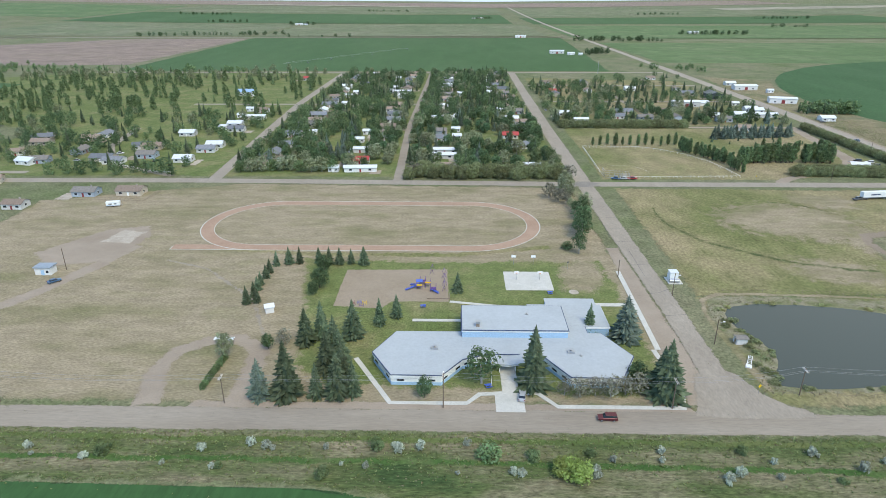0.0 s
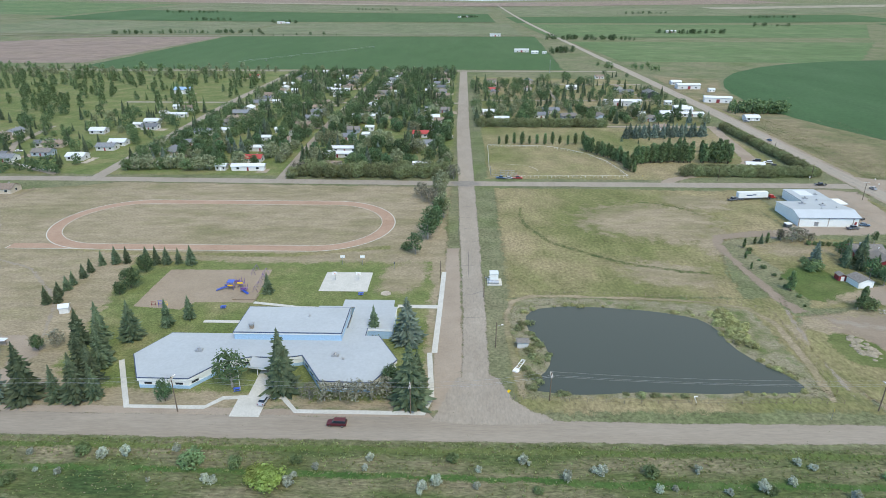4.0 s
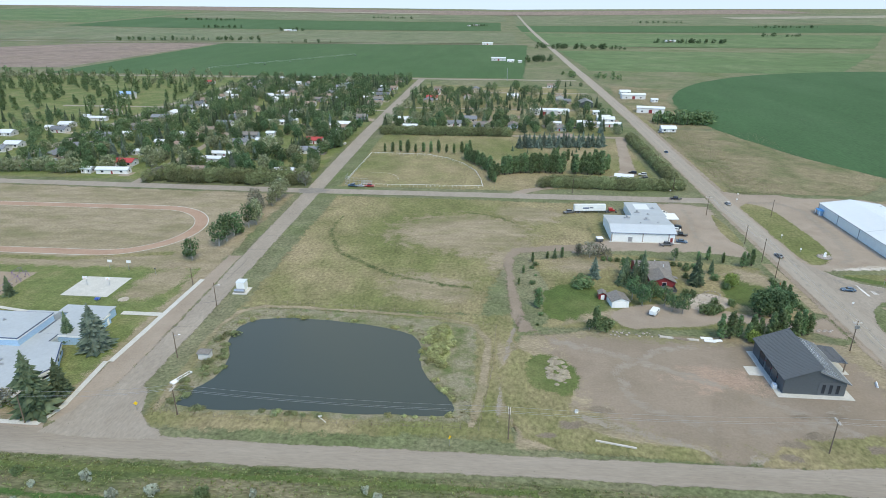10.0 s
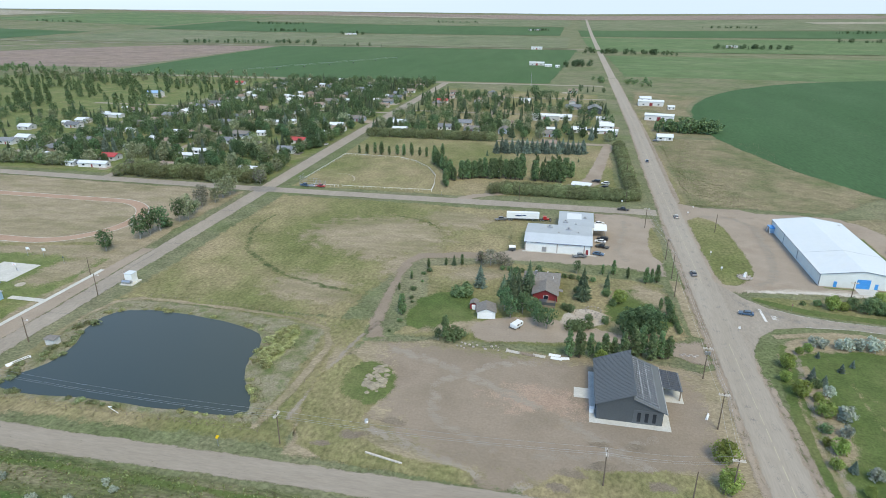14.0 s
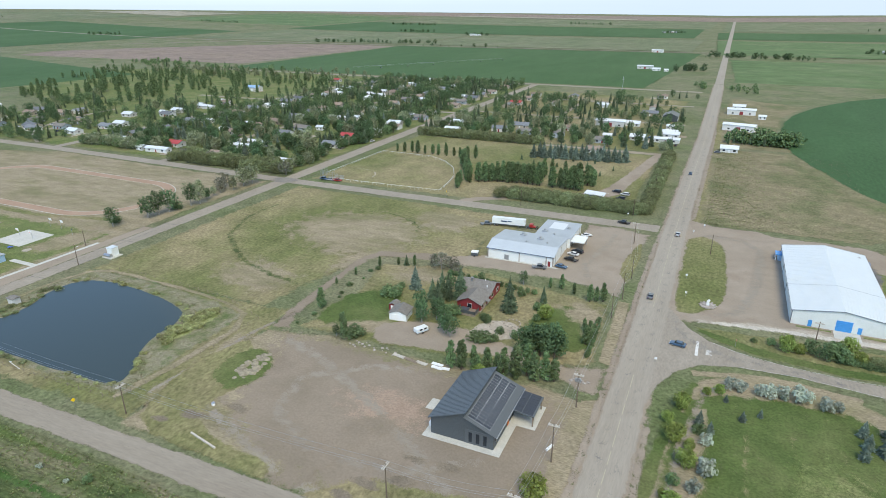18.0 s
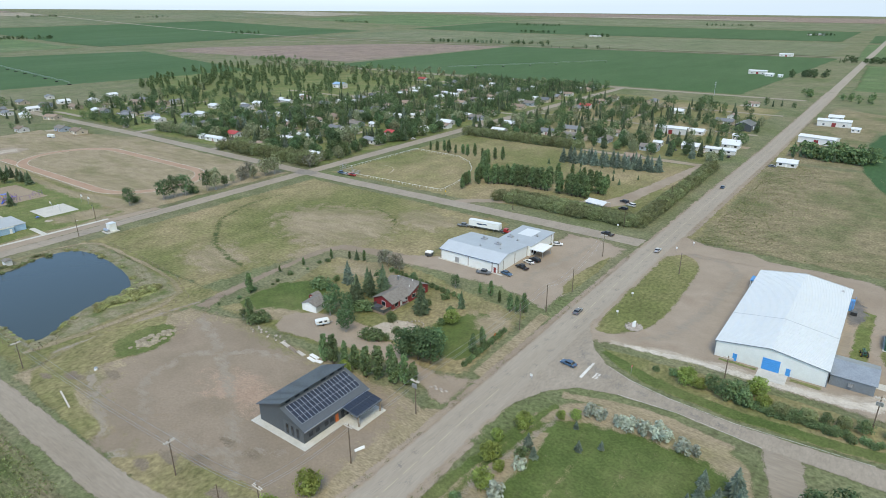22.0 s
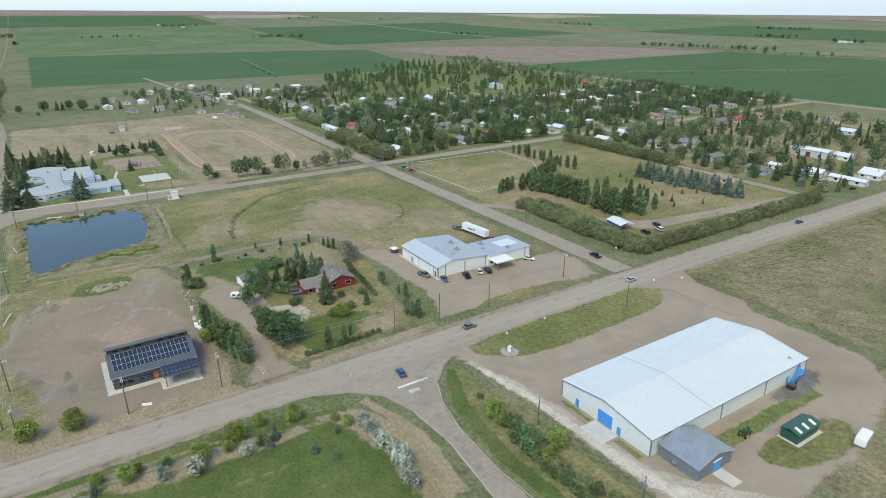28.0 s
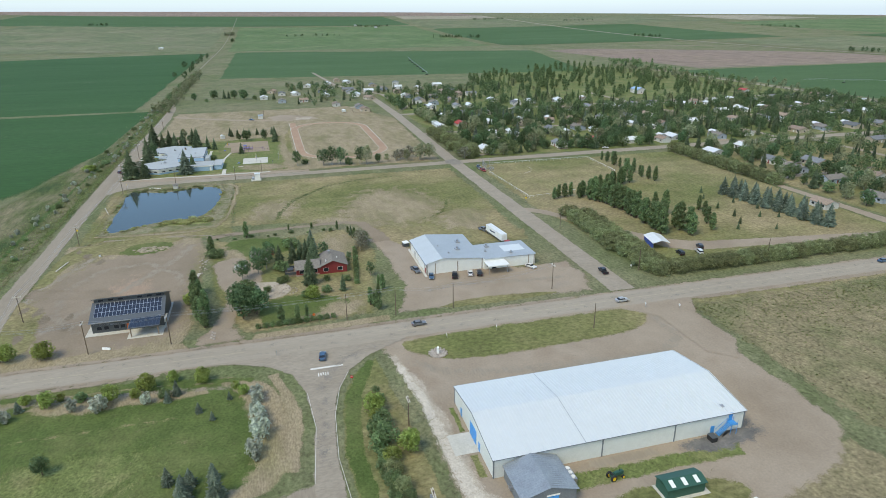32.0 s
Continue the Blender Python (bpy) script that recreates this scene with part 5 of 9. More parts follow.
for i in range(3):
    for j in range(18):
        s = 1.55 + i * 2.0
        m = pose(RX + s * math.cos(radians(slope)), 161.6 + j * 1.06, 7.14 - s * math.sin(radians(slope)), 0, slope, 0)
        if first:
            pan.matrix_local = m
            first = False
        else:
            p2 = share("solar_panel", pan, wk, m)
            share("panel_frame", frm, p2, Matrix())
for i in range(7):
    if i != 3:
        window(wk, RX + .02, 162.4 + i * 2.8, 7.3, 1.5, .6, "e", CHARROOF, "clerestory_window")
for x in (255.0, 256.8, 258.6):
    window(wk, x, 160.3, .7, .8, 2.6, "s", CHARCOAL)
wbox("light_cladding", wk, CHARROOF, 253.7, 260.5, 160.32, 160.4, .1, 3.9, "lighter charcoal cladding strip")
for y in (162.4, 164.4, 167.2, 169.0):
    window(wk, 260.62, y, 1.0, 1.3, 1.1, "e", CHARROOF)
door(wk, 260.62, 170.6, 1.0, 2.2, "e", ORANGE)
for y in (172.6, 174.4):
    door(wk, 260.62, y, 1.0, 2.2, "e", GLASSY)
for y in (166.2, 170.2, 174.6):
    part("overhead_door", boxm((244.9, 245.0, y - 1.6, y + 1.6, .05, 3.6)), GLASSY, wk, "dark overhead door")
for y in (164.2, 168.3, 172.4):
    part("red_lamp", boxm((244.82, 245.0, y - .12, y + .12, 2.5, 2.8)), REDPAINT, wk, "small red wall fitting")
bm = bmesh.new()
extrude_y(bm, [(260.7, 3.75), (266.6, 3.05), (266.6, 3.25), (260.7, 3.95)], 171.6, 180.4)
bmesh.ops.recalc_face_normals(bm, faces=bm.faces)
part("canopy", bm, CHARROOF, wk, "lean-to canopy with solar panels")
for i in range(8):
    for r in (262.2, 264.9):
        p2 = share("solar_panel", pan, wk, pose(r, 172.35 + i * 1.07, 3.9 - (r - 261.2) * .119, 0, 6.8, 0) @ Matrix.Diagonal((1.34, 1, 1, 1)))
for y in (172.2, 179.8):
    part("canopy_post", boxm((266.1, 266.4, y - .15, y + .15, 0, 3.1)), WOOD, wk)
wbox("slab", wk, CONCRETE, 243.4, 262.6, 158.6, 181.4, 0, .1, "pale concrete apron")
wbox("canopy_slab", wk, CONCRETE, 262.6, 267.2, 171, 181, 0, .09)
wbox("door_pad", wk, CONCRETE, 239.6, 243.4, 168.5, 173, 0, .1)
wbox("air_unit", wk, WHITEPAINT, 243.5, 244.5, 162.4, 163.6, .1, 1.2, "white air-conditioning unit")

# ---- arena ----
ar = thing("arena", 0, 0, "large cream metal ice arena with a white roof", "arena")
AX0, AX1, AY0, AY1, AE, AR = 325.6, 353.4, 256, 317.2, 4.7, 6.7
bm = bmesh.new()
extrude_y(bm, [(AX0, 0), (AX1, 0), (AX1, AE), ((AX0 + AX1) / 2, AR), (AX0, AE)], AY0, AY1)
bmesh.ops.recalc_face_normals(bm, faces=bm.faces)
part("wall", bm, CREAM_METAL, ar, "cream ribbed metal walls")
AM = (AX0 + AX1) / 2
bm = bmesh.new()
extrude_y(bm, [(AX0 - .3, AE - .02), (AM, AR + .03), (AX1 + .3, AE - .02), (AX1 + .3, AE + .1), (AM, AR + .15), (AX0 - .3, AE + .1)], AY0 - .3, AY1 + .3)
bmesh.ops.recalc_face_normals(bm, faces=bm.faces)
aroof = part("roof", bm, ROOF_WHITE, ar, "white ribbed metal roof")
bm = bmesh.new()
for i in range(78):
    y = AY0 + i * .8
    for x0, z0, x1, z1 in ((AX0 - .28, AE + .1, AM, AR + .15), (AM, AR + .15, AX1 + .28, AE + .1)):
        extrude_y(bm, [(x0, z0 + .002), (x1, z1 + .002), (x1, z1 + .09), (x0, z0 + .09)], y, y + .1)
part("roof_rib", bm, ROOF_WHITE, aroof)
bm = bmesh.new()
extrude_y(bm, [(AX0 - .28, AE + .13), (AM, AR + .18), (AX1 + .28, AE + .13), (AX1 + .28, AE + .2), (AM, AR + .25), (AX0 - .28, AE + .2)], 276.7, 276.82)
bmesh.ops.recalc_face_normals(bm, faces=bm.faces)
part("expansion_joint", bm, ROOF_SHOP, aroof, "thin grey roof joint")
bm = bmesh.new()
for y in (AY0 - .36, AY1 + .3):
    extrude_y(bm, [(AX0 - .35, AE - .06), (AM, AR - .0), (AX1 + .35, AE - .06), (AX1 + .35, AE + .14), (AM, AR + .2), (AX0 - .35, AE + .14)], y, y + .06)
for x in (AX0 - .36, AX1 + .3):
    box(bm, x, x + .06, AY0 - .3, AY1 + .3, AE - .04, AE + .12)
bmesh.ops.recalc_face_normals(bm, faces=bm.faces)
part("gutter", bm, SLATE_SIDE, ar, "thin grey eave trim")
for x, y in ((AX0, AY0), (AX1, AY0), (AX1, AY1), (AX0, AY1), (AX1, 281), (AX1, 299), (AX0, 281), (AX0, 299)):
    part("downpipe", boxm((x - .12, x + .12, y - .12, y + .12, 0, AE - .1)), SLATE_SIDE, ar)
big = part("overhead_door", boxm((337.9, 342.3, AY0 - .1, AY0 + .05, 0, 3.6)), BRIGHT_BLUE, ar, "bright blue overhead door")
part("door_rail", boxm(*[(338, 342.2, AY0 - .13, AY0 - .1, z, z + .06) for z in (.6, 1.2, 1.8, 2.4, 3.0)]), BRIGHT_BLUE, big)
for x in (331, 344.4):
    door(ar, x, AY0, 1.1, 2.2, "s", BRIGHT_BLUE)
door(ar, AX1, 309, 1.0, 2.1, "e", BRIGHT_BLUE)
stair = part("fire_stair", boxm((AX1, AX1 + 1.6, 312.6, 314.4, 2.6, 2.75)), BRIGHT_BLUE, ar, "blue steel outside stair")
for i in range(10):
    part("step", boxm((AX1 + .2, AX1 + 1.5, 312.3 - i * .28, 312.58 - i * .28, 2.45 - i * .24, 2.55 - i * .24)), BRIGHT_BLUE, stair)
bm = bmesh.new()
for x in (AX1 + .12, AX1 + 1.55):
    for y in (312.7, 314.3):
        rod(bm, (x, y, 0), (x, y, 3.7), .05)
    rod(bm, (x, 312.6, 3.6), (x, 309.7, 1.1), .04)
part("stair_rail", bm, BRIGHT_BLUE, stair)
door(ar, AX1, 313.5, 1.0, 2.1, "e", BRIGHT_BLUE, z=2.75)
porch = part("porch", boxm((323.4, AX0, 311.5, 316, 2.4, 2.7)), BRIGHT_BLUE, ar, "blue porch roof on the arena side")
part("porch_post", boxm((323.5, 323.7, 311.7, 311.9, 0, 2.4), (323.5, 323.7, 315.6, 315.8, 0, 2.4)), WHITEPAINT, porch)
wbox("porch_wall", ar, BLUE_TRIM, 324.4, 325.95, 312, 315.6, 0, 2.35)
vent(ar, 351, 312.8, 5.05, .5)

an = thing("arena_annex", 0, 0, "grey metal annex with a gabled roof beside the arena", "annex")
bm = extrude_x(bmesh.new(), [(258.2, 0), (269.6, 0), (269.6, 3.2), (263.9, 4.9), (258.2, 3.2)], 353.8, 363.8)
part("wall", bm, SLATE_SIDE, an, "slate grey metal walls")
bm = extrude_x(bmesh.new(), [(257.8, 3.12), (263.9, 4.94), (270, 3.12), (270, 3.24), (263.9, 5.06), (257.8, 3.24)], 353.7, 364.2)
r_ = part("roof", bm, ROOF_GALV, an, "galvanised ribbed roof")
bm = bmesh.new()
for i in range(17):
    x = 353.9 + i * .6
    extrude_x(bm, [(257.8, 3.245), (263.9, 5.065), (270, 3.245), (270, 3.29), (263.9, 5.11), (257.8, 3.29)], x, x + .05)
part("roof_rib", bm, ROOF_GALV, r_)
door(an, 363.8, 264.6, 2.4, 2.5, "e", BRIGHT_BLUE)
wbox("door_header", an, WHITEPAINT, 363.8, 363.9, 263.2, 266, 2.6, 2.9)
wbox("ramp", an, CONCRETE, 364, 369, 263, 266.2, 0, .08, "concrete ramp")
wbox("wall_unit", an, GREYSTEEL, 358, 359, 257.5, 258.2, 1.2, 2)
wbox("compressor", an, GREYSTEEL, 356, 360, 270.4, 271.8, 0, 1.8, "grey compressor bank")
for i in range(3):
    part("fan", rodm((356.7 + i * 1.3, 271.1, 1.8), (356.7 + i * 1.3, 271.1, 2.0), .5, None, 10), WHITEPAINT, an)

gs = thing("green_shed", 0, 0, "dark green metal shed with pale roof lights", "shed")
wbox("wall", gs, GREENPAINT, 364.6, 368.6, 287, 295.6, 0, 2.4)
bm = bmesh.new()
extrude_y(bm, [(364.3, 2.35), (366.6, 3.1), (368.9, 2.35), (368.9, 2.47), (366.6, 3.22), (364.3, 2.47)], 286.7, 295.9)
bmesh.ops.recalc_face_normals(bm, faces=bm.faces)
groof = part("roof", bm, GREENPAINT, gs, "dark green ribbed roof")
for y in (288.4, 291.2, 294):
    bm = bmesh.new()
    extrude_y(bm, [(366.9, 3.14), (368.5, 2.62), (368.5, 2.66), (366.9, 3.18)], y - .45, y + .45)
    bmesh.ops.recalc_face_normals(bm, faces=bm.faces)
    part("roof_light", bm, WHITE_METAL, groof)
wbox("slab", gs, CONCRETE, 364.2, 369.4, 286.4, 296.6, 0, .08)

# ---- shop ----
sp = thing("shop", 0, 0, "white metal commercial building with grey roofs", "shop")
bm = extrude_x(bmesh.new(), [(269, 0), (291, 0), (291, 4.3), (275, 5.8), (269, 4.1)], 218.6, 245.4)
part("wall", bm, WHITE_METAL, sp, "white metal walls")
wbox("wall_north", sp, WHITE_METAL, 231.6, 246.6, 291.02, 311.6, 0, 4.1)
bm = extrude_x(bmesh.new(), [(268.6, 4.08), (275, 5.9), (275, 6.02), (268.6, 4.2)], 218.2, 245.8)
part("roof_south", bm, ROOF_LIGHT, sp, "south roof slope in a paler grey")
bm = extrude_x(bmesh.new(), [(275.02, 5.9), (291.3, 4.38), (291.3, 4.5), (275.02, 6.02)], 218.2, 245.8)
part("roof_north", bm, ROOF_SHOP, sp, "grey roof slope")
wbox("roof_flat", sp, ROOF_SHOP, 231.3, 246.9, 291.32, 311.9, 4.1, 4.3, "flat grey roof")
wbox("roof_patch", sp, ROOF_WHITE, 235, 241.5, 301, 309.5, 4.3, 4.34, "white roof patch")
bm = boxm(*[(x - .2, x + .2, 268.94, 269.06, 0, 4.0) for x in (218.8, 231.8, 242.6, 245.2)], *[(245.34, 245.46, y - .2, y + .2, 0, 4.2) for y in (269.2, 272.4, 281, 290.6)], *[(246.54, 246.68, y - .2, y + .2, 0, 4.05) for y in (309, 311.3)])
part("pilaster", bm, STONE, sp, "stone-coloured pilasters")
wbox("eave_trim", sp, BLUE_BAND, 218.2, 245.8, 268.5, 268.62, 4.02, 4.16)
door(sp, 226.6, 269, 1.8, 2.2, "s", GREYSTEEL)
door(sp, 243.8, 269, 1.0, 2.2, "s", REDPAINT)
can = wbox("canopy", sp, WHITE_METAL, 246.7, 252.4, 290.8, 299, 3.1, 3.5, "white flat entrance canopy")
for y in (291.4, 298.4):
    part("canopy_post", rodm((251.9, y, 0), (251.9, y, 3.1), .1, None, 8), GREYSTEEL, can)
door(sp, 246.62, 295, 1.8, 2.2, "e", GLASSY)
window(sp, 246.6, 292.8, 1, 1.6, 1.3, "e")
for x, y, z, s in ((228, 286, 4.9, 1.2), (236, 283.5, 5.1, 1.2), (232, 277, 5.75, .5), (240, 279, 5.55, .5), (234.5, 296, 4.3, 1.1), (239, 294, 4.3, .6), (243, 303, 4.3, .8)):
    vent(sp, x, y, z, s)
wbox("plinth", sp, CONCRETE, 217.8, 247.6, 268, 268.9, 0, .12)

# ---- red farmhouse ----
fh = thing("farmhouse", 0, 0, "red farmhouse with grey shingle roofs", "house")


def roofed(parent, x0, x1, y0, y1, h, rise, along, wallmat, roofmat, over=.5):
    w, d = (x1 - x0, y1 - y0) if along == "x" else (y1 - y0, x1 - x0)
    m = pose((x0 + x1) / 2, (y0 + y1) / 2, 0, 0, 0, 0 if along == "x" else 90)
    a = part("wall", gable_body(w, d, h, rise), wallmat, parent)
    a.matrix_local = m
    b = part("roof", gable_roof(w, d, h, rise, over), roofmat, parent)
    b.matrix_local = m
    return a, b


roofed(fh, 221.6, 233.6, 231, 241.2, 2.9, 2.1, "x", REDPAINT, SHINGLE)
roofed(fh, 225.2, 233.4, 222.6, 231, 2.8, 1.8, "y", REDPAINT, SHINGLE)
wbox("stone_base", fh, STONE, 225.1, 233.5, 222.5, 230.9, 0, .5, "stone wall base")
for y in (224.6, 229.4):
    window(fh, 233.4, y, 1.0, 1.6, 1.3, "e")
door(fh, 233.4, 227, 1.0, 2.1, "e", WHITEPAINT)
for y in (233.4, 238.6):
    window(fh, 233.6, y, 1.0, 1.8, 1.3, "e")
window(fh, 229.6, 222.6, .9, 1.5, 1.6, "s")
bm = extrude_y(bmesh.new(), [(233.45, 2.9), (235.2, 2.5), (235.2, 2.62), (233.45, 3.02)], 226, 228)
part("porch_roof", bm, SHINGLE, fh)
wbox("deck", fh, WOOD, 226.4, 233, 218.6, 222.5, 0, .8, "dark wooden deck")
part("deck_rail", boxm((226.4, 233, 218.6, 218.7, .8, 1.8), (232.9, 233, 218.6, 222.5, .8, 1.8), (226.4, 226.5, 218.6, 222.5, .8, 1.8)), CHARCOAL, fh, "dark deck railing")
wbox("hot_tub", fh, CHARCOAL, 227.4, 230, 219.4, 221.6, .8, 1.6, "dark covered hot tub")
part("chimney", boxm((225, 225.8, 235, 235.8, 4.2, 6)), GREYSTEEL, fh)
for x, y in ((229.4, 238), (231.6, 233.6)):
    part("roof_vent", rodm((x, y, 3.6), (x, y, 4.8), .16, None, 8), WHITEPAINT, fh)

ga = thing("garage", 211, 209.4, "pale grey garage with a white overhead door", "garage", rz=8)
part("wall", extrude_y(bmesh.new(), [(-2.9, 0), (2.9, 0), (2.9, 2.4), (0, 3.5), (-2.9, 2.4)][::-1], -3, 3), WHITE_METAL, ga)
bm = extrude_y(bmesh.new(), [(-3.3, 2.28), (0, 3.54), (3.3, 2.28), (3.3, 2.4), (0, 3.68), (-3.3, 2.4)], -3.3, 3.3)
bmesh.ops.recalc_face_normals(bm, faces=bm.faces)
part("roof", bm, SHINGLE, ga, "grey shingle roof")
part("overhead_door", boxm((-1.9, 1.9, -3.08, -2.95, 0, 2.1)), WHITEPAINT, ga, "white overhead door")
rs = thing("garden_shed", 206.4, 213.6, "small red garden shed with a grey roof", "shed")
part("wall", boxm((-1.3, 1.3, -1.5, 1.5, 0, 2)), REDPAINT, rs)
part("roof", extrude_y(bmesh.new(), [(-1.5, 1.95), (0, 2.7), (1.5, 1.95), (1.5, 2.05), (0, 2.82), (-1.5, 2.05)][::-1], -1.7, 1.7), SHINGLE, rs)
part("door", boxm((-.6, .6, -1.58, -1.48, 0, 1.8)), WHITEPAINT, rs)

# ---- small buildings round the pond and the field ----
hut = thing("street_hut", 80, 208.4, "small white metal hut with a tank beside the street", "hut")
part("wall", boxm((-1.5, 1.5, -1.3, 1.7, .3, 3.6)), WHITE_METAL, hut)
part("roof", boxm((-1.6, 1.6, -1.4, 1.8, 3.6, 3.75)), ROOF_WHITE, hut)
part("tank", rodm((-1.9, -2.2, .9), (1.7, -2.2, .9), .7, None, 12), GREYSTEEL, hut, "dull steel tank")
part("slab", boxm((-2.4, 2.8, -3.4, 2.2, 0, .3)), CONCRETE, hut)
part("door", boxm((-.5, .5, 1.68, 1.76, .3, 2.4)), GREYSTEEL, hut)
ps = thing("pump_shed", 86.4, 164.4, "weathered grey pump shed on the pond bank", "shed")
part("wall", boxm((-1.6, 1.6, -1.2, 1.2, 0, 2)), WALLW, ps)
part("roof", extrude_x(bmesh.new(), [(-1.5, 1.95), (0, 2.3), (1.5, 1.95), (1.5, 2.08), (0, 2.45), (-1.5, 2.08)][::-1], -1.9, 1.9), SHINGLE, ps)
part("door", boxm((-1.68, -1.58, -.4, .4, 0, 1.7)), WOOD, ps)
kb = thing("field_kiosk", -62.2, 182, "small white kiosk on the playing field", "kiosk", rz=20)
part("wall", boxm((-1.4, 1.4, -1.4, 1.4, 0, 2.2)), WALLW, kb)
part("roof", gable_roof(2.8, 2.8, 2.2, .7, .3), ROOFPALE, kb)
wl = thing("pump_station", -156, 211, "small white pump station with a flat roof", "shed")
part("wall", boxm((-3, 3, -2, 2, 0, 3)), WALLW, wl)
part("roof", boxm((-3.4, 3.4, -2.4, 2.4, 3, 3.3)), ROOF_GALV, wl)
part("door", boxm((-.6, .6, -2.08, -1.98, 0, 2.1)), BLUE_TRIM, wl)
window(wl, 1.8, -2, 1, 1, 1, "s")
gz = thing("entrance_shelter", -70, 161, "low white sheet-roofed shelter by the loop drive", "shelter")
part("roof", boxm((-3, 3, -.9, .9, 1.9, 2.05)), ROOFPALE, gz)
for x in (-2.7, 2.7):
    part("post", rodm((x, 0, 0), (x, 0, 1.9), .08), WOOD, gz)


# ---- trees ----
def mesh_from(name, verts, faces, material):
    me = bpy.data.meshes.new(name)
    me.from_pydata(verts, [], faces)
    me.materials.append(material)
    return me


def spruce_crown(rng, h, R, levels=28, per=16, base=.05):
    """Whorls of narrow drooping sprays round a ragged inner cone."""
    V, F = [], []
    for k in range(levels):
        f = (k + rng.random() * .8) / levels
        z = h * (base + (1 - base) * f)
        r = R * (1 - f) ** .8 * rng.uniform(.78, 1.14) + .12
        n = max(4, int(per * (1 - .6 * f)))
        a0 = rng.random() * 6.28
        for i in range(n):
            a = a0 + 6.2832 * i / n + rng.uniform(-.25, .25)
            l = r * rng.uniform(.62, 1.15)
            c, s = math.cos(a), math.sin(a)
            dz = -.26 * l * rng.uniform(.4, 1.5)
            w = .13 * l + .12
            zb = z + rng.uniform(-.25, .25)
            q = rng.uniform(.5, .72) * l
            b = len(V)
            V += [(.3 * l * c, .3 * l * s, zb + .06 * l), (q * c - w * s, q * s + w * c, zb + dz * .7 - .08 * l), (l * c, l * s, zb + dz + .06 * l), (q * c + w * s, q * s - w * c, zb + dz * .7 - .08 * l), (q * c, q * s, zb + dz * .3 + .06 * l)]
            F += [(b, b + 1, b + 4), (b + 1, b + 2, b + 4), (b + 2, b + 3, b + 4), (b + 3, b, b + 4)]
    b, m = len(V), 9
    for f, q in ((base, .55), (.3, .48), (.6, .3)):
        V += [(R * q * rng.uniform(.7, 1.2) * math.cos(6.2832 * i / m), R * q * rng.uniform(.7, 1.2) * math.sin(6.2832 * i / m), h * f + rng.uniform(-.3, .3)) for i in range(m)]
    V.append((0, 0, h * 1.03))
    for i in range(m):
        j = (i + 1) % m
        F += [(b + i, b + j, b + m + j, b + m + i), (b + m + i, b + m + j, b + 2 * m + j, b + 2 * m + i), (b + 2 * m + i, b + 2 * m + j, b + 3 * m)]
    return V, F


def leaf_crown(rng, h, rx, z0, clusters=16, per=62, size=.5, pointed=0.0):
    """Leaf sprays over the outside of many rounded boughs: an uneven crown with gaps and shaded hollows."""
    V, F = [], []
    balls = []
    for k in range(clusters):
        f = (k + rng.random()) / clusters
        z = z0 + (h - z0) * (.10 + .80 * f)
        prof = math.sin(math.pi * (.16 + .74 * f)) ** .7 * (1 - pointed * f)
        a, q = k * 2.4 + rng.random(), (.25 + .5 * math.sqrt(rng.random()))
        cr = rx * (.36 + .22 * rng.random()) * (.5 + .5 * prof)
        balls.append((Vector((math.cos(a) * rx * q * prof, math.sin(a) * rx * q * prof, z)), cr))
    for c, cr in balls:
        others = [(o, r) for o, r in balls if o is not c and (o - c).length < r + cr]
        for i in range(per):
            for _ in range(4):
                u, v = rng.random() * 6.28, math.acos(rng.uniform(-.8, 1))
                d = Vector((math.sin(v) * math.cos(u), math.sin(v) * math.sin(u), math.cos(v)))
                p = c + d * cr * rng.uniform(.6, 1.2)
                if all((p - o).length > r * .6 for o, r in others):
                    break
            p.z = min(h * 1.03, max(z0 * .5, p.z))
            s = size * rng.uniform(.6, 1.35)
            n = (d + Vector((rng.uniform(-.7, .7), rng.uniform(-.7, .7), .5 + rng.uniform(-.4, .4)))).normalized()
            e = n.cross(Vector((rng.uniform(-1, 1), rng.uniform(-1, 1), rng.uniform(-1, 1)))).normalized()
            g = n.cross(e)
            b = len(V)
            V += [tuple(p - e * s - n * .15 * s), tuple(p + g * s * .7), tuple(p + e * s - n * .25 * s), tuple(p - g * s * .7)]
            F.append((b, b + 1, b + 2, b + 3))
    return V, F


def trunk_mesh(rng, h, r, limbs, spread, z0, material):
    bm = bmesh.new()
    rod(bm, (0, 0, 0), (.02 * h, 0, h * .45), r, r * .65, 7)
    rod(bm, (.02 * h, 0, h * .45), (0, .02 * h, h * .9), r * .65, r * .15, 6)
    for i in range(limbs):
        a = 6.28 * i / max(limbs, 1) + rng.uniform(-.3, .3)
        zb = rng.uniform(z0 * .8, h * .55)
        rod(bm, (.01 * h, 0, zb), (math.cos(a) * spread * .75, math.sin(a) * spread * .75, zb + h * .22), r * .4, r * .1, 5)
    me = bpy.data.meshes.new("trunk")
    bm.to_mesh(me)
    bm.free()
    me.materials.append(material)
    return me


SPECIES = {}


def species(key, name, label, variants, maker):
    SPECIES[key] = dict(name=name, label=label, protos=[None] * variants, maker=maker, count=0)


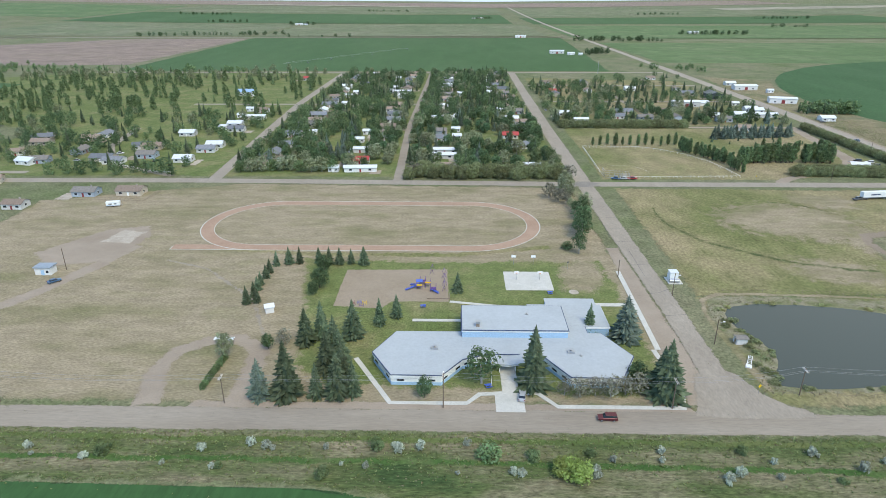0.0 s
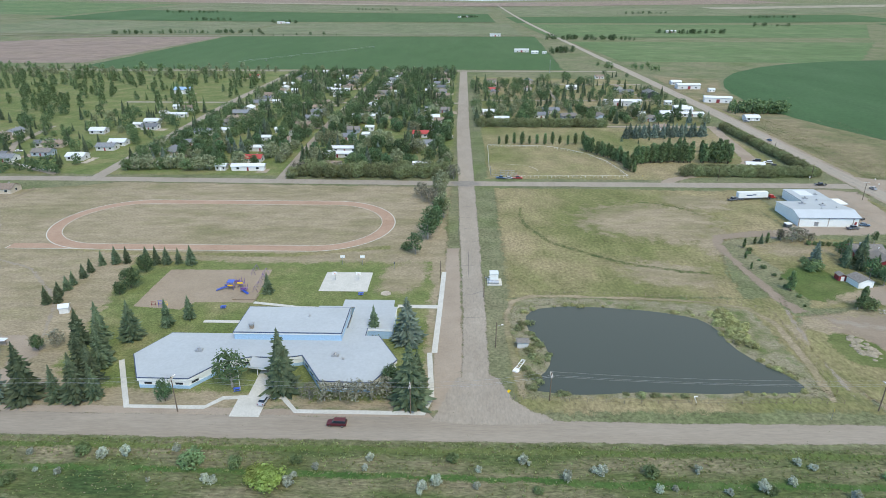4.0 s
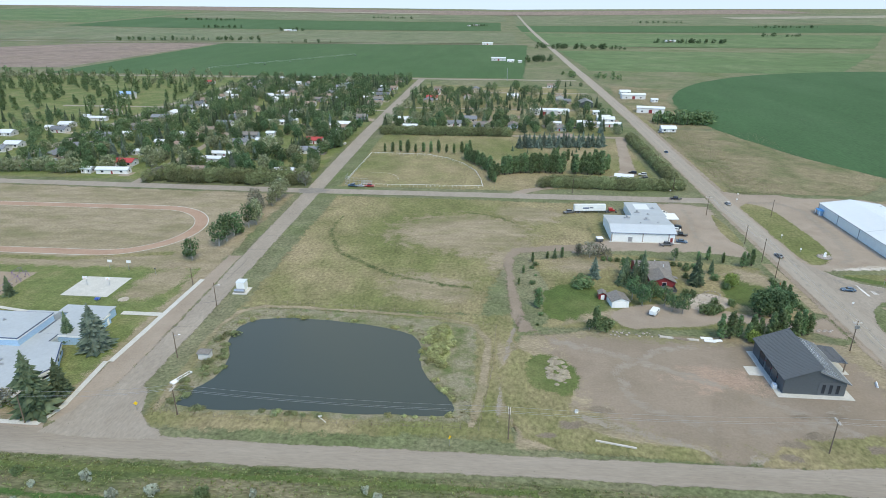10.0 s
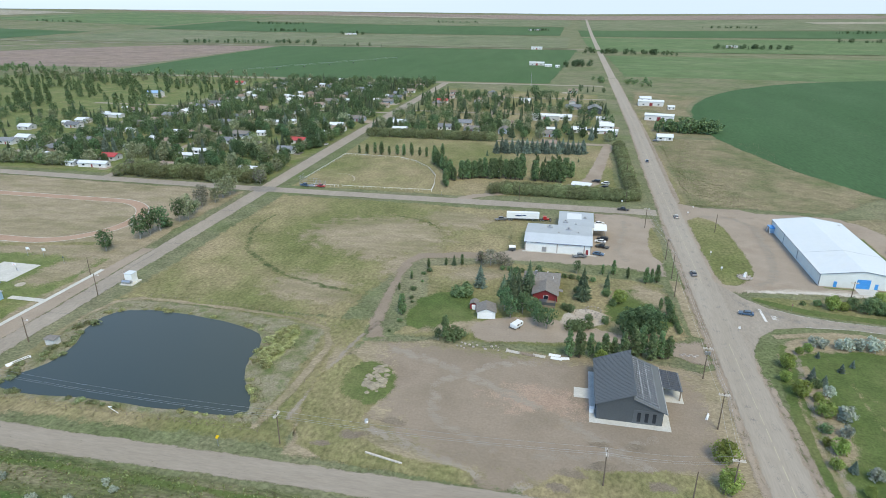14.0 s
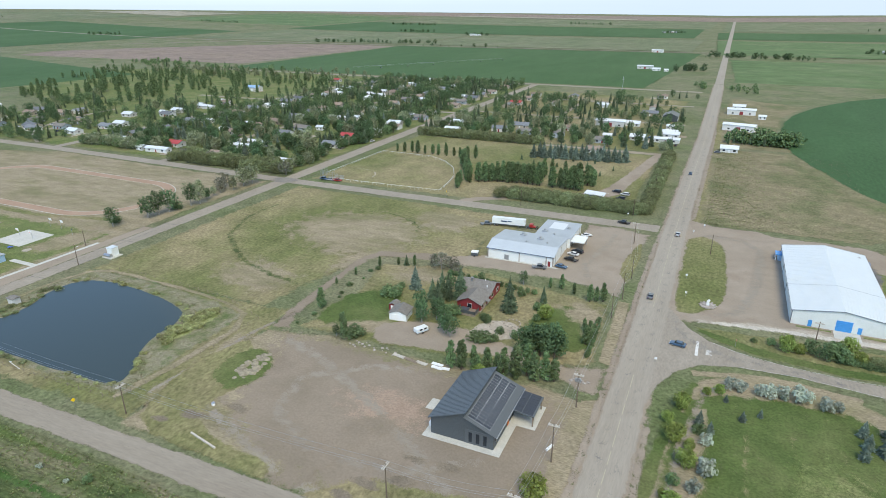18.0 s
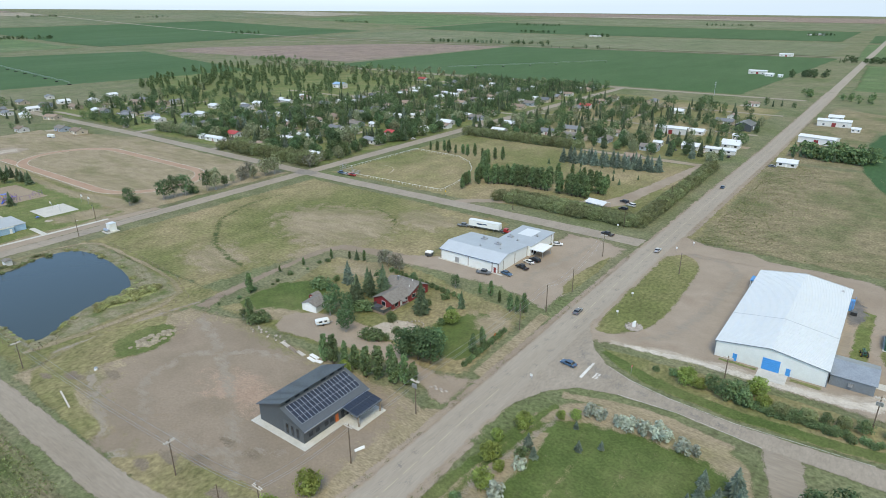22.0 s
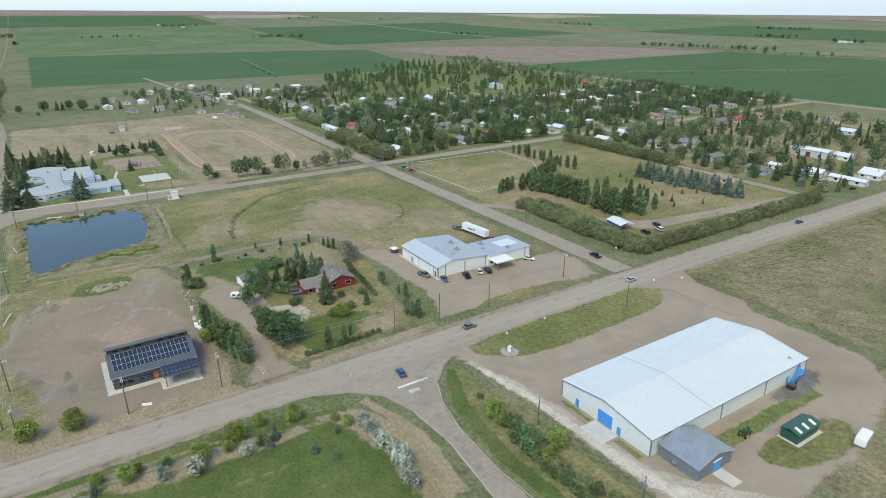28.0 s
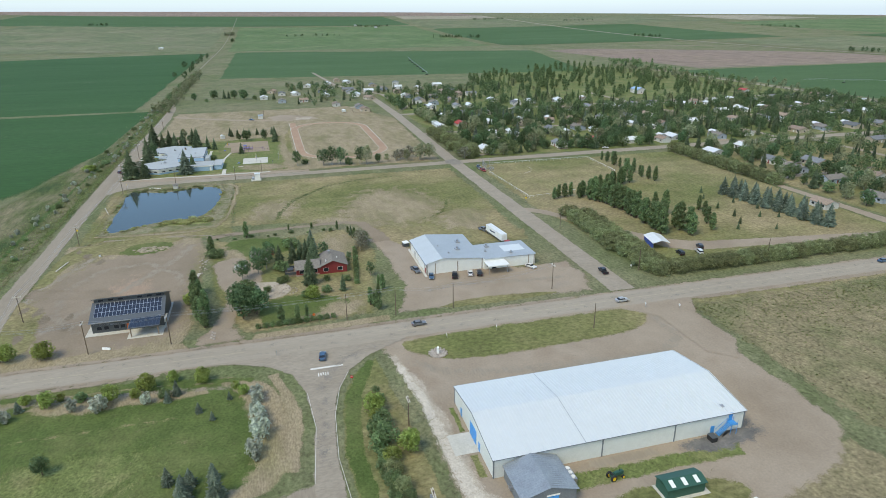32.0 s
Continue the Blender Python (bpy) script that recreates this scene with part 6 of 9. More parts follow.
def plant(key, x, y, h, wide=1.0, label="", group=""):
    """Plant one tree of a kind at its true height."""
    sp = SPECIES[key]
    i = sp["count"] % len(sp["protos"])
    sp["count"] += 1
    turn = (sp["count"] * 137.5) % 360
    wide *= .88 + .26 * ((sp["count"] * 7 % 13) / 12)
    if sp["protos"][i] is None:
        rng = random.Random(key + str(i))
        H, trunk, crown = sp["maker"](rng)
        e = new(sp["name"])
        a, b = new("trunk", trunk), new("crown", crown)
        a.parent = b.parent = e
        tagged(e, sp["label"], "tree" if "tree" in sp["name"] else "shrub")
        sp["protos"][i] = (e, H)
        e.matrix_basis = pose(x, y, 0, 0, 0, turn) @ Matrix.Diagonal((h / H * wide, h / H * wide, h / H, 1))
        out = e
    else:
        e, H = sp["protos"][i]
        keep = e.scale.copy()
        e.scale = (1, 1, 1)
        out = copy_thing(e, pose(x, y, 0, 0, 0, turn))
        e.scale = keep
        out.scale = (h / H * wide, h / H * wide, h / H)
    if label:
        out["label"] = label
    if group:
        out["group"] = group
    return out


def mk_spruce(material, R=3.7):
    def make(rng):
        h = 14
        V, F = spruce_crown(rng, h, R)
        return h, trunk_mesh(rng, h, .26, 0, 1, 1, BARK), mesh_from("crown", V, F, material)
    return make


def mk_leafy(material, h, rx, z0, clusters, per, size, pointed=0.0, bark=BARK, limbs=6):
    def make(rng):
        V, F = leaf_crown(rng, h, rx, z0, clusters, per, size, pointed)
        return h, trunk_mesh(rng, h * .9, .03 * h, limbs, rx, z0, bark), mesh_from("crown", V, F, material)
    return make


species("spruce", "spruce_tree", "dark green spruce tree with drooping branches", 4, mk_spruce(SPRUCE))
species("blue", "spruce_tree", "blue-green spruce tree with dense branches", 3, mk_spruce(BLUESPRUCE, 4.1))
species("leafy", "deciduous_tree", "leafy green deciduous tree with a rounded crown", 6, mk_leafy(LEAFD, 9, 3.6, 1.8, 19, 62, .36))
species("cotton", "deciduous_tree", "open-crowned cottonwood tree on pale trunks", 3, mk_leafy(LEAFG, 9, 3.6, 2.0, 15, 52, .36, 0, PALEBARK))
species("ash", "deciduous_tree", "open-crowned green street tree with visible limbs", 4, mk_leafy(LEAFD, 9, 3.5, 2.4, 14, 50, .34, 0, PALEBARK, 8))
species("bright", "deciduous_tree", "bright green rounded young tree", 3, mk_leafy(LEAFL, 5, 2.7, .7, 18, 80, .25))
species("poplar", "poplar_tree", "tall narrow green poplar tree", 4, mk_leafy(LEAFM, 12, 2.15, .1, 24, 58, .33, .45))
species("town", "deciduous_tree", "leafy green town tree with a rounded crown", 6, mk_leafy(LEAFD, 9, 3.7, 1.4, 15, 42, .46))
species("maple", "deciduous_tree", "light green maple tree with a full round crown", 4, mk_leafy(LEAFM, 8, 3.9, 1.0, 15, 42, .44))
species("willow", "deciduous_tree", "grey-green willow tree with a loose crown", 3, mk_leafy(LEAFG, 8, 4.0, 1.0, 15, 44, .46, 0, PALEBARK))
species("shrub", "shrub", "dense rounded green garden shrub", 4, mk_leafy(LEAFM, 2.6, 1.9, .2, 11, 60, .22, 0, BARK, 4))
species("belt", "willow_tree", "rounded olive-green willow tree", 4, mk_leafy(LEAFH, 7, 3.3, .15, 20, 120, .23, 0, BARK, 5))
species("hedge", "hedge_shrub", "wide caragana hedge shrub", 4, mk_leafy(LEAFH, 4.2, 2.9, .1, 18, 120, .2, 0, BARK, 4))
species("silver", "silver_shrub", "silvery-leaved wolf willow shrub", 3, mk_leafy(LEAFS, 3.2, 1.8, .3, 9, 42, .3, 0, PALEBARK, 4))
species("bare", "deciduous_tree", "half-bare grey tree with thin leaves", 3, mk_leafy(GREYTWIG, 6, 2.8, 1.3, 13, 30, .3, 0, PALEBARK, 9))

# school grounds
for x, y, h, k in ((-51.4, 134.6, 12, "blue"), (-44.3, 135.4, 17, "spruce"), (-36.5, 135.4, 10.5, "spruce"), (-31, 135.6, 14, "spruce"), (-27, 136.4, 11, "spruce"), (-45.3, 162, 12.3, "spruce"), (-41.2, 165.5, 12.8, "spruce"), (-31.5, 165.7, 13.2, "spruce"), (-35.5, 156, 13.2, "spruce"), (-36, 147, 13, "spruce"), (-31, 143, 12.5, "spruce"), (-33, 151, 11.5, "spruce"), (-19.3, 178.8, 8.4, "spruce"), (-24.3, 173.8, 9.6, "spruce"), (21, 141, 18.6, "spruce"), (41.7, 169.6, 10.5, "spruce"), (52, 166.5, 14.8, "blue"), (55.2, 136.4, 17.6, "spruce"), (56.5, 144, 11, "spruce"), (.7, 197.6, 7.8, "spruce")):
    plant(k, x, y, h, 1.55 if k == "blue" and x > 0 else 1.3 if x > 50 else 1.1)
plant("ash", 7.2, 142, 11, 1.0, "broad dark pine tree with spreading branches")
plant("bare", -52, 161, 5.4, 1)
plant("leafy", -56, 158.5, 5, .9)
for x, y, h in ((-71.6, 187.3, 7), (-68.6, 188.6, 6), (-70.8, 193, 5.8), (-71, 198, 5.6), (-71.1, 202, 5.6), (-70.8, 208, 5.6), (-70.9, 213, 5.8), (-70, 219.4, 6.4), (-65.4, 221, 7.4), (-61.4, 221.7, 7.1), (-53.8, 222, 7), (-49.5, 221, 7.6), (-45.5, 221, 7.3), (-41, 221.6, 6.6), (-36, 221, 8)):
    plant("spruce", x, y, h, 1.15, "young spruce in a row on the playing field", "row of young spruces")
for x, y, h in ((-50, 213.5, 7), (-49.1, 200, 7.6), (-50.4, 194.6, 4.8)):
    plant("leafy", x, y, h, 1.1)
for x, y, h in ((29, 137, 5), (33, 136.5, 5.6), (37, 137, 5.4), (41, 136.6, 5.8), (45, 137.4, 5.4), (49, 138.5, 6)):
    plant("bare", x, y, h)
plant("leafy", 49.5, 143, 6.5, .9)
plant("shrub", 14, 180, 2.6, 1.3)
for i in range(9):
    plant("shrub", -68 + .12 * i, 138 + 1.8 * i, 2.0, .7, "clipped shrub in a short hedge", "short hedge by the loop drive")
plant("cotton", -67, 153.5, 8.5, .8)
plant("leafy", -8, 135.4, 6.4, .85, "dense rounded dark green tree")
# row beside the street
for x, y, h, w, k in ((50, 233, 9.5, 1.0, "ash"), (54, 249, 10.5, 1.0, "ash"), (55, 254.6, 12, .9, "ash"), (56, 260, 11.4, .9, "ash"), (58, 272, 11.4, .8, "ash"), (60, 276, 12.5, .8, "cotton"), (57, 284, 6, .8, "leafy"), (56, 290, 5.5, .8, "cotton"), (55, 296, 6.5, .9, "bare"), (52, 300, 7, 1, "bare"), (58, 303, 8, .9, "cotton"), (57, 312, 10.5, 1.0, "cotton"), (58, 318, 11, 1.0, "cotton"), (48, 307, 8, 1.1, "bare"), (46, 238, 3, 1, "shrub"), (56, 265, 4, 1, "shrub")):
    plant(k, x, y, h, w, "", "tree row beside the street")
for i in range(34):
    plant("bare" if i % 8 == 1 else "belt", -27 + i * 2.75, 341 + (i * 7 % 11), 6.2 + (i * 3 % 5) * .5, 1.3, "", "shelter belt of old trees")
for i in range(10):
    plant("willow" if i % 3 else "maple", -128 + i * 6, 354 + (i * 7 % 6), 7 + (i % 3), 1.1)

# park beside the ball field
for i in range(15):
    plant("hedge", 84 + i * 6.6, 486.5, 6.2, 1.25, "", "north hedge of the park")
for i in range(18):
    plant("blue", 185 + i * 3.4, 446 + (i % 2) * 2.5 + i * .4, 9.6 + (i * 3 % 4) * .4, 1.12, "", "spruce row in the park")
for i in range(6):
    plant("blue", 190 + i * 9.2, 452 + i * .9, 9.2, 1.1, "", "spruce row in the park")
rng = random.Random(77)
for x0, y0, x1, y1, h0, h1, n in ((167.6, 357, 166.4, 366, 7.5, 9, 4), (170, 369, 163, 383, 9.5, 10, 6), (163, 384, 149, 411, 9, 10.5, 10), (173, 374, 184, 377, 11, 12.5, 6), (176, 380, 190, 384, 11, 12, 5), (187, 379, 209, 380, 12, 13.5, 9), (214, 380, 230, 379, 12.5, 14, 7), (224, 390, 236, 389, 13.5, 12.5, 4), (203, 392, 206, 396, 11, 12, 2), (206, 416, 233, 402, 8, 9, 4)):
    for i in range(n):
        f = i / (n - 1)
        plant("poplar", x0 + (x1 - x0) * f + rng.uniform(-1, 1), y0 + (y1 - y0) * f + rng.uniform(-1.2, 1.2), (h0 + (h1 - h0) * f) * rng.uniform(.86, 1.1), rng.uniform(1.0, 1.25), "", "poplars in the park")
for i in range(12):
    plant("poplar", 94 + i * 5.2, 425 + (i * 7 % 3), 6.5 + (i * 5 % 4), 1.1, "", "young poplar row behind the ball field")
for i, (x, y) in enumerate(((190, 430), (206, 426), (219, 425), (223, 436), (235, 414), (229, 420), (226, 444), (200, 440), (180, 436), (240, 430), (212, 444))):
    plant("spruce", x, y, 3 + i % 3 * .5, 1, "small young spruce on the park lawn", "young park trees")
for i in range(13):
    plant("hedge", 197 + i * 5.7, 351 - i * .1 + (i > 8) * .6, 5.0, 1.4, "", "hedge along the cross road")
for i in range(12):
    plant("hedge", 202 + i * 5.4, 357 - i * .25, 4.8, 1.4, "", "hedge along the cross road")
for i in range(22):
    plant("hedge", 268.6 - i * .06, 352 + i * 6.2, 4.7, 1.4, "", "hedge along the highway")

# farmyard
for k, spots in (
        ("poplar", ((184, 204, 8.2), (201, 191, 9), (180, 232, 3.5), (184, 243, 4.5), (190, 247, 3.6), (196, 249, 5), (203, 253, 5), (178, 222, 3), (238, 188, 9.5), (241, 188.4, 10.3), (244, 190, 8), (248, 190, 8.4), (253, 189, 10.3), (256, 190.4, 10.9), (258.4, 193, 10.5), (261, 191, 9.4), (263.6, 192.4, 9.9), (266, 193, 8), (250.6, 190.6, 7), (246, 188, 6.4), (253.4, 251, 6.4), (258.4, 248.6, 5), (264.6, 245, 7), (266.6, 246, 6), (268.7, 247, 7.6), (267.3, 224, 5), (269.6, 221, 6), (249.4, 250.4, 4.4), (269.4, 216, 7))),
        ("blue", ((206, 230, 9),)),
        ("spruce", ((220, 227, 10), (223.4, 229.6, 12), (217, 228.6, 10), (221, 217, 9), (218.4, 222, 9.5), (215, 225, 8), (241.9, 226.9, 12.4), (250.5, 237.6, 6.5), (193, 248, 4.5))),
        ("ash", ((219, 208.5, 8), (216.5, 213, 9), (231, 203.5, 7.5), (228, 205, 6.5), (226.6, 209, 7), (222.6, 212, 8),  (239.9, 248.9, 5.6), (199, 190, 4), (226, 243, 5), (218, 234, 7))),
        ("leafy", ((255, 203, 9), (259, 204, 9.4), (263, 204.4, 9.4), (261, 208.6, 8.4), (257, 207.4, 8))),
        ("bright", ((254, 227, 4.6),  (247, 186.6, 4))),
        ("bare", ((207, 250, 7), (203, 252, 5), (211, 251, 5.5), (214, 249, 4.5))),
        ("shrub", ((239, 205, 3), (241.6, 205.6, 2.6), (244, 207, 2.2), (225, 217.6, 3), (238, 217, 2.4), (236, 218.6, 2), (201, 229, 2), (201, 222, 3.4), (252, 224.6, 2.2), (204, 192.4, 3), (240, 233, 2), (242, 240, 2), (250, 232, 2.4), (249, 211, 2.4), (244, 212, 2)))):
    for x, y, h in spots:
        plant(k, x, y, h, 1.5 if k == "shrub" and h > 2.5 else .8 if k == "ash" else 1.0)
for i in range(12):
    plant("shrub", 271.4 - .1 * i, 209 + i * 2.1, 1.6, .9, "low clipped hedge shrub", "front hedge of the farmyard")
for i in range(14):
    plant("shrub", 212 + i * 2.6, 247 - .3 * i, 1.7, .9, "low hedge shrub behind the farmhouse", "rear hedge of the farmyard")
for i in range(9):
    plant("shrub", 183 + (i * 3 % 5) * .5, 192 + i * 6 + (i * 5 % 4), .7 + (i % 3) * .3, 1.3, "low scrubby shrub along the lane", "shrubs along the lane")
plant("bright", 272.9, 150.6, 5)
plant("bright", 271.6, 141, 5)

# south-east park lawn
for x, y, h, k in ((297.5, 181, 5.6, "bright"), (302.5, 189, 4.6, "blue"), (298, 195, 5.4, "bright"), (305, 187, 3.4, "blue"), (300.5, 173, 5.2, "bright"), (304.5, 171.5, 4, "silver"), (304.4, 182, 3, "silver"), (302.5, 186, 2.2, "shrub"), (301, 179, 3.4, "bright"), (306.5, 205.4, 3.2, "bright"), (308.2, 202, 2.4, "blue"), (312, 195, 3, "blue"), (316, 198.4, 2.6, "blue"), (299, 158.4, 5, "bright"), (296.5, 153, 3.2, "bright"), (299.6, 152.4, 3.2, "blue"), (303.4, 150.4, 3, "silver"), (302.6, 165, 3.2, "silver"), (298.6, 166, 2.2, "shrub"), (297, 161, 2.6, "bright"), (300, 145, 3.4, "bright"), (304, 139, 3, "silver"), (301, 131, 4, "bright"), (336.6, 191, 4.6, "blue"), (338, 195.5, 4.4, "blue"), (337.6, 200, 4.6, "blue"), (341.5, 194.5, 6, "blue"), (343.6, 201, 7.4, "blue"), (345.6, 195, 8.4, "blue"), (357, 201, 8, "leafy"), (362, 203.5, 8.6, "leafy"), (360, 196, 7.6, "leafy"), (326, 165, 4.6, "leafy"), (295.4, 187.4, 4, "bright"), (303.6, 203.4, 2.8, "bright")):
    plant(k, x, y, h * (.78 if k == "bright" else 1), 1.25 if k == "blue" else .95)
for x, y, h in ((309, 208.6, 3.4), (311.5, 208.6, 3), (316, 208.6, 3), (318.4, 209, 3.4), (321.5, 209.4, 3.6), (325.4, 209.4, 4.2), (331, 208.2, 3.6), (333.6, 208.6, 2.8)):
    plant("silver", x, y, h, .95)
for i in range(18):
    plant("shrub", 337 + i * 1.75 + rng.uniform(-.5, .5), 235 + rng.uniform(-.9, 1.2), rng.uniform(1.2, 2.0), 1.25, "low green thicket shrub in the road ditch", "thicket along the side road")
for x, y, h, k in ((323.4, 236.4, 5, "bright"), (327, 236, 3, "bright"), (330, 237, 4.6, "maple"), (333.4, 235, 5.4, "maple"), (335.6, 237, 5.2, "maple"), (338, 234.6, 4.6, "maple"), (339.6, 241.6, 5, "bright"), (342, 237, 3.4, "bright"), (346, 236.4, 3, "hedge"), (349, 236, 3.2, "maple"), (351.6, 237.6, 3, "hedge"), (355.4, 238, 3.4, "maple"), (359, 239.4, 3, "hedge"), (363, 239.6, 3.4, "maple"), (369, 240.6, 3.2, "hedge"), (374, 241, 3, "hedge"), (315, 238, 1.4, "shrub"), (319.6, 238.4, 2, "shrub"), (344, 234.6, 1.8, "shrub"), (353, 235.4, 1.8, "shrub")):
    plant(k, x, y, h)

# roadside ditch shrubs
rng = random.Random(4)
for x, y, h in ((-59, 114, 2.6), (-48, 116, 3.2), (-44, 115, 2.8), (-30, 115, 2), (-13, 114.5, 3), (-8, 115.4, 3.2), (3, 117, 2.2), (13, 107.5, 2.6), (31, 107, 3), (63, 108, 3), (60, 106.5, 2.6), (82, 115, 2.8), (91, 110, 3.2), (99, 112, 3), (120, 113, 2.4), (132, 108, 3.2), (139, 110, 2.6), (143, 116, 2.2), (-100, 114, 2.6), (-130, 112, 3), (-170, 115, 3), (-230, 112, 3), (-300, 114, 3.4), (-85, 111, 2.2), (-20, 109, 2), (47, 112, 2), (72, 112, 2), (110, 107, 2.4), (36, 112, 2), (150, 106, 3), (165, 109, 2.4), (-190, 109, 2.6)):
    plant("silver", x, y, h * .8, .9, "", "silver shrubs in the ditch")
for i in range(34):
    x = -250 + i * 14 + rng.uniform(-4, 4)
    plant("silver", x, rng.choice((106, 108, 111, 114, 116)) + rng.uniform(-1.5, 1.5), rng.uniform(.9, 1.9), 1.1, "low silvery ditch shrub", "silver shrubs in the ditch")
plant("bright", 27, 107, 3.6, 1.9, "broad bright green bush in the ditch")
plant("bright", 24, 108.5, 3, 1.6, "broad bright green bush in the ditch")
plant("shrub", 8, 113, 2.6, 1.5)
for i in range(26):
    x = -420 + i * 24 + rng.uniform(-8, 8)
    plant("shrub", x, rng.uniform(106, 118), rng.uniform(1.2, 2.4), 1.2, "low green ditch shrub", "ditch shrubs")


# grass tufts, weeds and reeds: too many to count
def tufts(name, spots, material, label, smin, smax, blades=4, seed=1):
    rg = random.Random(seed)
    V, F = [], []
    for x, y in spots:
        s = rg.uniform(smin, smax)
        for _ in range(blades):
            a = rg.random() * 6.28
            c, d = math.cos(a) * s * .5, math.sin(a) * s * .5
            lx, ly = rg.uniform(-.4, .4) * s, rg.uniform(-.4, .4) * s
            b = len(V)
            V += [(x - c, y - d, 0), (x + c, y + d, 0), (x + lx * 2, y + ly * 2, s * .6)]
            F.append((b, b + 1, b + 2))
    return tagged(new(name, mesh_from(name, V, F, material)), label, "grass", kind="stuff")


DRYTUFT = leaf("dry_stems", (.20, .19, .11), (.34, .315, .205))
GREENTUFT = leaf("green_weeds", (.15, .185, .075), (.27, .30, .14))
rng = random.Random(9)
tufts("ditch_weeds", [(rng.uniform(-260, 230), 121 - abs(rng.gauss(0, 7))) for _ in range(7000)], GREENTUFT, "green weeds in the roadside ditch", .2, .6)
tufts("ditch_dry_stems", [(rng.uniform(-260, 230), rng.uniform(103, 121)) for _ in range(5000)], DRYTUFT, "dry stems in the roadside ditch", .15, .4)


def bank_spots(n, lo, hi):
    out = []
    o = [Vector(p) for p in POND]
    for _ in range(n):
        i = rng.randrange(len(o))
        a, b = o[i], o[(i + 1) % len(o)]
        p = a.lerp(b, rng.random())
        d = (p - Vector((122, 166))).normalized()
        q = p + d * rng.uniform(lo, hi)
        out.append((q.x, q.y))
    return out


tufts("pond_dry_reeds", bank_spots(900, 1, 6), DRYTUFT, "dry reeds round the pond", .2, .5, seed=3)
species("reeds", "reed_clump", "pale yellow-green reed clump beside the pond", 3, mk_leafy(LEAFP, 1.5, 1.5, .02, 9, 40, .2, 0, BARK, 0))
species("sedge", "reed_clump", "green reed clump at the edge of the pond", 3, mk_leafy(LEAFH, 1.3, 1.5, .02, 9, 40, .2, 0, BARK, 0))
for i in range(26):
    plant("reeds", rng.gauss(153, 1.6), 166 + i * .85, rng.uniform(.8, 1.5), 1.5, "", "reeds of the pond")
for x, y in bank_spots(52, .2, 1.6):
    plant("reeds" if y > 180 or x > 140 else "sedge", x, y, rng.uniform(.3, .7), 2.0, "", "reeds of the pond")
for i in range(11):
    plant("sedge", rng.uniform(86, 91), 146 + i * 3.2, rng.uniform(.4, 1.0), 1.8, "", "reeds of the pond")
tufts("east_field_weeds", [(296 + abs(rng.gauss(0, 16)), rng.uniform(346, 520)) for _ in range(2600)], GREENTUFT, "weeds along the edge of the rough field", .25, .6, seed=5)
tufts("east_field_stems", [(rng.uniform(292, 370), rng.uniform(346, 515)) for _ in range(2600)], DRYTUFT, "dry stems in the rough field", .2, .5, seed=6)


# ---- town ----
HOUSES = []
KINDS = [  # wall, roof, width, depth, label
    (WALLW, SHINGLE_D, 12, 8, "white bungalow with a dark shingle roof"),
    (WALLT, SHINGLE_T, 13, 8.5, "tan bungalow with a brown shingle roof"),
    (WALLB, SHINGLE, 12, 8, "blue-grey bungalow with a grey shingle roof"),
    (WALLW, ROOFPALE, 11, 8, "white house with a pale metal roof"),
    (WALLW, SHINGLE_T, 10, 7.5, "small white house with a tan roof"),
    (WALLT, SHINGLE_D, 14, 9, "tan house with a dark grey roof"),
    (WALLW, ROOFRED, 11, 8, "white house with a red metal roof"),
    (WALLW, ROOFBLUE, 16, 10, "white building with a blue metal roof"),
    (WALLW, ROOFPALE, 19, 5, "long white mobile home with a pale roof"),
    (CHARCOAL, CHARROOF, 18, 12, "tall dark brown metal shed"),
    (WALLW, ROOFPALE, 24, 10, "long white metal building with a pale roof"),
    (WALLW, ROOFPALE, 6, 5, "small white garage with a pale roof"),
]
PROTO = [None] * len(KINDS)


def house(kind, x, y, rz):
    """A small-town house with its roof, windows, door and chimney."""
    HOUSES.append((x, y))
    if PROTO[kind]:
        return copy_thing(PROTO[kind], pose(x, y, 0, 0, 0, rz))
    wm, rm, w, d, label = KINDS[kind]
    tall = kind in (7, 9, 10)
    h = 4.6 if tall else 2.8
    rise = 1.0 if kind in (8, 10) else d * .2
    e = thing("house" if kind < 7 else "mobile_home" if kind == 8 else "garage" if kind == 11 else "building", x, y, label, "house" if kind < 7 else "building", "houses of the town", rz)
    part("wall", gable_body(w, d, h, rise), wm, e)
    part("roof", gable_roof(w, d, h, rise, .5, .16), rm, e)
    for s in (-1, 1):
        f = "s" if s < 0 else "n"
        for fx in (-.3, .3):
            window(e, w * fx, s * d / 2, 1.0, min(1.6, w * .16), 1.15, f)
    window(e, w / 2, 0, 1.0, 1.3, 1.1, "e")
    door(e, 0, -d / 2, 1.0 if not tall else 3, 2.05 if not tall else 3.2, "s", WHITEPAINT if kind % 2 else REDPAINT)
    if kind < 7:
        part("chimney", boxm((w * .2, w * .2 + .6, .4, 1.0, h + rise * .5, h + rise + .7)), STONE, e)
    PROTO[kind] = e
    return e


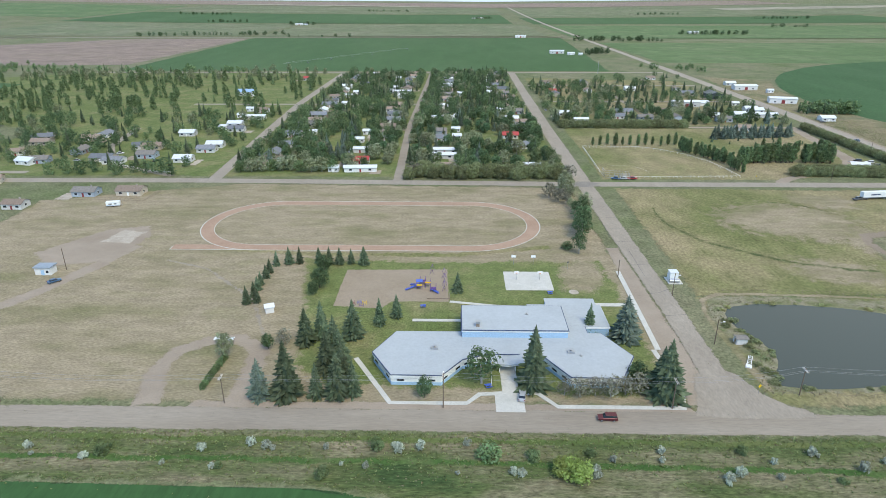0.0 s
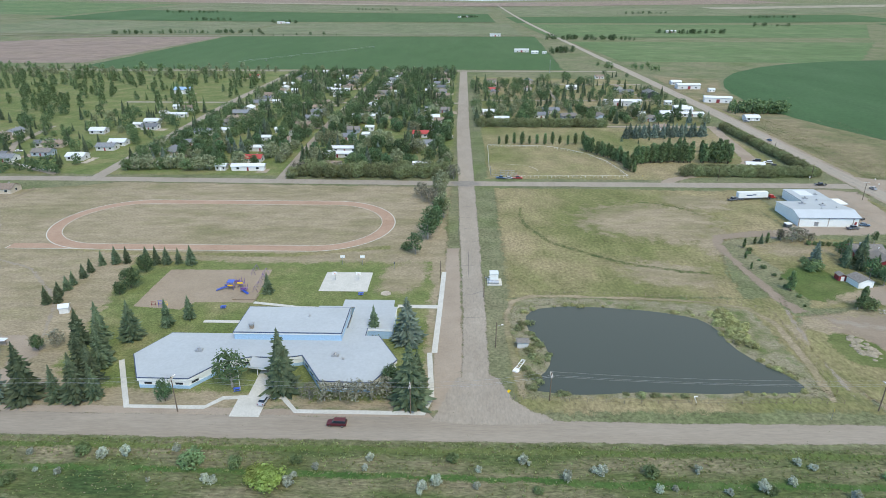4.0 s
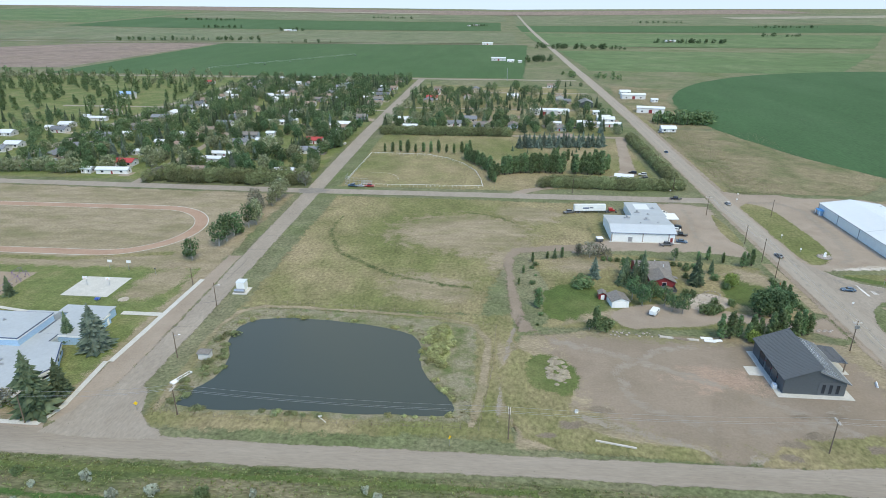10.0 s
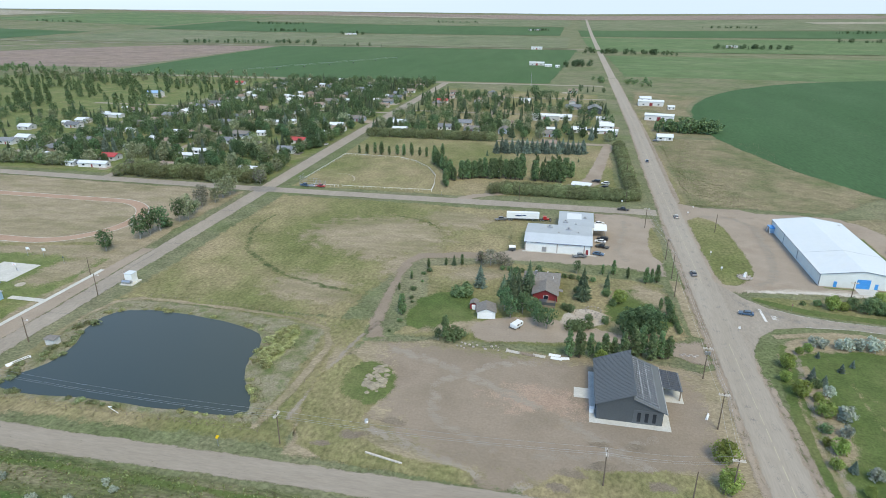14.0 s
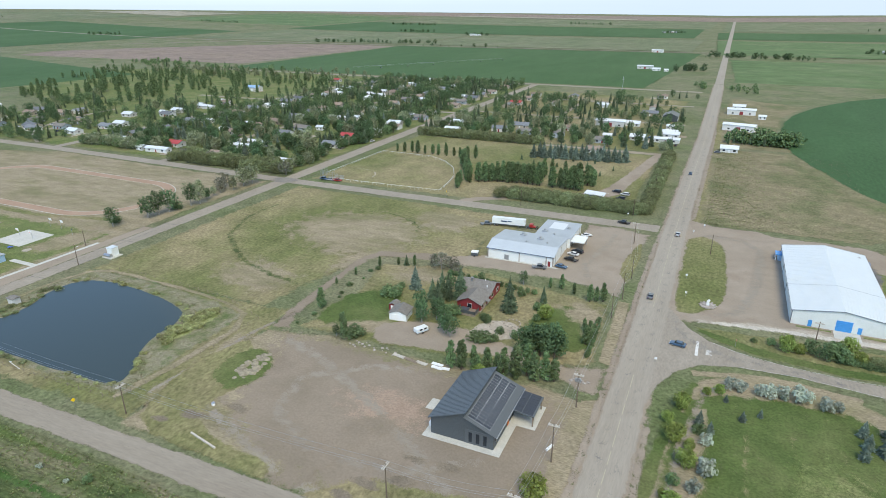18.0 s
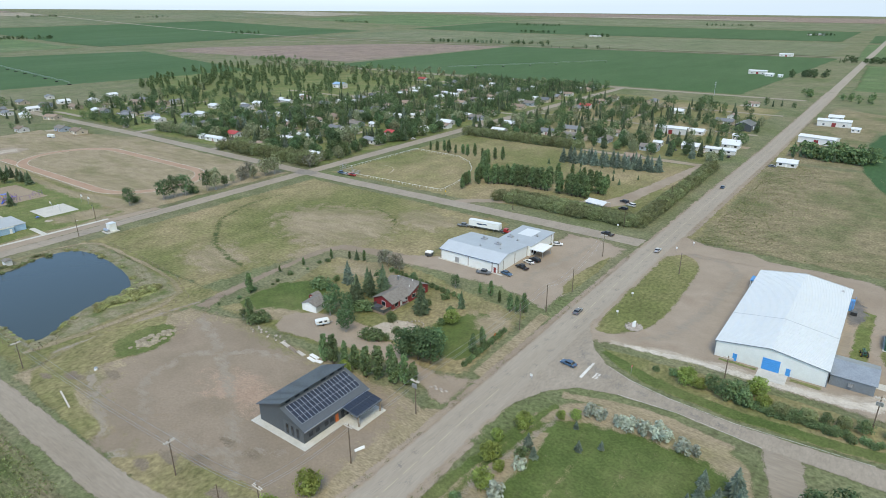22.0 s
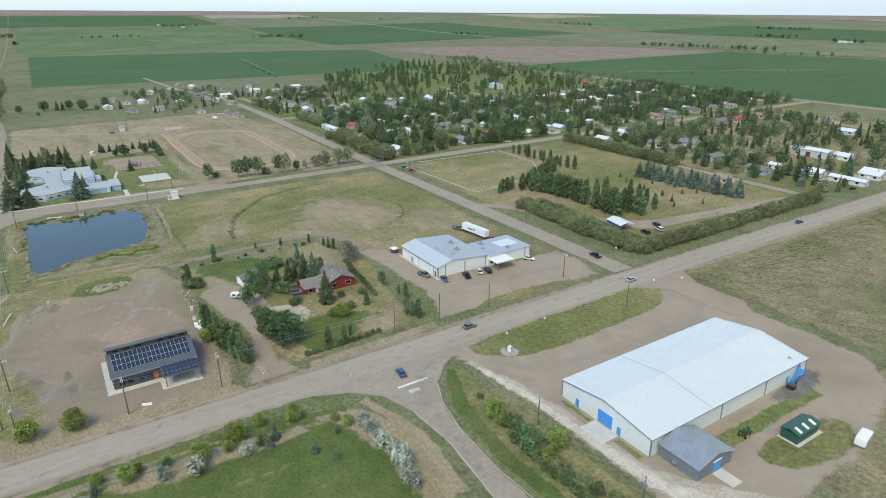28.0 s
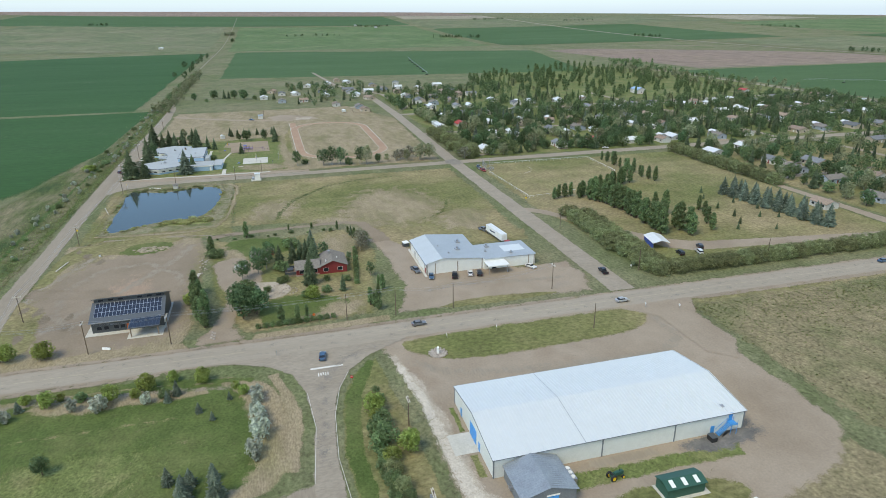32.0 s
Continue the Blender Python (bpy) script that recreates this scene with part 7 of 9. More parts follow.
# those that can be told apart
for k, x, y, rz in ((1, -291, 424, 0), (2, -262, 375, 10), (1, -263, 437, 0), (0, -214, 374, 0), (2, -200, 389, 0), (1, -207, 412, 5), (3, -172, 379, 0), (0, -167, 405, 0), (3, -166, 418, 0), (3, -176, 490, 0), (7, -216, 645, 0), (0, -116, 418, 15), (2, -195, 309, 0), (1, -172, 311, 0), (8, -57, 357, 3), (11, -73, 357, 0), (6, -60, 376, 0), (8, -64, 404, 2), (8, -10, 389, -3), (8, -8, 403, 0), (6, -180, 765, 0), (0, -103, 716, 0), (2, -119, 488, 0), (6, 102, 664, 0), (3, 92, 537, 0), (0, 134, 524, 0), (2, 156, 520, 0), (10, 211, 584, 0), (9, 254, 632, 90), (3, 308, 724, 0), (10, 310, 690, 0), (11, 327, 668, 0), (10, 309, 604, -12), (11, 258, 588, 0), (3, 260, 560, 0), (8, 260, 531, 0), (3, 262, 553, 0), (3, 303, 516, 0), (0, 44, 419, 0), (6, 39, 449, 0), (3, 45, 512, 0), (3, 228, 590, 0), (3, 240, 533, 0), (2, 218, 512, 0), (11, 218, 530, 0), (4, 219, 477, 0)):
    house(k, x, y, rz)
rng = random.Random(21)


def free(x, y, r):
    return all(abs(a - x) > r or abs(b - y) > r * .8 for a, b in HOUSES)


for x0, y0, y1 in ((48, 362, 815), (-12, 362, 815), (-56, 372, 815), (-118, 366, 815), (-172, 470, 560)):
    y = y0
    while y < y1:
        x = x0 + rng.uniform(-4, 4)
        if free(x, y, 15) and rng.random() < .86 and abs(y - 592) > 9:
            house(rng.choice((0, 1, 2, 3, 3, 4, 4, 5, 8)), x, y, rng.choice((0, 90, 0, 180)))
            if rng.random() < .4 and free(x + 13, y + 8, 6):
                house(11, x + (13 if x0 in (-12, -118) else -13), y + 7, 0)
        y += rng.uniform(22, 30)
for x0, y0, y1 in ((100, 505, 760), (142, 545, 760), (182, 520, 760), (236, 650, 790)):
    y = y0
    while y < y1:
        if free(x0, y, 16) and rng.random() < .7 and min(abs(y - 610), abs(y - 720)) > 8:
            house(rng.choice((0, 2, 3, 4, 5)), x0 + rng.uniform(-4, 4), y, rng.choice((0, 90)))
        y += rng.uniform(26, 36)
for i, (x, y) in enumerate(((-331, 236), (-328, 252), (-263, 257), (-264, 234), (-409, 271), (-472, 317), (-444, 328), (-350, 317), (-322, 316), (-295, 320), (-219, 288), (-348, 361), (-358, 382), (-310, 372), (-268, 372), (-224, 380), (-215, 414), (-369, 438), (-385, 300), (-345, 285), (-300, 285), (-262, 330), (-330, 340), (-390, 355), (-410, 390), (-340, 405), (-290, 395), (-250, 400), (-430, 300), (-360, 225), (-300, 215), (-300, 440), (-260, 450), (-200, 455))):
    house((0, 3, 4, 2, 3, 1, 3, 5)[i % 8], x, y, (0, 20, 90, 0, -15)[i % 5])
# gravel drives and bare lots beside the houses
for i, (x, y) in enumerate(HOUSES[:150]):
    if i % 2 == 0:
        a, w, d = (9 if i % 4 else -9), rng.uniform(3, 5), rng.uniform(6, 11)
        patch("driveway", [(x + a - w, y - d), (x + a + w, y - d), (x + a + w, y + d * .4), (x + a - w, y + d * .4)], .03 + .001 * (i % 9), GRAVEL if i % 3 else DIRTPALE, "gravel drive beside a house", "drive", 1.6, .8, 3)
# farmsteads
for k, x, y in ((10, 170, 1110), (3, 190, 1085), (11, 205, 1078), (10, 87, 2858 - 400), (10, -492, 2040), (10, 583, 1632), (10, -2417, 710), (10, -2560, 640), (10, -1501, -52), (10, 145, 1500), (3, 60, 2440), (3, -470, 2035)):
    e = house(k, x, y, 0)
    e.location.z = terrain(x, y)

# town trees
TREES = []


def ok(x, y, r=5.5):
    if any(-7 < x - a < 8.5 and -9.5 < y - b < 6 for a, b in HOUSES):
        return False
    if abs(x + 36) < 5 or abs(x + 145) < 7 or (62 < x < 79) or abs(y - 592) < 6 or abs(y - 610) < 4 and x > 60 or abs(y - 720) < 5 and x > 60:
        return False
    if abs(x - 285) < 14:
        return False
    return all((a - x) ** 2 + (b - y) ** 2 > r * r for a, b in TREES[-260:])


cand = []
for _ in range(3600):
    x, y = rng.uniform(-135, 60), rng.uniform(356, 828)
    if ok(x, y, 7.0) and (noise.noise(Vector((x * .03, y * .03, 3))) > -.2 or rng.random() < .3):
        TREES.append((x, y))
        cand.append((x, y))
for _ in range(1500):
    x, y = rng.uniform(80, 268), rng.uniform(498, 790)
    dense = y < 660 or x < 170
    if ok(x, y, 7 if dense else 10) and not (y > 735 and x < 190) and (dense or noise.noise(Vector((x * .03, y * .03, 8))) > .05):
        TREES.append((x, y))
        cand.append((x, y))
for _ in range(900):
    x, y = rng.uniform(-350, -152), rng.uniform(345, 540)
    if ok(x, y, 7.5) and noise.noise(Vector((x * .03, y * .03, 5))) > -.08:
        TREES.append((x, y))
        cand.append((x, y))
for _ in range(300):
    x, y = rng.uniform(-420, -225), rng.uniform(150, 345)
    if ok(x, y, 11) and x < -215 - (y - 150) * .1 and rng.random() < .6 and y > 245:
        TREES.append((x, y))
        cand.append((x, y))
cand.sort(key=lambda p: (p[0] - 150) ** 2 + (p[1] - 250) ** 2)
rest = []
nl = ns = 0
for x, y in cand:
    con = noise.noise(Vector((x * .045, y * .045, 11))) + rng.uniform(-.35, .35) > .18
    h = rng.uniform(6, 12.5) if con else rng.uniform(5, 10)
    if con and ns < 110:
        plant("spruce" if rng.random() < .7 else "blue", x, y, h, .9, "", "town conifers")
        ns += 1
    elif not con and nl < 260:
        plant(rng.choice(("town", "town", "town", "maple", "willow")), x, y, h, 1.0, "", "town trees")
        nl += 1
    else:
        rest.append((x, y, h, con))


def crowns(maker, n, seed, size=1.0):
    out = []
    for i in range(n):
        v, f = maker(random.Random(seed + i))
        out.append((np.array(v) / size, np.array([q if len(q) == 4 else (*q, -1) for q in f])))
    return out


CONIFERS = crowns(lambda r: spruce_crown(r, 12, 2.6, 15, 10), 6, 70, 12)
COLUMNS = crowns(lambda r: leaf_crown(r, 12, 3.0, .2, 15, 18, .62, .5), 5, 110, 12)
ROUNDS = crowns(lambda r: leaf_crown(r, 1, .46, .08, 13, 26, .055), 8, 90)
FARROUNDS = crowns(lambda r: leaf_crown(r, 1, .46, .05, 7, 12, .11), 5, 95)
FARCONIFERS = crowns(lambda r: spruce_crown(r, 12, 2.3, 9, 7), 4, 75, 12)


def wood(name, spots, label, leaves=LEAFD, needles=SPRUCE, seed=3, narrow=False, far=False):
    """Far trees too many to count: every one with its own trunk and crown, all in one mesh."""
    rg = random.Random(seed)
    for con in (True, False):
        V, F, n = [], [], 0
        for x, y, h, c in spots:
            if c != con:
                continue
            z0 = terrain(x, y)
            v, f = rg.choice((COLUMNS if narrow and rg.random() < .75 else FARCONIFERS if far else CONIFERS) if con else FARROUNDS if far else ROUNDS)
            a, w = rg.random() * 6.28, h * rg.uniform(.85, 1.2)
            ca, sa = math.cos(a) * w, math.sin(a) * w
            V.append(np.stack([x + v[:, 0] * ca - v[:, 1] * sa, y + v[:, 0] * sa + v[:, 1] * ca, z0 + v[:, 2] * h], 1))
            F += [tuple(int(i) + n for i in q if i >= 0) for q in f]
            n += len(v)
            V.append(np.array([(x - .2, y - .2, z0), (x + .2, y - .2, z0), (x, y + .25, z0), (x, y, z0 + h * .7)]))
            F += [(n, n + 1, n + 3), (n + 1, n + 2, n + 3), (n + 2, n, n + 3)]
            n += 4
        if V:
            tagged(new(name + ("_conifers" if con else "_trees"), mesh_from(name, np.concatenate(V).tolist(), F, needles if con else leaves)), label + (", conifers" if con else ", leafy trees"), "trees", kind="stuff")


wood("town", [r for i, r in enumerate(rest) if r[3] or i % 3 == 0], "dark trees between the houses of the town", LEAFD, SPRUCE)
wood("town_light", [r for i, r in enumerate(rest) if not r[3] and i % 3 == 1], "light green trees between the houses of the town", LEAFM, SPRUCE, 13)
wood("town_grey", [r for i, r in enumerate(rest) if not r[3] and i % 3 == 2 and i % 2], "grey-green trees between the houses of the town", LEAFG, SPRUCE, 14)
wood("town_deep", [r for i, r in enumerate(rest) if not r[3] and i % 3 == 2 and not i % 2], "broad trees between the houses of the town", LEAFD, SPRUCE, 15)
# open grove north-west of the town: clumps and rows of narrow conifers on mown grass
grove = []
for _ in range(2600):
    x, y = rng.uniform(-560, -155), rng.uniform(470, 770)
    u = (x + 600) / 445
    if y < 560 - 60 * u + 60 * math.sin(x * .02) or y > 850 - (1 - u) * 60 or (x < -480 and y < 640):
        continue
    if noise.noise(Vector((x * .028, y * .028, 2))) < rng.uniform(-.08, .2):
        continue
    if all((a - x) ** 2 + (b - y) ** 2 > 72 for a, b, _, _ in grove[-200:]) and ok(x, y, 4):
        grove.append((x, y, rng.choice((6, 9, 11, 12, 13, 15)) * rng.uniform(.85, 1.1), True))
wood("grove", grove, "scattered conifers of the mown grove", LEAFM, LEAFM, 5, True)
grey = []
for _ in range(150):
    x, y = rng.uniform(-560, -170), rng.gauss(800, 28)
    grey.append((x, y, rng.uniform(4, 8), False))
wood("grove_willows", grey, "grey willows in the mown grove", LEAFG, SPRUCE, 16, far=True)
edge = [(-600 + i * 6 + rng.uniform(-2, 2), 845 + rng.uniform(-12, 20), rng.uniform(5, 11), rng.random() < .4) for i in range(55)]
edge += [(-470 + i * 13, 838, 5, True) for i in range(24)]
edge += [(-640 + rng.gauss(0, 30), 880 + rng.gauss(0, 22), rng.uniform(4, 8), False) for _ in range(40)]
wood("grove_edge", edge, "trees along the north edge of the grove", LEAFM, SPRUCE, 6, far=True)
# far shelter belts and farm groves
far = []
for x0, y0, x1, y1, n in ((244, 1400, 430, 1378, 34), (534, 1600, 700, 1592, 34), (-771, 1560, -420, 1612, 44), (-820, 2160, -694, 2170, 18), (1040, 2350, 1250, 2340, 24), (-1744, 967, -1807, 818, 22), (-2630, -490, -2630, -400, 12), (215, 1090, 260, 1110, 14), (60, 2430, 130, 2450, 14), (-520, 2045, -440, 2055, 12), (-2480, 760, -2470, 600, 18), (-1100, 2600, -900, 2620, 20), (700, 2700, 900, 2690, 16), (-1600, 1500, -1500, 1530, 12), (-2000, 500, -1990, 300, 10), (-590, 96, -1200, 92, 16), (-1770, 126, -1790, 130, 4), (-2900, 1500, -2880, 1300, 14), (-1900, 2300, -1700, 2320, 14), (-420, 1500, -200, 1512, 8), (1400, 1500, 1560, 1500, 20), (-2650, 1900, -2640, 1700, 12), (-400, 3000, -200, 3010, 12), (900, 1900, 1010, 1900, 10)):
    for i in range(n):
        t = i / n
        x, y = x0 + (x1 - x0) * t + rng.gauss(0, 4), y0 + (y1 - y0) * t + rng.gauss(0, 7)
        far.append((x, y, rng.uniform(6, 12), rng.random() < .2))
wood("shelter_belt", far, "far farm shelter belts", LEAFD, SPRUCE, 7, far=True)
ditch = [(-240 - i * 7 + rng.uniform(-3, 3), rng.uniform(106, 118), rng.uniform(2.5, 6), False) for i in range(60)]
ditch += [(rng.uniform(255, 330), rng.uniform(840, 905), rng.uniform(5, 9), False) for i in range(26)]
ditch += [(rng.uniform(300, 346), rng.uniform(543, 562), rng.uniform(7, 11), rng.random() < .3) for i in range(60)]
willows = [(-215 - i * 5.2 + rng.uniform(-3, 3), 120.5 - i * .08 + rng.gauss(0, 3.4) - (4 if i < 12 else 0), rng.uniform(4, 9), False) for i in range(86)]
willows += [(-2086 + rng.uniform(-14, 14), 107 + rng.uniform(-14, 14), rng.uniform(9, 15), False) for i in range(10)]
wood("ditch_willows", willows, "grey-green willows along the field ditch", LEAFG, SPRUCE, 18, far=True)
for x, y, h, k in ((-316, 139, 8, "leafy"), (-320, 160, 10, "leafy"), (-320, 171, 11, "spruce"), (-319, 182, 9.5, "leafy"), (-306, 193, 11, "leafy"), (-315, 215, 10.5, "leafy"), (-296, 226, 8, "spruce"), (-322, 176, 9, "spruce"), (-300, 205, 5, "maple"), (-292, 154, 4, "maple")):
    plant(k, x, y, h, 1.1, "", "trees round the western yards")
wood("roadside", [d for d in ditch if not 272 < d[0] < 298], "trees along the road ditch", LEAFM, SPRUCE, 8, far=True)
mast = thing("radio_mast", 181, 826, "slender white lattice radio mast", "mast")
part("mast", rodm((0, 0, 0), (0, 0, 16), .35, .15, 6), GREYSTEEL, mast)
part("antenna", boxm((-.8, .8, -.1, .1, 12, 12.3), (-.5, .5, -.1, .1, 14, 14.3)), WHITEPAINT, mast)


# ---- vehicles ----
def paint(name, c):
    return plain(name, c, .3, .25, .05, 1)


P_SILVER, P_BLACK, P_MAROON, P_GREY = paint("silver_car_paint", (.42, .43, .44)), paint("black_car_paint", (.025, .026, .03)), paint("maroon_car_paint", (.10, .018, .025)), paint("grey_car_paint", (.16, .17, .18))
P_WHITE, P_RED, P_BLUE = paint("white_car_paint", (.68, .68, .67)), paint("red_car_paint", (.38, .03, .03)), paint("blue_car_paint", (.06, .12, .20))
tbm = rodm((0, -.11, .33), (0, .11, .33), .33, None, 14)
tyre_me = bpy.data.meshes.new("tyre")
tbm.to_mesh(tyre_me)
tbm.free()
tyre_me.materials.append(BLACK)
tbm = rodm((0, -.12, .33), (0, .12, .33), .19, None, 10)
rim_me = bpy.data.meshes.new("rim")
tbm.to_mesh(rim_me)
tbm.free()
rim_me.materials.append(GREYSTEEL)


def vehicle(kind, x, y, rz, material, label, z=0.1):
    """A parked car, sport utility or pickup: body, glass, lights and wheels, its length along local x."""
    e = thing({"car": "car", "suv": "car", "pickup": "pickup_truck"}[kind], x, y, label, "car" if kind != "pickup" else "pickup", "", rz, z)
    if kind == "car":
        L, W = 4.6, 1.8
        low = [(-2.3, .35), (2.3, .35), (2.3, .72), (1.2, .95), (-1.9, 1.0), (-2.3, .85)]
        cab = [(-1.75, .97), (1.0, .95), (.35, 1.42), (-1.15, 1.42)]
    elif kind == "suv":
        L, W = 4.8, 1.9
        low = [(-2.4, .42), (2.4, .42), (2.4, .85), (1.3, 1.08), (-2.4, 1.12)]
        cab = [(-2.36, 1.1), (1.2, 1.06), (.55, 1.72), (-2.1, 1.72)]
    else:
        L, W = 5.6, 1.95
        low = [(-2.8, .5), (2.8, .5), (2.8, .95), (1.5, 1.12), (-.95, 1.14), (-.97, .72), (-2.68, .72), (-2.7, 1.14), (-2.8, 1.14)]
        cab = [(-.95, 1.12), (1.5, 1.1), (.85, 1.8), (-.8, 1.8)]

    def shell(prof, w, taper=1.0):
        bm = bmesh.new()
        a = [bm.verts.new((px, -w / 2 * (taper if pz > 1.3 else 1), pz)) for px, pz in prof]
        b = [bm.verts.new((px, w / 2 * (taper if pz > 1.3 else 1), pz)) for px, pz in prof]
        bm.faces.new(a)
        bm.faces.new(b[::-1])
        for i in range(len(prof)):
            j = (i + 1) % len(prof)
            bm.faces.new((a[j], a[i], b[i], b[j]))
        bmesh.ops.bevel(bm, geom=[d for d in bm.edges], offset=.06, segments=1, affect="EDGES", clamp_overlap=True)
        bmesh.ops.recalc_face_normals(bm, faces=bm.faces)
        return bm
    part("body", shell(low, W), material, e)
    part("window", shell(cab, W * .93, .82), GLASSY, e, "dark tinted glass")
    zt = max(p[1] for p in cab)
    xs = [p[0] for p in cab if p[1] > 1.3]
    part("roof", boxm((min(xs) - .05, max(xs) + .05, -W * .375, W * .375, zt - .02, zt + .045)), material, e)
    for s in (-1, 1):
        part("headlight", boxm((L / 2 - .08, L / 2 + .02, s * W * .36 - .18, s * W * .36 + .18, .62, .78)), WHITEPAINT, e)
        part("tail_light", boxm((-L / 2 - .02, -L / 2 + .08, s * W * .40 - .12, s * W * .40 + .12, .7, .95)), REDPAINT, e)
        for px in (-L * .31, L * .31):
            w = new("wheel", tyre_me)
            w.parent = e
            w.matrix_local = pose(px, s * (W / 2 - .1), 0)
            r = new("rim", rim_me)
            r.parent = w
    return e


vehicle("suv", 38, 127, 178, P_MAROON, "dark maroon sport utility on the gravel road", .08)
vehicle("car", 17.6, 135.6, 82, P_SILVER, "silver car parked at the school entrance", .13)
vehicle("car", -148, 203, 50, P_BLUE, "dark blue car on the dirt track", .05)
vehicle("pickup", 241, 265.8, 12, P_GREY, "grey pickup parked before the shop", .05)
vehicle("car", 248.4, 270, -12, P_BLUE, "dark blue car parked beside the shop", .05)
vehicle("pickup", 250.2, 278.4, 165, P_BLACK, "black pickup parked beside the shop", .05)
vehicle("car", 249.6, 284.6, 165, P_WHITE, "white car parked beside the shop", .05)
vehicle("suv", 250.6, 287.8, 165, P_BLACK, "black sport utility parked by the canopy", .05)
vehicle("car", 249.8, 308.6, 30, P_WHITE, "white car parked north of the shop", .05)
vehicle("car", 283, 257, 92, P_GREY, "grey car driving on the highway", .11)
vehicle("car", 286, 326, 91, P_SILVER, "silver-green car driving on the highway", .11)
vehicle("pickup", 262, 332.4, 174, P_BLACK, "black pickup on the cross road", .09)
vehicle("car", 294.5, 226.4, 172, P_BLUE, "dark car waiting near the stop line", .11)
vehicle("car", 283.4, 440, 90, P_BLUE, "blue-grey car on the highway", .11)
for x, y, rz, pm, nm in ((250, 383, 160, P_BLACK, "black"), (255, 379, 165, P_WHITE, "white"), (254, 371, 170, P_BLACK, "black")):
    vehicle("suv", x, y, rz, pm, nm + " sport utility parked in the park", .05)
vehicle("pickup", 90.5, 341.4, 170, P_BLUE, "dark blue pickup by the backstop", .05)
vehicle("car", 95, 341.2, 5, P_SILVER, "pale car parked by the backstop", .05)
vehicle("pickup", 99.6, 341.4, 0, P_RED, "red pickup parked by the ball field", .05)
vehicle("pickup", 204.5, 305.4, 20, P_GREY, "grey pickup parked beside the trailer", .05)
for x, y, rz, pm, nm in ((-222, 397, 20, P_WHITE, "white"), (-190, 378, 90, P_BLACK, "black"), (-240, 378, 0, P_SILVER, "silver"), (61.5, 446, 90, P_WHITE, "white"), (79.5, 560, 90, P_SILVER, "silver"), (-130, 395, 90, P_GREY, "grey"), (-24, 396, 90, P_RED, "red"), (248, 541, 0, P_BLUE, "blue"), (232, 520, 10, P_BLACK, "black"), (296, 508, 0, P_GREY, "grey"), (268, 520, 90, P_BLACK, "black")):
    vehicle("car", x, y, rz, pm, nm + " car parked beside a house", .05)

# semi-trailer
tr = thing("semi_trailer", 214.6, 307.6, "long white semi-trailer parked on the gravel", "trailer", rz=6)
part("box", boxm((-7.6, 7.6, -1.3, 1.3, 1.25, 3.9)), WHITE_METAL, tr, "white trailer box")
part("roof", boxm((-7.65, 7.65, -1.33, 1.33, 3.9, 3.98)), ROOFPALE, tr)
part("skirt", boxm((-7.2, 5, -1.28, 1.28, .9, 1.2)), CHARCOAL, tr)
part("lettering_bar", boxm((-3.5, -.6, -1.34, -1.3, 2.3, 2.9), (-.3, 1.4, -1.34, -1.3, 2.5, 3.0)), BLUE_BAND, tr, "dark illegible lettering bars")
for px in (-6.4, -5.2):
    for s in (-1, 1):
        w = new("wheel", tyre_me)
        w.parent = tr
        w.matrix_local = pose(px, s * 1.1, 0) @ Matrix.Diagonal((1.5, 1.5, 1.5, 1))
        new("rim", rim_me).parent = w
part("landing_leg", boxm((4.4, 4.6, -.9, -.7, 0, 1.25), (4.4, 4.6, .7, .9, 0, 1.25)), GREYSTEEL, tr)
tc = thing("truck_tractor", 225.2, 308.8, "low dark truck with a small red cab beside the trailer", "truck", rz=6)
part("cab", boxm((-1.2, .4, -1.0, 1.0, .8, 2.2), (.4, 1.6, -.8, .8, .7, 1.3)), P_RED, tc)
part("windscreen", boxm((.38, .44, -.85, .85, 1.4, 2.0)), GLASSY, tc)
part("frame", boxm((-3, -.8, -.5, .5, .7, 1)), CHARCOAL, tc)
for px in (-2.4, -1.2, 2.2):
    for s in (-1, 1):
        w = new("wheel", tyre_me)
        w.parent = tc
        w.matrix_local = pose(px, s * .95, 0) @ Matrix.Diagonal((1.5, 1.5, 1.5, 1))
        new("rim", rim_me).parent = w

def camper(x, y, rz, label, L=5.0, h=2.3):
    e = thing("camper_trailer", x, y, label, "camper", "", rz, .05)
    bm = boxm((-L / 2, L / 2, -1.15, 1.15, .55, h))
    bmesh.ops.bevel(bm, geom=list(bm.edges), offset=.15, segments=2, affect="EDGES")
    part("body", bm, WHITE_METAL, e)
    for x0, x1, y0, y1 in ((-.3, -.05, -1.18, -1.1), (.1, .3, -1.18, -1.1), (-.3, .3, 1.1, 1.18)):
        part("window", boxm((L * x0, L * x1, y0, y1, 1.3, 1.8)), GLASSY, e)
    part("stripe", boxm((-L / 2 + .1, L / 2 - .1, -1.17, 1.17, .85, .97)), BLUE_TRIM, e)
    part("drawbar", boxm((L / 2, L / 2 + 1.2, -.1, .1, .45, .6)), GREYSTEEL, e)
    for s in (-1, 1):
        w = new("wheel", tyre_me)
        w.parent = e
        w.matrix_local = pose(0, s * 1.0, 0)
    return e


camper(221.6, 202.6, 60, "small white camper trailer on the farmyard gravel", 4.2, 1.9)
camper(-171, 290, 10, "white camper trailer beside the houses", 6.5, 2.7)
camper(194, 386, 20, "white camper under the park poplars", 6, 2.8)
camper(376.2, 300, 100, "white camper body parked on the weedy bank", 5.4, 2.4)
camper(-28, 404, 90, "white camper parked beside a house", 5, 2.5)

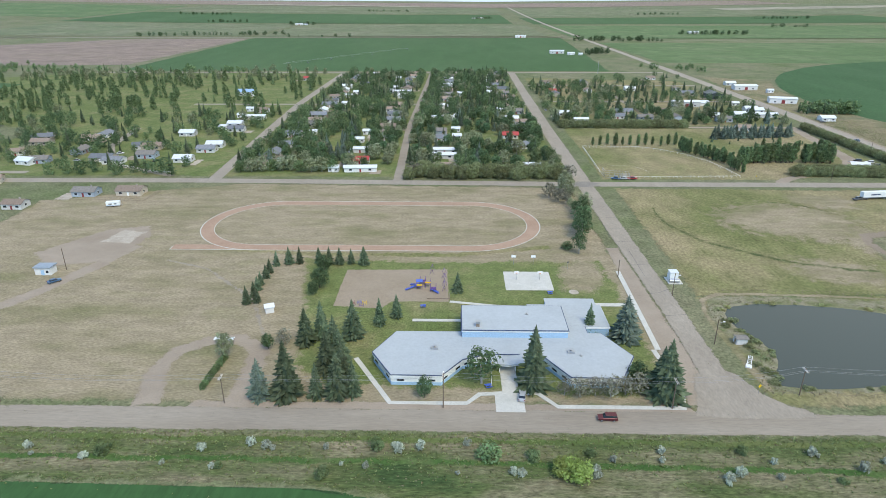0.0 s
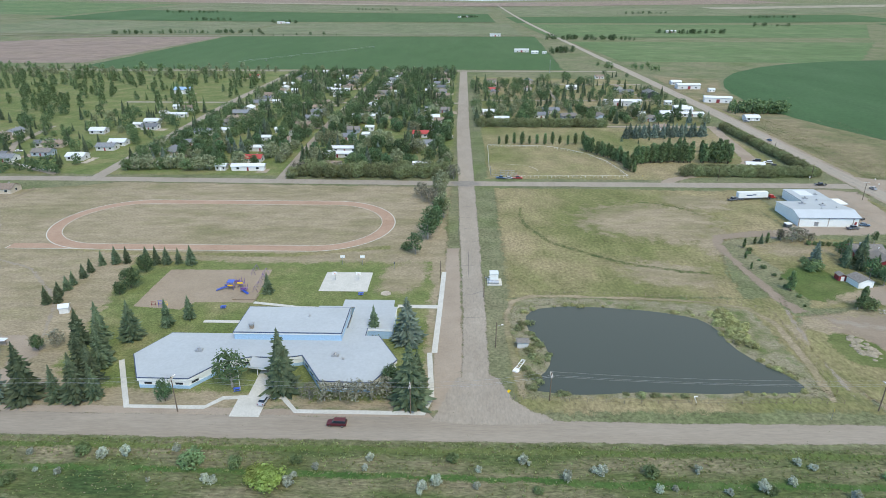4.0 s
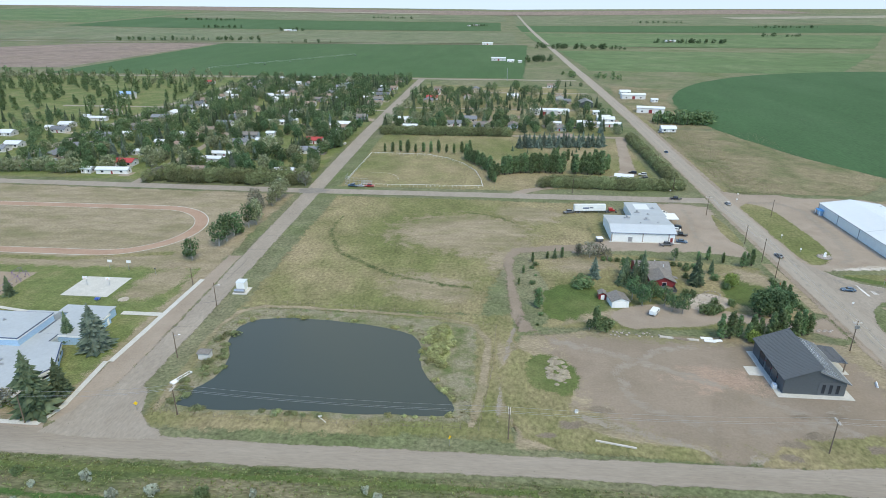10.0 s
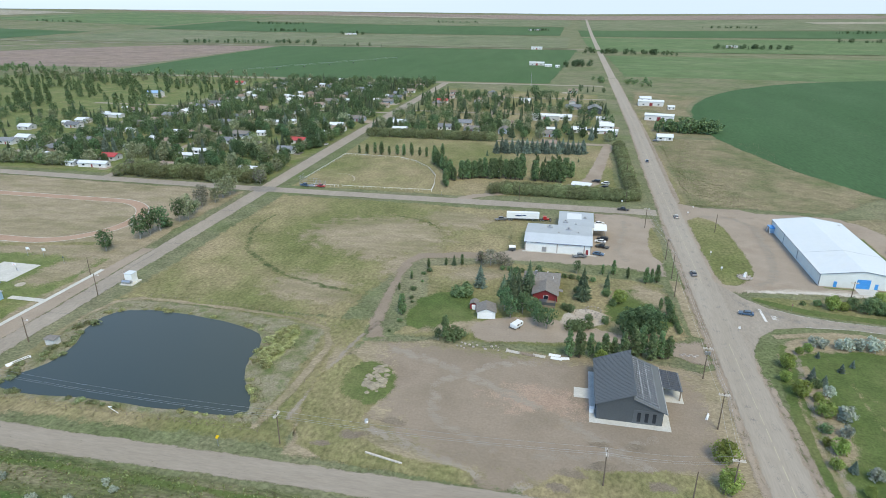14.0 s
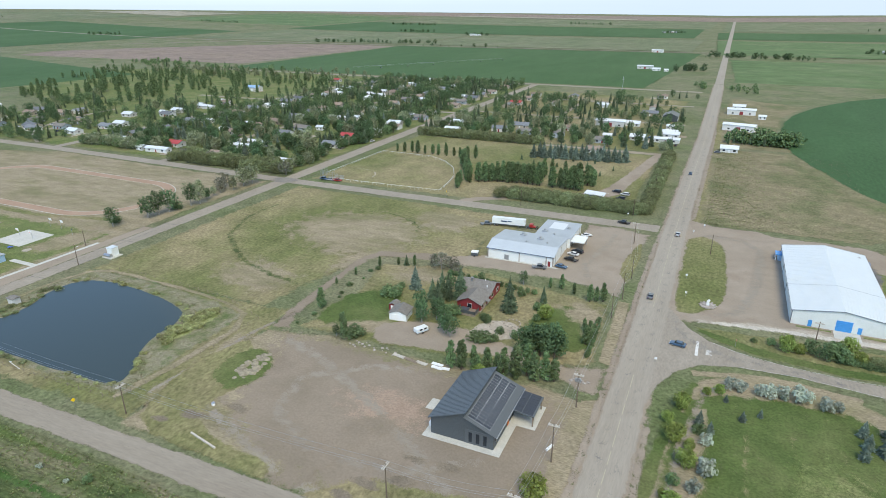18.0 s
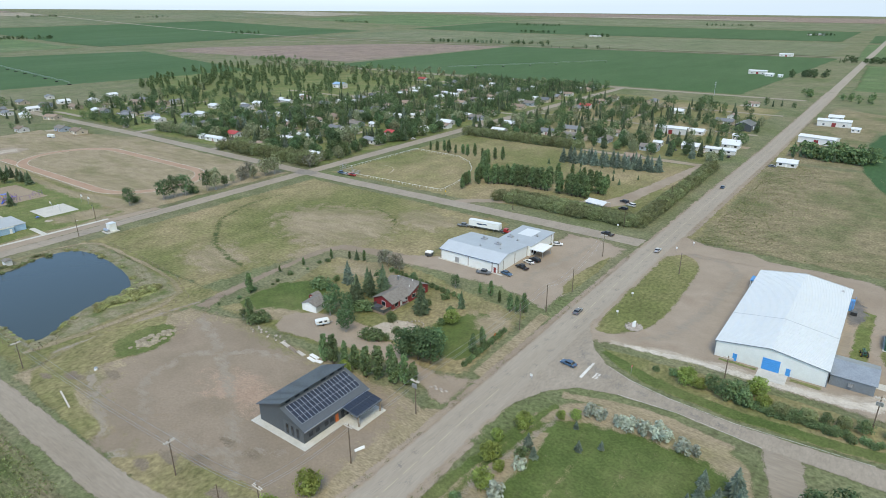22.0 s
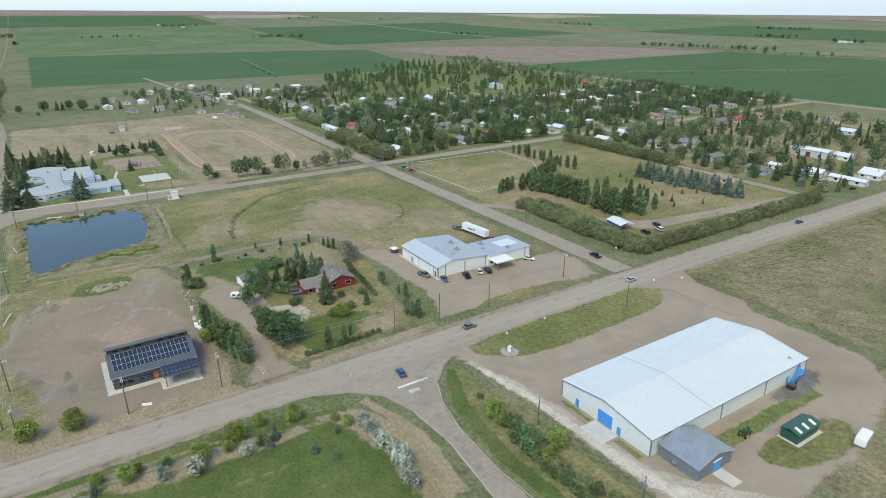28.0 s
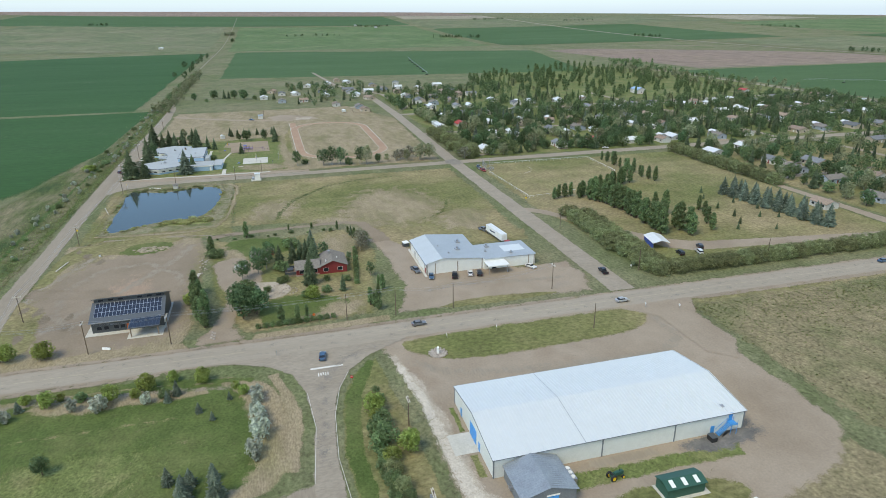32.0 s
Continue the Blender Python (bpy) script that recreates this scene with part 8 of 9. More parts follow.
bt = thing("box_trailer", 213.6, 268, "small black box trailer with a white top", "trailer", rz=10)
part("body", boxm((-1.3, 1.3, -1.1, 1.1, .4, 1.6)), CHARCOAL, bt)
part("lid", boxm((-1.35, 1.35, -1.15, 1.15, 1.6, 2.0)), WHITEPAINT, bt)
for s in (-1, 1):
    w = new("wheel", tyre_me)
    w.parent = bt
    w.matrix_local = pose(0, s * 1.15, 0)

tg = thing("tractor", 360.2, 280.2, "old green farm tractor with yellow wheels", "tractor", rz=100)
part("body", boxm((-.2, 2.0, -.35, .35, .8, 1.5), (-1.0, -.2, -.5, .5, .7, 1.2)), GREENPAINT, tg)
part("seat", boxm((-1.0, -.6, -.3, .3, 1.2, 1.5)), BLACK, tg)
part("exhaust", rodm((1.2, 0, 1.5), (1.2, 0, 2.2), .06), BLACK, tg)
for px, s, k in ((-.8, -1, 2.2), (-.8, 1, 2.2), (1.7, -1, 1.2), (1.7, 1, 1.2)):
    w = new("wheel", tyre_me)
    w.parent = tg
    w.matrix_local = pose(px, s * .75, 0) @ Matrix.Diagonal((k, 1.6, k, 1))
    part("rim", rodm((0, -.13, .33), (0, .13, .33), .2, None, 10), YELLOW, w)
bn = thing("waste_bin", 355.4, 307.6, "black waste bin beside the arena wall", "bin")
part("body", boxm((-.9, .9, -.7, .7, 0, 1.2)), BLACK, bn)
part("lid", boxm((-.95, .95, -.75, .75, 1.2, 1.3)), CHARCOAL, bn)

# ---- poles and lines ----
POLES = [(-119, 131.6, 9), (-60, 132, 8.6), (-3, 131.2, 10.4), (55.6, 131.8, 9), (91, 138.2, 8.4), (173, 136, 8.6), (246, 137.2, 9.4), (272, 139.4, 9.8), (273.6, 162, 10.4), (274, 184.2, 10), (274.4, 251.5, 9.8), (274.6, 270.6, 8.6), (270, 308, 9.6), (300, 308, 8.4), (78.4, 163.6, 8.4), (76, 196, 8.6), (60.6, 211, 7), (263.8, 136, 8), (331.4, 243, 8), (364.4, 240.4, 10.4), (264, 346, 8.4), (210, 339.8, 8), (268, 400, 8.4), (-150, 214, 9), (273.4, 236, 9)]
for i, (x, y, h) in enumerate(POLES):
    cross = i < 10 or i in (12, 18, 19)
    trans = i in (9, 19)
    along = 90 if y < 145 and x < 270 else 0
    p = thing("utility_pole", x, y, "weathered wooden utility pole" + (" with a crossarm" if cross else "") + (" and grey transformers" if trans else " with a street lamp" if i in (14, 2) else ""), "utility pole", "utility poles", along)
    part("pole", rodm((0, 0, 0), (0, 0, h), .17, .11, 8), POLEWOOD, p)
    if cross:
        arm = part("crossarm", boxm((-1.3, 1.3, .08, .26, h - .68, h - .48), (-1.3, 1.3, -.26, -.1, h - .68, h - .5)), LOGMAT, p)
        for k in (-1.1, -.5, .5, 1.1):
            part("insulator", rodm((k, .17, h - .5), (k, .17, h - .28), .05, .04), WHITEPAINT, arm)
    if trans:
        for k in (-.5, 0, .5):
            part("transformer", rodm((k, -.35, h - 2.3), (k, -.35, h - 1.3), .24, .24, 8), GREYSTEEL, p, "grey transformer can")
    if i in (14, 2, 15):
        la = part("lamp_arm", rodm((0, 0, h - 1.2), (1.6, 0, h - .7), .04), GREYSTEEL, p)
        part("lamp_head", boxm((1.4, 2.0, -.14, .14, h - .78, h - .62)), WHITEPAINT, la)


def tube(bm, pts, r, n=4):
    """One bent rod through all the points."""
    rings = []
    for i, p in enumerate(pts):
        d = (pts[min(i + 1, len(pts) - 1)] - pts[max(i - 1, 0)]).normalized()
        u = d.orthogonal().normalized()
        w = d.cross(u)
        rings.append([bm.verts.new(p + r * (u * math.cos(6.2832 * k / n) + w * math.sin(6.2832 * k / n))) for k in range(n)])
    for a, b in zip(rings, rings[1:]):
        for k in range(n):
            bm.faces.new((a[k], a[(k + 1) % n], b[(k + 1) % n], b[k]))


def wires(name, ids, label, off=(-1.1, -.5, 1.1)):
    e = thing(name, POLES[ids[0]][0], POLES[ids[0]][1], label, "power line")
    base = Vector((POLES[ids[0]][0], POLES[ids[0]][1], 0))
    for o in off:
        for a, b in zip(ids, ids[1:]):
            bm = bmesh.new()
            A, B = Vector((*POLES[a][:2], POLES[a][2] - .3)), Vector((*POLES[b][:2], POLES[b][2] - .3))
            n = Vector((A.y - B.y, B.x - A.x, 0)).normalized() * o
            pts = [A.lerp(B, t / 6) + n - Vector((0, 0, 1.0 * 4 * (t / 6) * (1 - t / 6))) - base for t in range(7)]
            tube(bm, pts, .022)
            part("wire", bm, GREYSTEEL, e)


wires("power_line", (0, 1, 2, 3, 4, 5, 6, 7), "thin power lines along the gravel road")
wires("power_line", (7, 8, 9, 10, 11, 12), "thin power lines along the highway")


# ---- signs ----
def sign(x, y, h, rz, shape, material, label):
    e = thing("road_sign", x, y, label, "sign", "", rz)
    part("post", rodm((0, 0, 0), (0, 0, h), .05, .05), GREYSTEEL, e)
    n, r, a0 = {"diamond": (4, .55, 0), "octagon": (8, .42, math.pi / 8), "square": (4, .5, math.pi / 4), "round": (12, .35, 0)}[shape]
    bm = bmesh.new()
    a = [bm.verts.new((r * math.cos(a0 + 2 * math.pi * i / n), -.06, h - .3 + r * math.sin(a0 + 2 * math.pi * i / n))) for i in range(n)]
    b = [bm.verts.new((v.co.x, -.09, v.co.z)) for v in a]
    bm.faces.new(a[::-1])
    bm.faces.new(b)
    for i in range(n):
        j = (i + 1) % n
        bm.faces.new((a[i], a[j], b[j], b[i]))
    bmesh.ops.recalc_face_normals(bm, faces=bm.faces)
    p = part("panel", bm, material, e)
    if shape == "octagon":
        c = bpy.data.curves.new("stop_text", "FONT")
        c.body, c.size, c.extrude, c.align_x, c.align_y = "STOP", .3, .002, "CENTER", "CENTER"
        c.materials.append(WHITEPAINT)
        t = new("lettering", c)
        t.parent = p
        t.matrix_local = pose(0, -.1, h - .3, 90, 0, 0)
    return e


sign(310, 232.6, 2.6, 80, "octagon", STOPRED, "red octagonal stop sign beside the side road")
sign(80.4, 138.6, 2.8, 20, "diamond", YELLOW, "yellow diamond warning sign at the street corner")
sign(159.4, 128.4 + 4, 2.8, 60, "diamond", YELLOW, "yellow diamond warning sign beside the gravel road")
sign(270.6, 226, 2.4, 90, "diamond", ORANGE, "orange diamond sign beside the highway")
sign(168.6, 340.6, 2.6, 90, "diamond", YELLOW, "yellow warning sign on the cross road")
for x, y in ((294, 263), (293, 279), (289.6, 214), (296, 341), (292, 331), (262, 344)):
    sign(x, y, 1.8, 0, "square", WHITEPAINT, "small white roadside sign")
sl = thing("pond_lamp", 128.6, 138.4, "white pole lamp leaning over the pond", "lamp")
part("pole", rodm((0, 0, 0), (-1.4, -1.2, 2.6), .09, .07), WHITEPAINT, sl)
part("head", rodm((-1.4, -1.2, 2.6), (-.5, -1.2, 2.75), .14, .12), WHITEPAINT, sl)
fp = thing("flagpole", 9.8, 140.6, "thin white metal flagpole before the school", "flagpole")
part("pole", rodm((0, 0, 0), (0, 0, 7.5), .06, .04, 8), WHITEPAINT, fp)
part("finial", rodm((0, 0, 7.5), (0, 0, 7.62), .1, .06, 8), YELLOW, fp)


# ---- fences ----
def post_fence(name, pts, gap, ph, material, rails, label, pr=.07):
    e = thing(name, pts[0][0], pts[0][1], label, "fence")
    o = Vector((*pts[0], 0))
    pbm = rodm((0, 0, 0), (0, 0, ph), pr, pr, 5)
    first_post = part("post", pbm, material, e)
    used = False
    for a, b in zip(pts, pts[1:]):
        A, B = Vector((*a, 0)) - o, Vector((*b, 0)) - o
        n = max(1, round((B - A).length / gap))
        for i in range(n):
            q = A.lerp(B, i / n)
            if not used:
                first_post.matrix_local = pose(q.x, q.y, 0)
                used = True
            else:
                share("post", first_post, e, pose(q.x, q.y, 0))
        for r in rails:
            part("rail", rodm(A + Vector((0, 0, r[0])), B + Vector((0, 0, r[0])), r[1], None, 4), material, e)
    return e


post_fence("ball_field_fence", [(95, 343.4), (162, 345.4), (160.5, 360), (157, 378), (149, 395), (138, 408), (124, 417), (86, 419), (84.4, 354)], 2.4, 1.2, WHITEPAINT, [(1.15, .07)], "white post and rail fence round the ball field", .055)
post_fence("pond_fence", [(82, 138.4), (110, 137.4), (140, 138), (166, 138.6), (169, 165), (170, 189), (150, 196.5), (118, 199), (90, 199.4)], 4.5, 1.2, WOOD, [(.5, .015), (1.05, .015)], "weathered wire fence round the pond", .06)
post_fence("house_fence", [(-186, 300), (-160, 298), (-158, 316)], 2, 1.6, WOOD, [(.4, .05), (1.4, .05)], "brown wooden garden fence")
post_fence("west_white_fence", [(-206, 366), (-178, 352), (-168, 350)], 2, 1.3, WHITEPAINT, [(.7, .08), (1.2, .08)], "white wooden garden fence")
bs = thing("backstop", 86, 347, "tall chain-link backstop of the ball field", "backstop")
for a, b in (((-1, 6), (-1, -1)), ((-1, -1), (7, -3)), ((7, -3), (12, -3))):
    A, B = Vector(a), Vector(b)
    bm = bmesh.new()
    for i in range(4):
        q = A.lerp(B, i / 3)
        rod(bm, (q.x, q.y, 0), (q.x, q.y, 4.2), .07)
    for z in (.1, 1.4, 2.8, 4.1):
        rod(bm, (A.x, A.y, z), (B.x, B.y, z), .05)
    part("frame_panel", bm, GREYSTEEL, bs)
be = thing("bleachers", 97, 347.2, "small grey metal bleachers", "bleachers")
for i in range(4):
    part("bench", boxm((-3, 3, -1.2 + i * .7, -.9 + i * .7, .4 + i * .4, .46 + i * .4)), GREYSTEEL, be)
part("bench_frame", boxm((-2.8, -2.7, -1.2, 1.3, 0, .4), (2.7, 2.8, -1.2, 1.3, 0, .4), (-2.8, -2.7, .8, .9, 0, 1.6), (2.7, 2.8, .8, .9, 0, 1.6)), GREYSTEEL, be)

# ---- playground ----
pg = thing("play_structure", -13, 200, "blue and purple climbing structure with slides", "playground")
for x, y, z in ((0, 0, 1.4), (3, 1.5, 1.7), (1, 4, 1.2), (5, -1.5, 1.0)):
    part("deck", boxm((x - 1, x + 1, y - 1, y + 1, z - .1, z)), PURPLE, pg)
    for sx in (-.95, .95):
        for sy in (-.95, .95):
            part("post", rodm((x + sx, y + sy, 0), (x + sx, y + sy, z + 1.5), .07), PURPLE, pg)
    part("guard", boxm((x - 1, x + 1, y - 1.02, y - .96, z + .2, z + .8)), YELLOW if z > 1.3 else PURPLE, pg)
for x0, y0, x1, y1, z in ((-1, 0, -5, -1.6, 1.4), (0, 1, -3.5, 3, 1.4), (4, -1.8, 7, -4, 1.0)):
    d = Vector((x1 - x0, y1 - y0)).normalized()
    n = Vector((-d.y, d.x)) * .35
    bm = bmesh.new()
    for s in (-1, 0, 1):
        pass
    V = [bm.verts.new(p) for p in ((x0 + n.x, y0 + n.y, z), (x0 - n.x, y0 - n.y, z), (x1 - n.x, y1 - n.y, .3), (x1 + n.x, y1 + n.y, .3), (x0 + n.x, y0 + n.y, z - .12), (x0 - n.x, y0 - n.y, z - .12), (x1 - n.x, y1 - n.y, .18), (x1 + n.x, y1 + n.y, .18))]
    for f in ((0, 1, 2, 3), (7, 6, 5, 4), (0, 3, 7, 4), (1, 5, 6, 2), (0, 4, 5, 1), (3, 2, 6, 7)):
        bm.faces.new([V[i] for i in f])
    sd = part("slide", bm, PLASTBLUE, pg, "blue plastic slide")
    bm = bmesh.new()
    for s in (-1, 1):
        rod(bm, (x0 + s * n.x, y0 + s * n.y, z + .15), (x1 + s * n.x, y1 + s * n.y, .45), .07)
    part("slide_edge", bm, PLASTBLUE, sd)
part("roof", boxm((-1.2, 1.2, -1.2, 1.2, 3.1, 3.2)), PLASTBLUE, pg)
for i, (x, y) in enumerate(((-4, 206), (-4, 200), (-4.4, 211), (-9, 214))):
    sw = thing("swing_frame", x, y, "purple steel swing frame on the sand", "swing")
    bm = bmesh.new()
    for k in (-2.2, 2.2):
        rod(bm, (-.9, k, 0), (0, k, 2.4), .05)
        rod(bm, (.9, k, 0), (0, k, 2.4), .05)
    rod(bm, (0, -2.2, 2.4), (0, 2.2, 2.4), .05)
    part("swing_post", bm, PURPLE, sw)
    for k in (-1, 1):
        s_ = part("swing_seat", boxm((-.15, .15, k - .25, k + .25, .5, .55)), BLACK, sw)
        bm = bmesh.new()
        rod(bm, (0, k - .22, .55), (0, k - .22, 2.4), .015, None, 4)
        rod(bm, (0, k + .22, .55), (0, k + .22, 2.4), .015, None, 4)
        part("chain", bm, GREYSTEEL, s_)
pe = thing("sand_edging", -6, 193, "low wooden edging of the sand", "edging")
part("board", boxm((-4, 4, -1.2, -1, 0, .35), (3.8, 4, -1, 3, 0, .35)), WOOD, pe)
cl = thing("climbing_frame", -33, 187, "small climbing frame in red, yellow and blue", "playground")
for x, y, m_ in ((-2, 0, REDPAINT), (0, .8, PLASTBLUE), (2, 0, YELLOW), (1, -1.2, PURPLE)):
    bm = bmesh.new()
    for k in (-.7, .7):
        rod(bm, (x + k, y, 0), (x + k, y, 1.7), .06)
    for z in (.5, 1.0, 1.5):
        rod(bm, (x - .7, y, z), (x + .7, y, z), .05)
    part("ladder", bm, m_, cl)
for x, y, rz in ((22.4, 208, 0), (31, 208, 0), (22.6, 222, 180), (30.2, 222, 180)):
    hp = thing("basketball_hoop", x, y, "white basketball backboard on a steel post", "basketball hoop", "hoops of the court", rz)
    part("post", rodm((0, 0, 0), (0, 0, 3.2), .08, .07, 8), GREYSTEEL, hp)
    part("backboard", boxm((-.9, .9, -.55, -.5, 2.7, 3.75)), WHITEPAINT, hp)
    part("rim", boxm((-.23, .23, -1.0, -.55, 3.02, 3.05)), ORANGE, hp)
for x, y, rz in ((9, 140.4, 20), (23.8, 140.6, -20), (-11, 186, 10), (33.4, 196.8, 0)):
    pt = thing("picnic_table", x, y, "blue picnic table with attached benches", "table", "blue picnic tables", rz)
    part("tabletop", boxm((-.9, .9, -.4, .4, .7, .76)), PLASTBLUE, pt)
    for k in (-.75, .75):
        part("bench", boxm((-.9, .9, k - .14, k + .14, .42, .47)), PLASTBLUE, pt)
        part("leg", boxm((k * .8 - .05, k * .8 + .05, -.8, .8, .36, .42), (k * .8 - .05, k * .8 + .05, -.3, -.2, 0, .7), (k * .8 - .05, k * .8 + .05, .2, .3, 0, .7)), GREYSTEEL, pt)
tb = thing("tetherball_post", 43, 218, "steel play post with a dark top", "post")
part("post", rodm((0, 0, 0), (0, 0, 3), .06), GREYSTEEL, tb)
part("top", rodm((0, 0, 2.6), (0, 0, 3.1), .3, .2, 8), CHARCOAL, tb)

# ---- loose things ----
lg = thing("white_beam", 198, 136, "long bleached timber beam on the grass", "beam", rz=-12)
part("beam", boxm((-4.6, 4.6, -.2, .2, 0, .35)), LOGMAT, lg)
part("end_plate", boxm((-4.64, -4.6, -.21, .21, 0, .36)), WHITEPAINT, lg)
ml = thing("tent_shelter", 242, 368, "white roofed shelter with blue sides in the park", "shelter", rz=-12)
part("roof", gable_roof(10.4, 7, 2.6, 1.1, .2), ROOFPALE, ml)
part("side", boxm((-5, 5, -3.3, -3.2, .2, 2.4)), PLASTBLUE, ml)
for x in (-5, 5):
    for y in (-3.3, 3.3):
        part("post", rodm((x, y, 0), (x, y, 2.6), .06), GREYSTEEL, ml)
for i, (x, y, rz, L, m_) in enumerate(((222, 187.4, -10, 4, LOGMAT), (226, 186.8, -12, 5, WOOD), (229.6, 186.6, -8, 3.6, LOGMAT), (234, 187.8, -6, 3.4, WHITEPAINT), (234.6, 186.2, -6, 3.4, WHITEPAINT), (237, 186.6, 10, 2.4, WHITEPAINT))):
    lu = thing("lumber_stack", x, y, "stack of " + ("white panels" if m_ is WHITEPAINT else "pale sawn lumber") + " lying on the ground", "lumber", "stacks beside the yard", rz)
    for k in range(4):
        part("board", boxm((-L / 2, L / 2, -.5 + k * .26, -.28 + k * .26, .08, .3 + .06 * (k % 2))), m_, lu)
    part("bearer", boxm((-L * .4, -L * .36, -.5, .5, 0, .08), (L * .36, L * .4, -.5, .5, 0, .08)), WOOD, lu)
wt = thing("white_trestle", 84.6, 153.6, "white metal trestle lying on the pond bank", "trestle", rz=62)
bm = bmesh.new()
for k in (-.5, .5):
    rod(bm, (-3, k, .4), (3, k, .6), .09)
for i in range(7):
    rod(bm, (-2.8 + i * .93, -.5, .42 + i * .03), (-2.8 + i * .93, .5, .42 + i * .03), .06)
rod(bm, (-3, 0, 0), (-3, 0, .4), .2)
rod(bm, (3, 0, 0), (3, 0, .6), .2)
part("frame_rails", bm, WHITEPAINT, wt)
part("float", boxm((-3.2, -1.4, -.8, .8, 0, .34)), WHITEPAINT, wt)
mg = thing("monument", 301.3, 258.2, "pale stone monument in a ring of stones", "monument")
part("base", rodm((0, 0, 0), (0, 0, .25), 2.6, 2.4, 16), STONE, mg)
for i in range(12):
    a = i * .5236
    bm = bmesh.new()
    bmesh.ops.create_icosphere(bm, subdivisions=1, radius=.4)
    for v in bm.verts:
        v.co = Vector((v.co.x * 1.1, v.co.y, v.co.z * .7)) * (1 + .2 * noise.noise(v.co * 2 + Vector((i, 0, 0))))
        v.co += Vector((2.5 * math.cos(a), 2.5 * math.sin(a), .3))
    part("stone", bm, STONE, mg)
part("pillar", extrude_y(bmesh.new(), [(-.5, .25), (.5, .25), (.35, 1.6), (.6, 2.1), (.1, 2.4), (-.5, 1.7)], -.25, .25), WHITEPAINT, mg, "pale carved top piece")


def mound(name, x, y, rx, ry, h, n, label, seed):
    """A low heap of broken soil clods."""
    e = thing(name, x, y, label, "heap")
    rg = random.Random(seed)
    for i in range(n):
        a, q = rg.random() * 6.28, math.sqrt(rg.random())
        px, py = rx * q * math.cos(a), ry * q * math.sin(a)
        bm = bmesh.new()
        bmesh.ops.create_icosphere(bm, subdivisions=2, radius=1)
        s = rg.uniform(.35, 1.1)
        for v in bm.verts:
            d = 1 + .45 * noise.noise(v.co * 1.6 + Vector((seed, i, 0)))
            v.co = Vector((v.co.x * s * 1.2 * d, v.co.y * s * d, max(-.05, v.co.z * s * .45 * d * h)))
            v.co += Vector((px, py, 0))
        part("clod", bm, SOILCLOD, e)
    return e


patch("mound_grass", [(177, 160), (181, 155), (190, 153), (194, 160), (193, 171), (184, 176.5), (178, 173)], .05, LUSH, "lush grass round the soil heap", "verge", 2.5, 1, 2, 1)
mound("soil_heap", 187, 166, 2.8, 7, .9, 46, "low heap of pale dry soil clods", 3)
rb = thing("rubble_line", 214, 188.5, "scattered pale rubble beside the lane", "rubble")
rg = random.Random(8)
for i in range(22):
    bm = bmesh.new()
    bmesh.ops.create_icosphere(bm, subdivisions=1, radius=rg.uniform(.2, .55))
    ox, oy = rg.uniform(-9, 9), rg.uniform(-1.8, 1.8)
    for v in bm.verts:
        v.co = Vector((v.co.x + ox, v.co.y + oy, max(0, v.co.z * .6 + .1)))
    part("stone", bm, STONE, rb)
st = thing("white_barrel", 190.2, 147.6, "small white drum on the worn grass", "barrel")
part("drum", rodm((0, 0, 0), (0, 0, .7), .45, None, 10), WHITEPAINT, st)
part("lid", rodm((0, 0, .7), (0, 0, .76), .47, None, 10), GREYSTEEL, st)
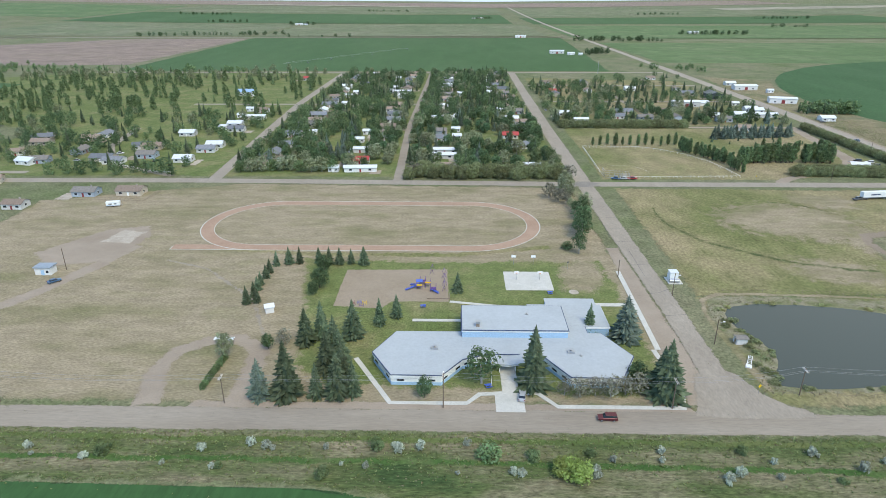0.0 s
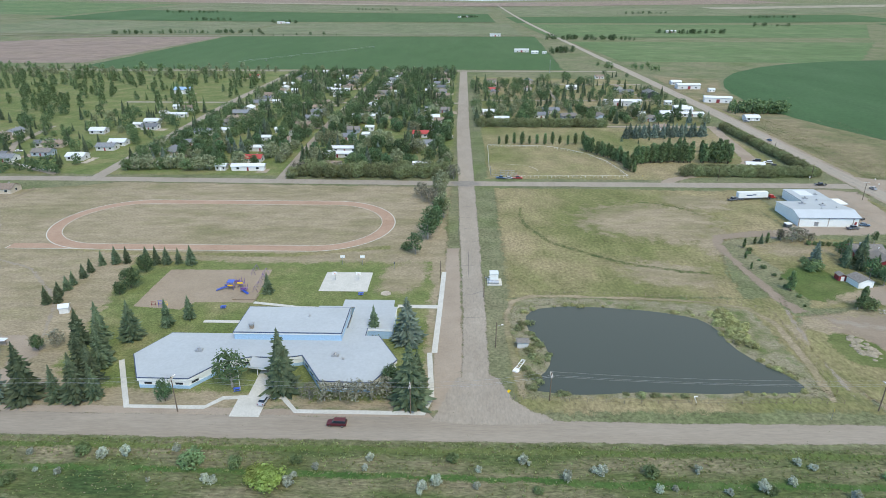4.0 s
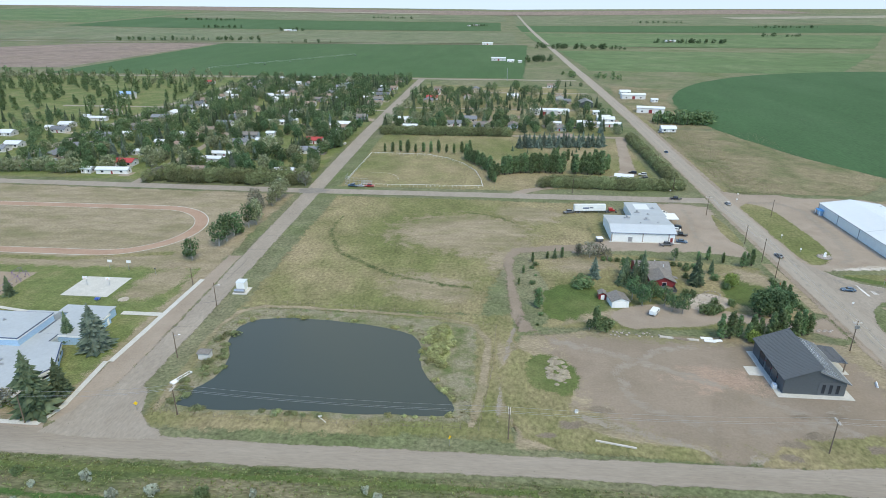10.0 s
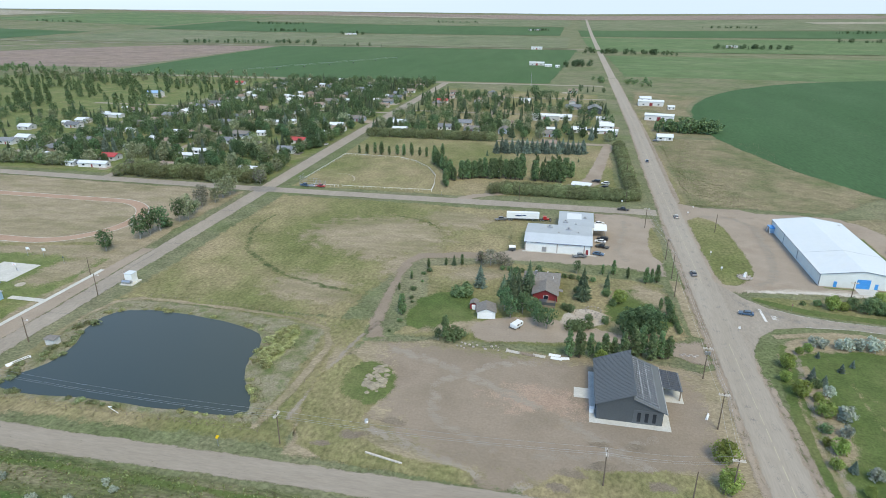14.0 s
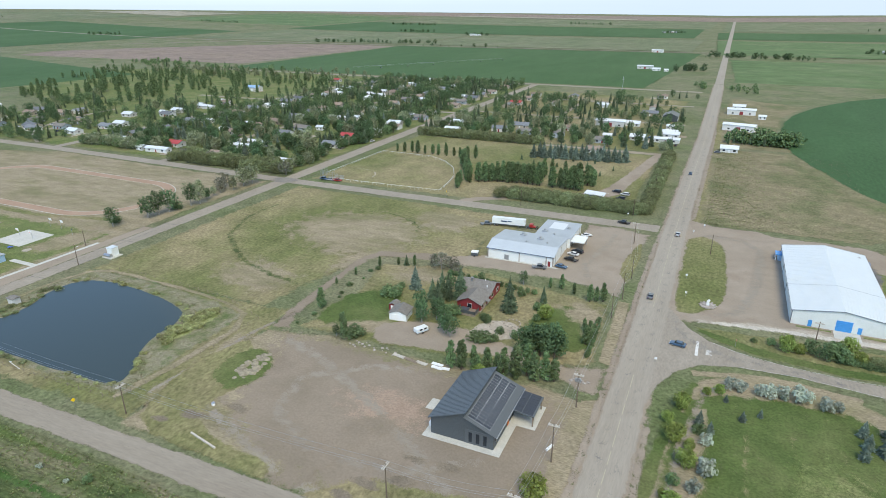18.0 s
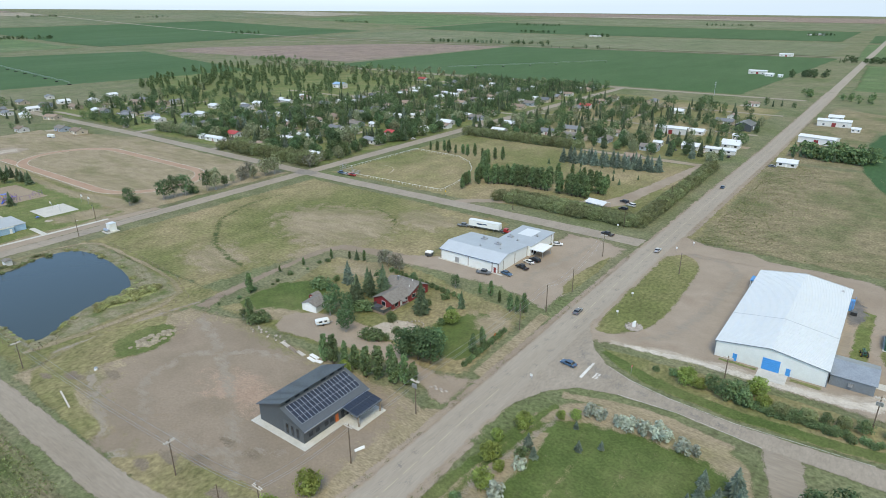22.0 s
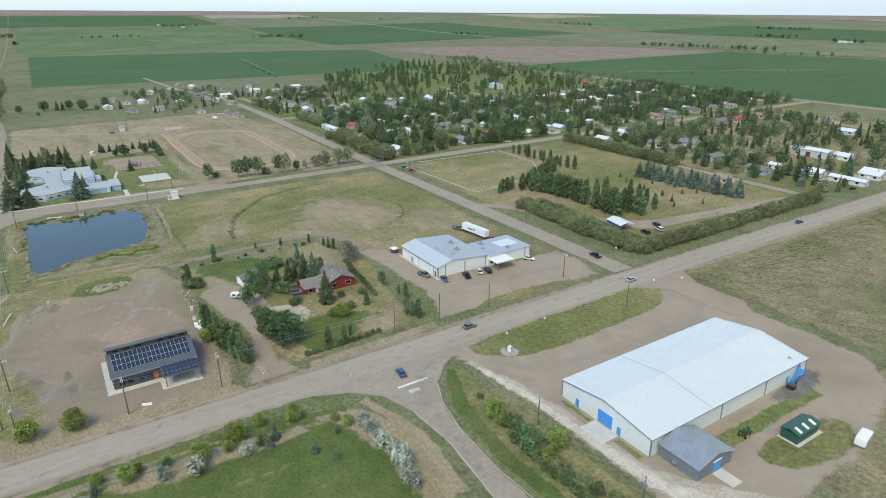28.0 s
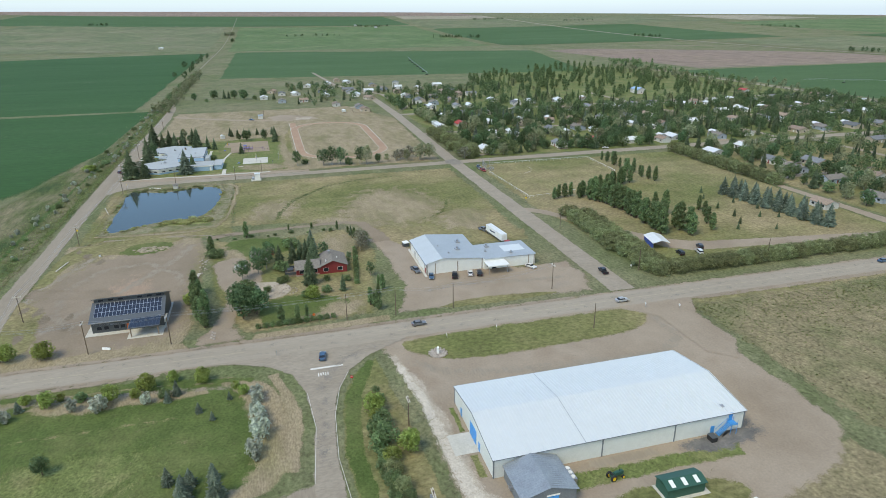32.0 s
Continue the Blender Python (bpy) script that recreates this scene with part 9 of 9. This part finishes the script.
for x, y, r in ((243, 216, 3.6), (245.5, 219.5, 2.6)):
    gb = thing("garden_bed", x, y, "round garden bed edged with pale stones", "garden bed")
    part("soil", rodm((0, 0, 0), (0, 0, .12), r, r * .95, 16), SANDMAT, gb)
    for i in range(14):
        a = i * .4488
        bm = bmesh.new()
        bmesh.ops.create_icosphere(bm, subdivisions=1, radius=.3)
        for v in bm.verts:
            v.co = Vector((v.co.x + r * math.cos(a), v.co.y + r * math.sin(a), max(0, v.co.z + .1)))
        part("stone", bm, STONE, gb)
cu = thing("culvert_stones", 272, 195.4, "pale stones at the drive mouth", "stones")
for i in range(6):
    bm = bmesh.new()
    bmesh.ops.create_icosphere(bm, subdivisions=1, radius=.5)
    for v in bm.verts:
        v.co = Vector((v.co.x * 1.3 - 2 + i * .9, v.co.y + (i % 2) * .8, max(0, v.co.z * .6 + .1)))
    part("stone", bm, STONE, cu)
sb = thing("concrete_barrier", 272, 166.4, "short white concrete barrier beside the highway", "barrier", rz=70)
part("body", extrude_x(bmesh.new(), [(-.3, 0), (.3, 0), (.12, .6), (-.12, .6)], -1.2, 1.2), WHITEPAINT, sb)
part("foot", boxm((-1.25, 1.25, -.32, .32, 0, .1)), CONCRETE, sb)


# ---- irrigation machines in the far fields ----
def pivot(x0, y0, x1, y1, label):
    e = thing("irrigation_pivot", x0, y0, label, "irrigation machine")
    d = Vector((x1 - x0, y1 - y0, 0))
    n = max(3, int(d.length / 50))
    side = Vector((-d.y, d.x, 0)).normalized()
    for i in range(n):
        a, b = d * (i / n), d * ((i + 1) / n)
        up = Vector((0, 0, 3.6))
        m = (a + b) / 2 + Vector((0, 0, 4.6))
        bm = bmesh.new()
        tube(bm, [a + up, m, b + up], .16)
        tube(bm, [a + up, m - Vector((0, 0, 2)), b + up], .08)
        part("span", bm, GREYSTEEL, e)
        bm = bmesh.new()
        rod(bm, b + side * 1.8, b + up, .1)
        rod(bm, b - side * 1.8, b + up, .1)
        t = part("tower", bm, GREYSTEEL, e)
        part("wheel", boxm((b.x - .3, b.x + .3, b.y - 2.4, b.y + 2.4, 0, 1)), BLACK, t)


pivot(-250, 916, -90, 1175, "long pale irrigation pivot in the crop field")
pivot(-893, 515, -530, 465, "long pale irrigation pivot in the western crop field")
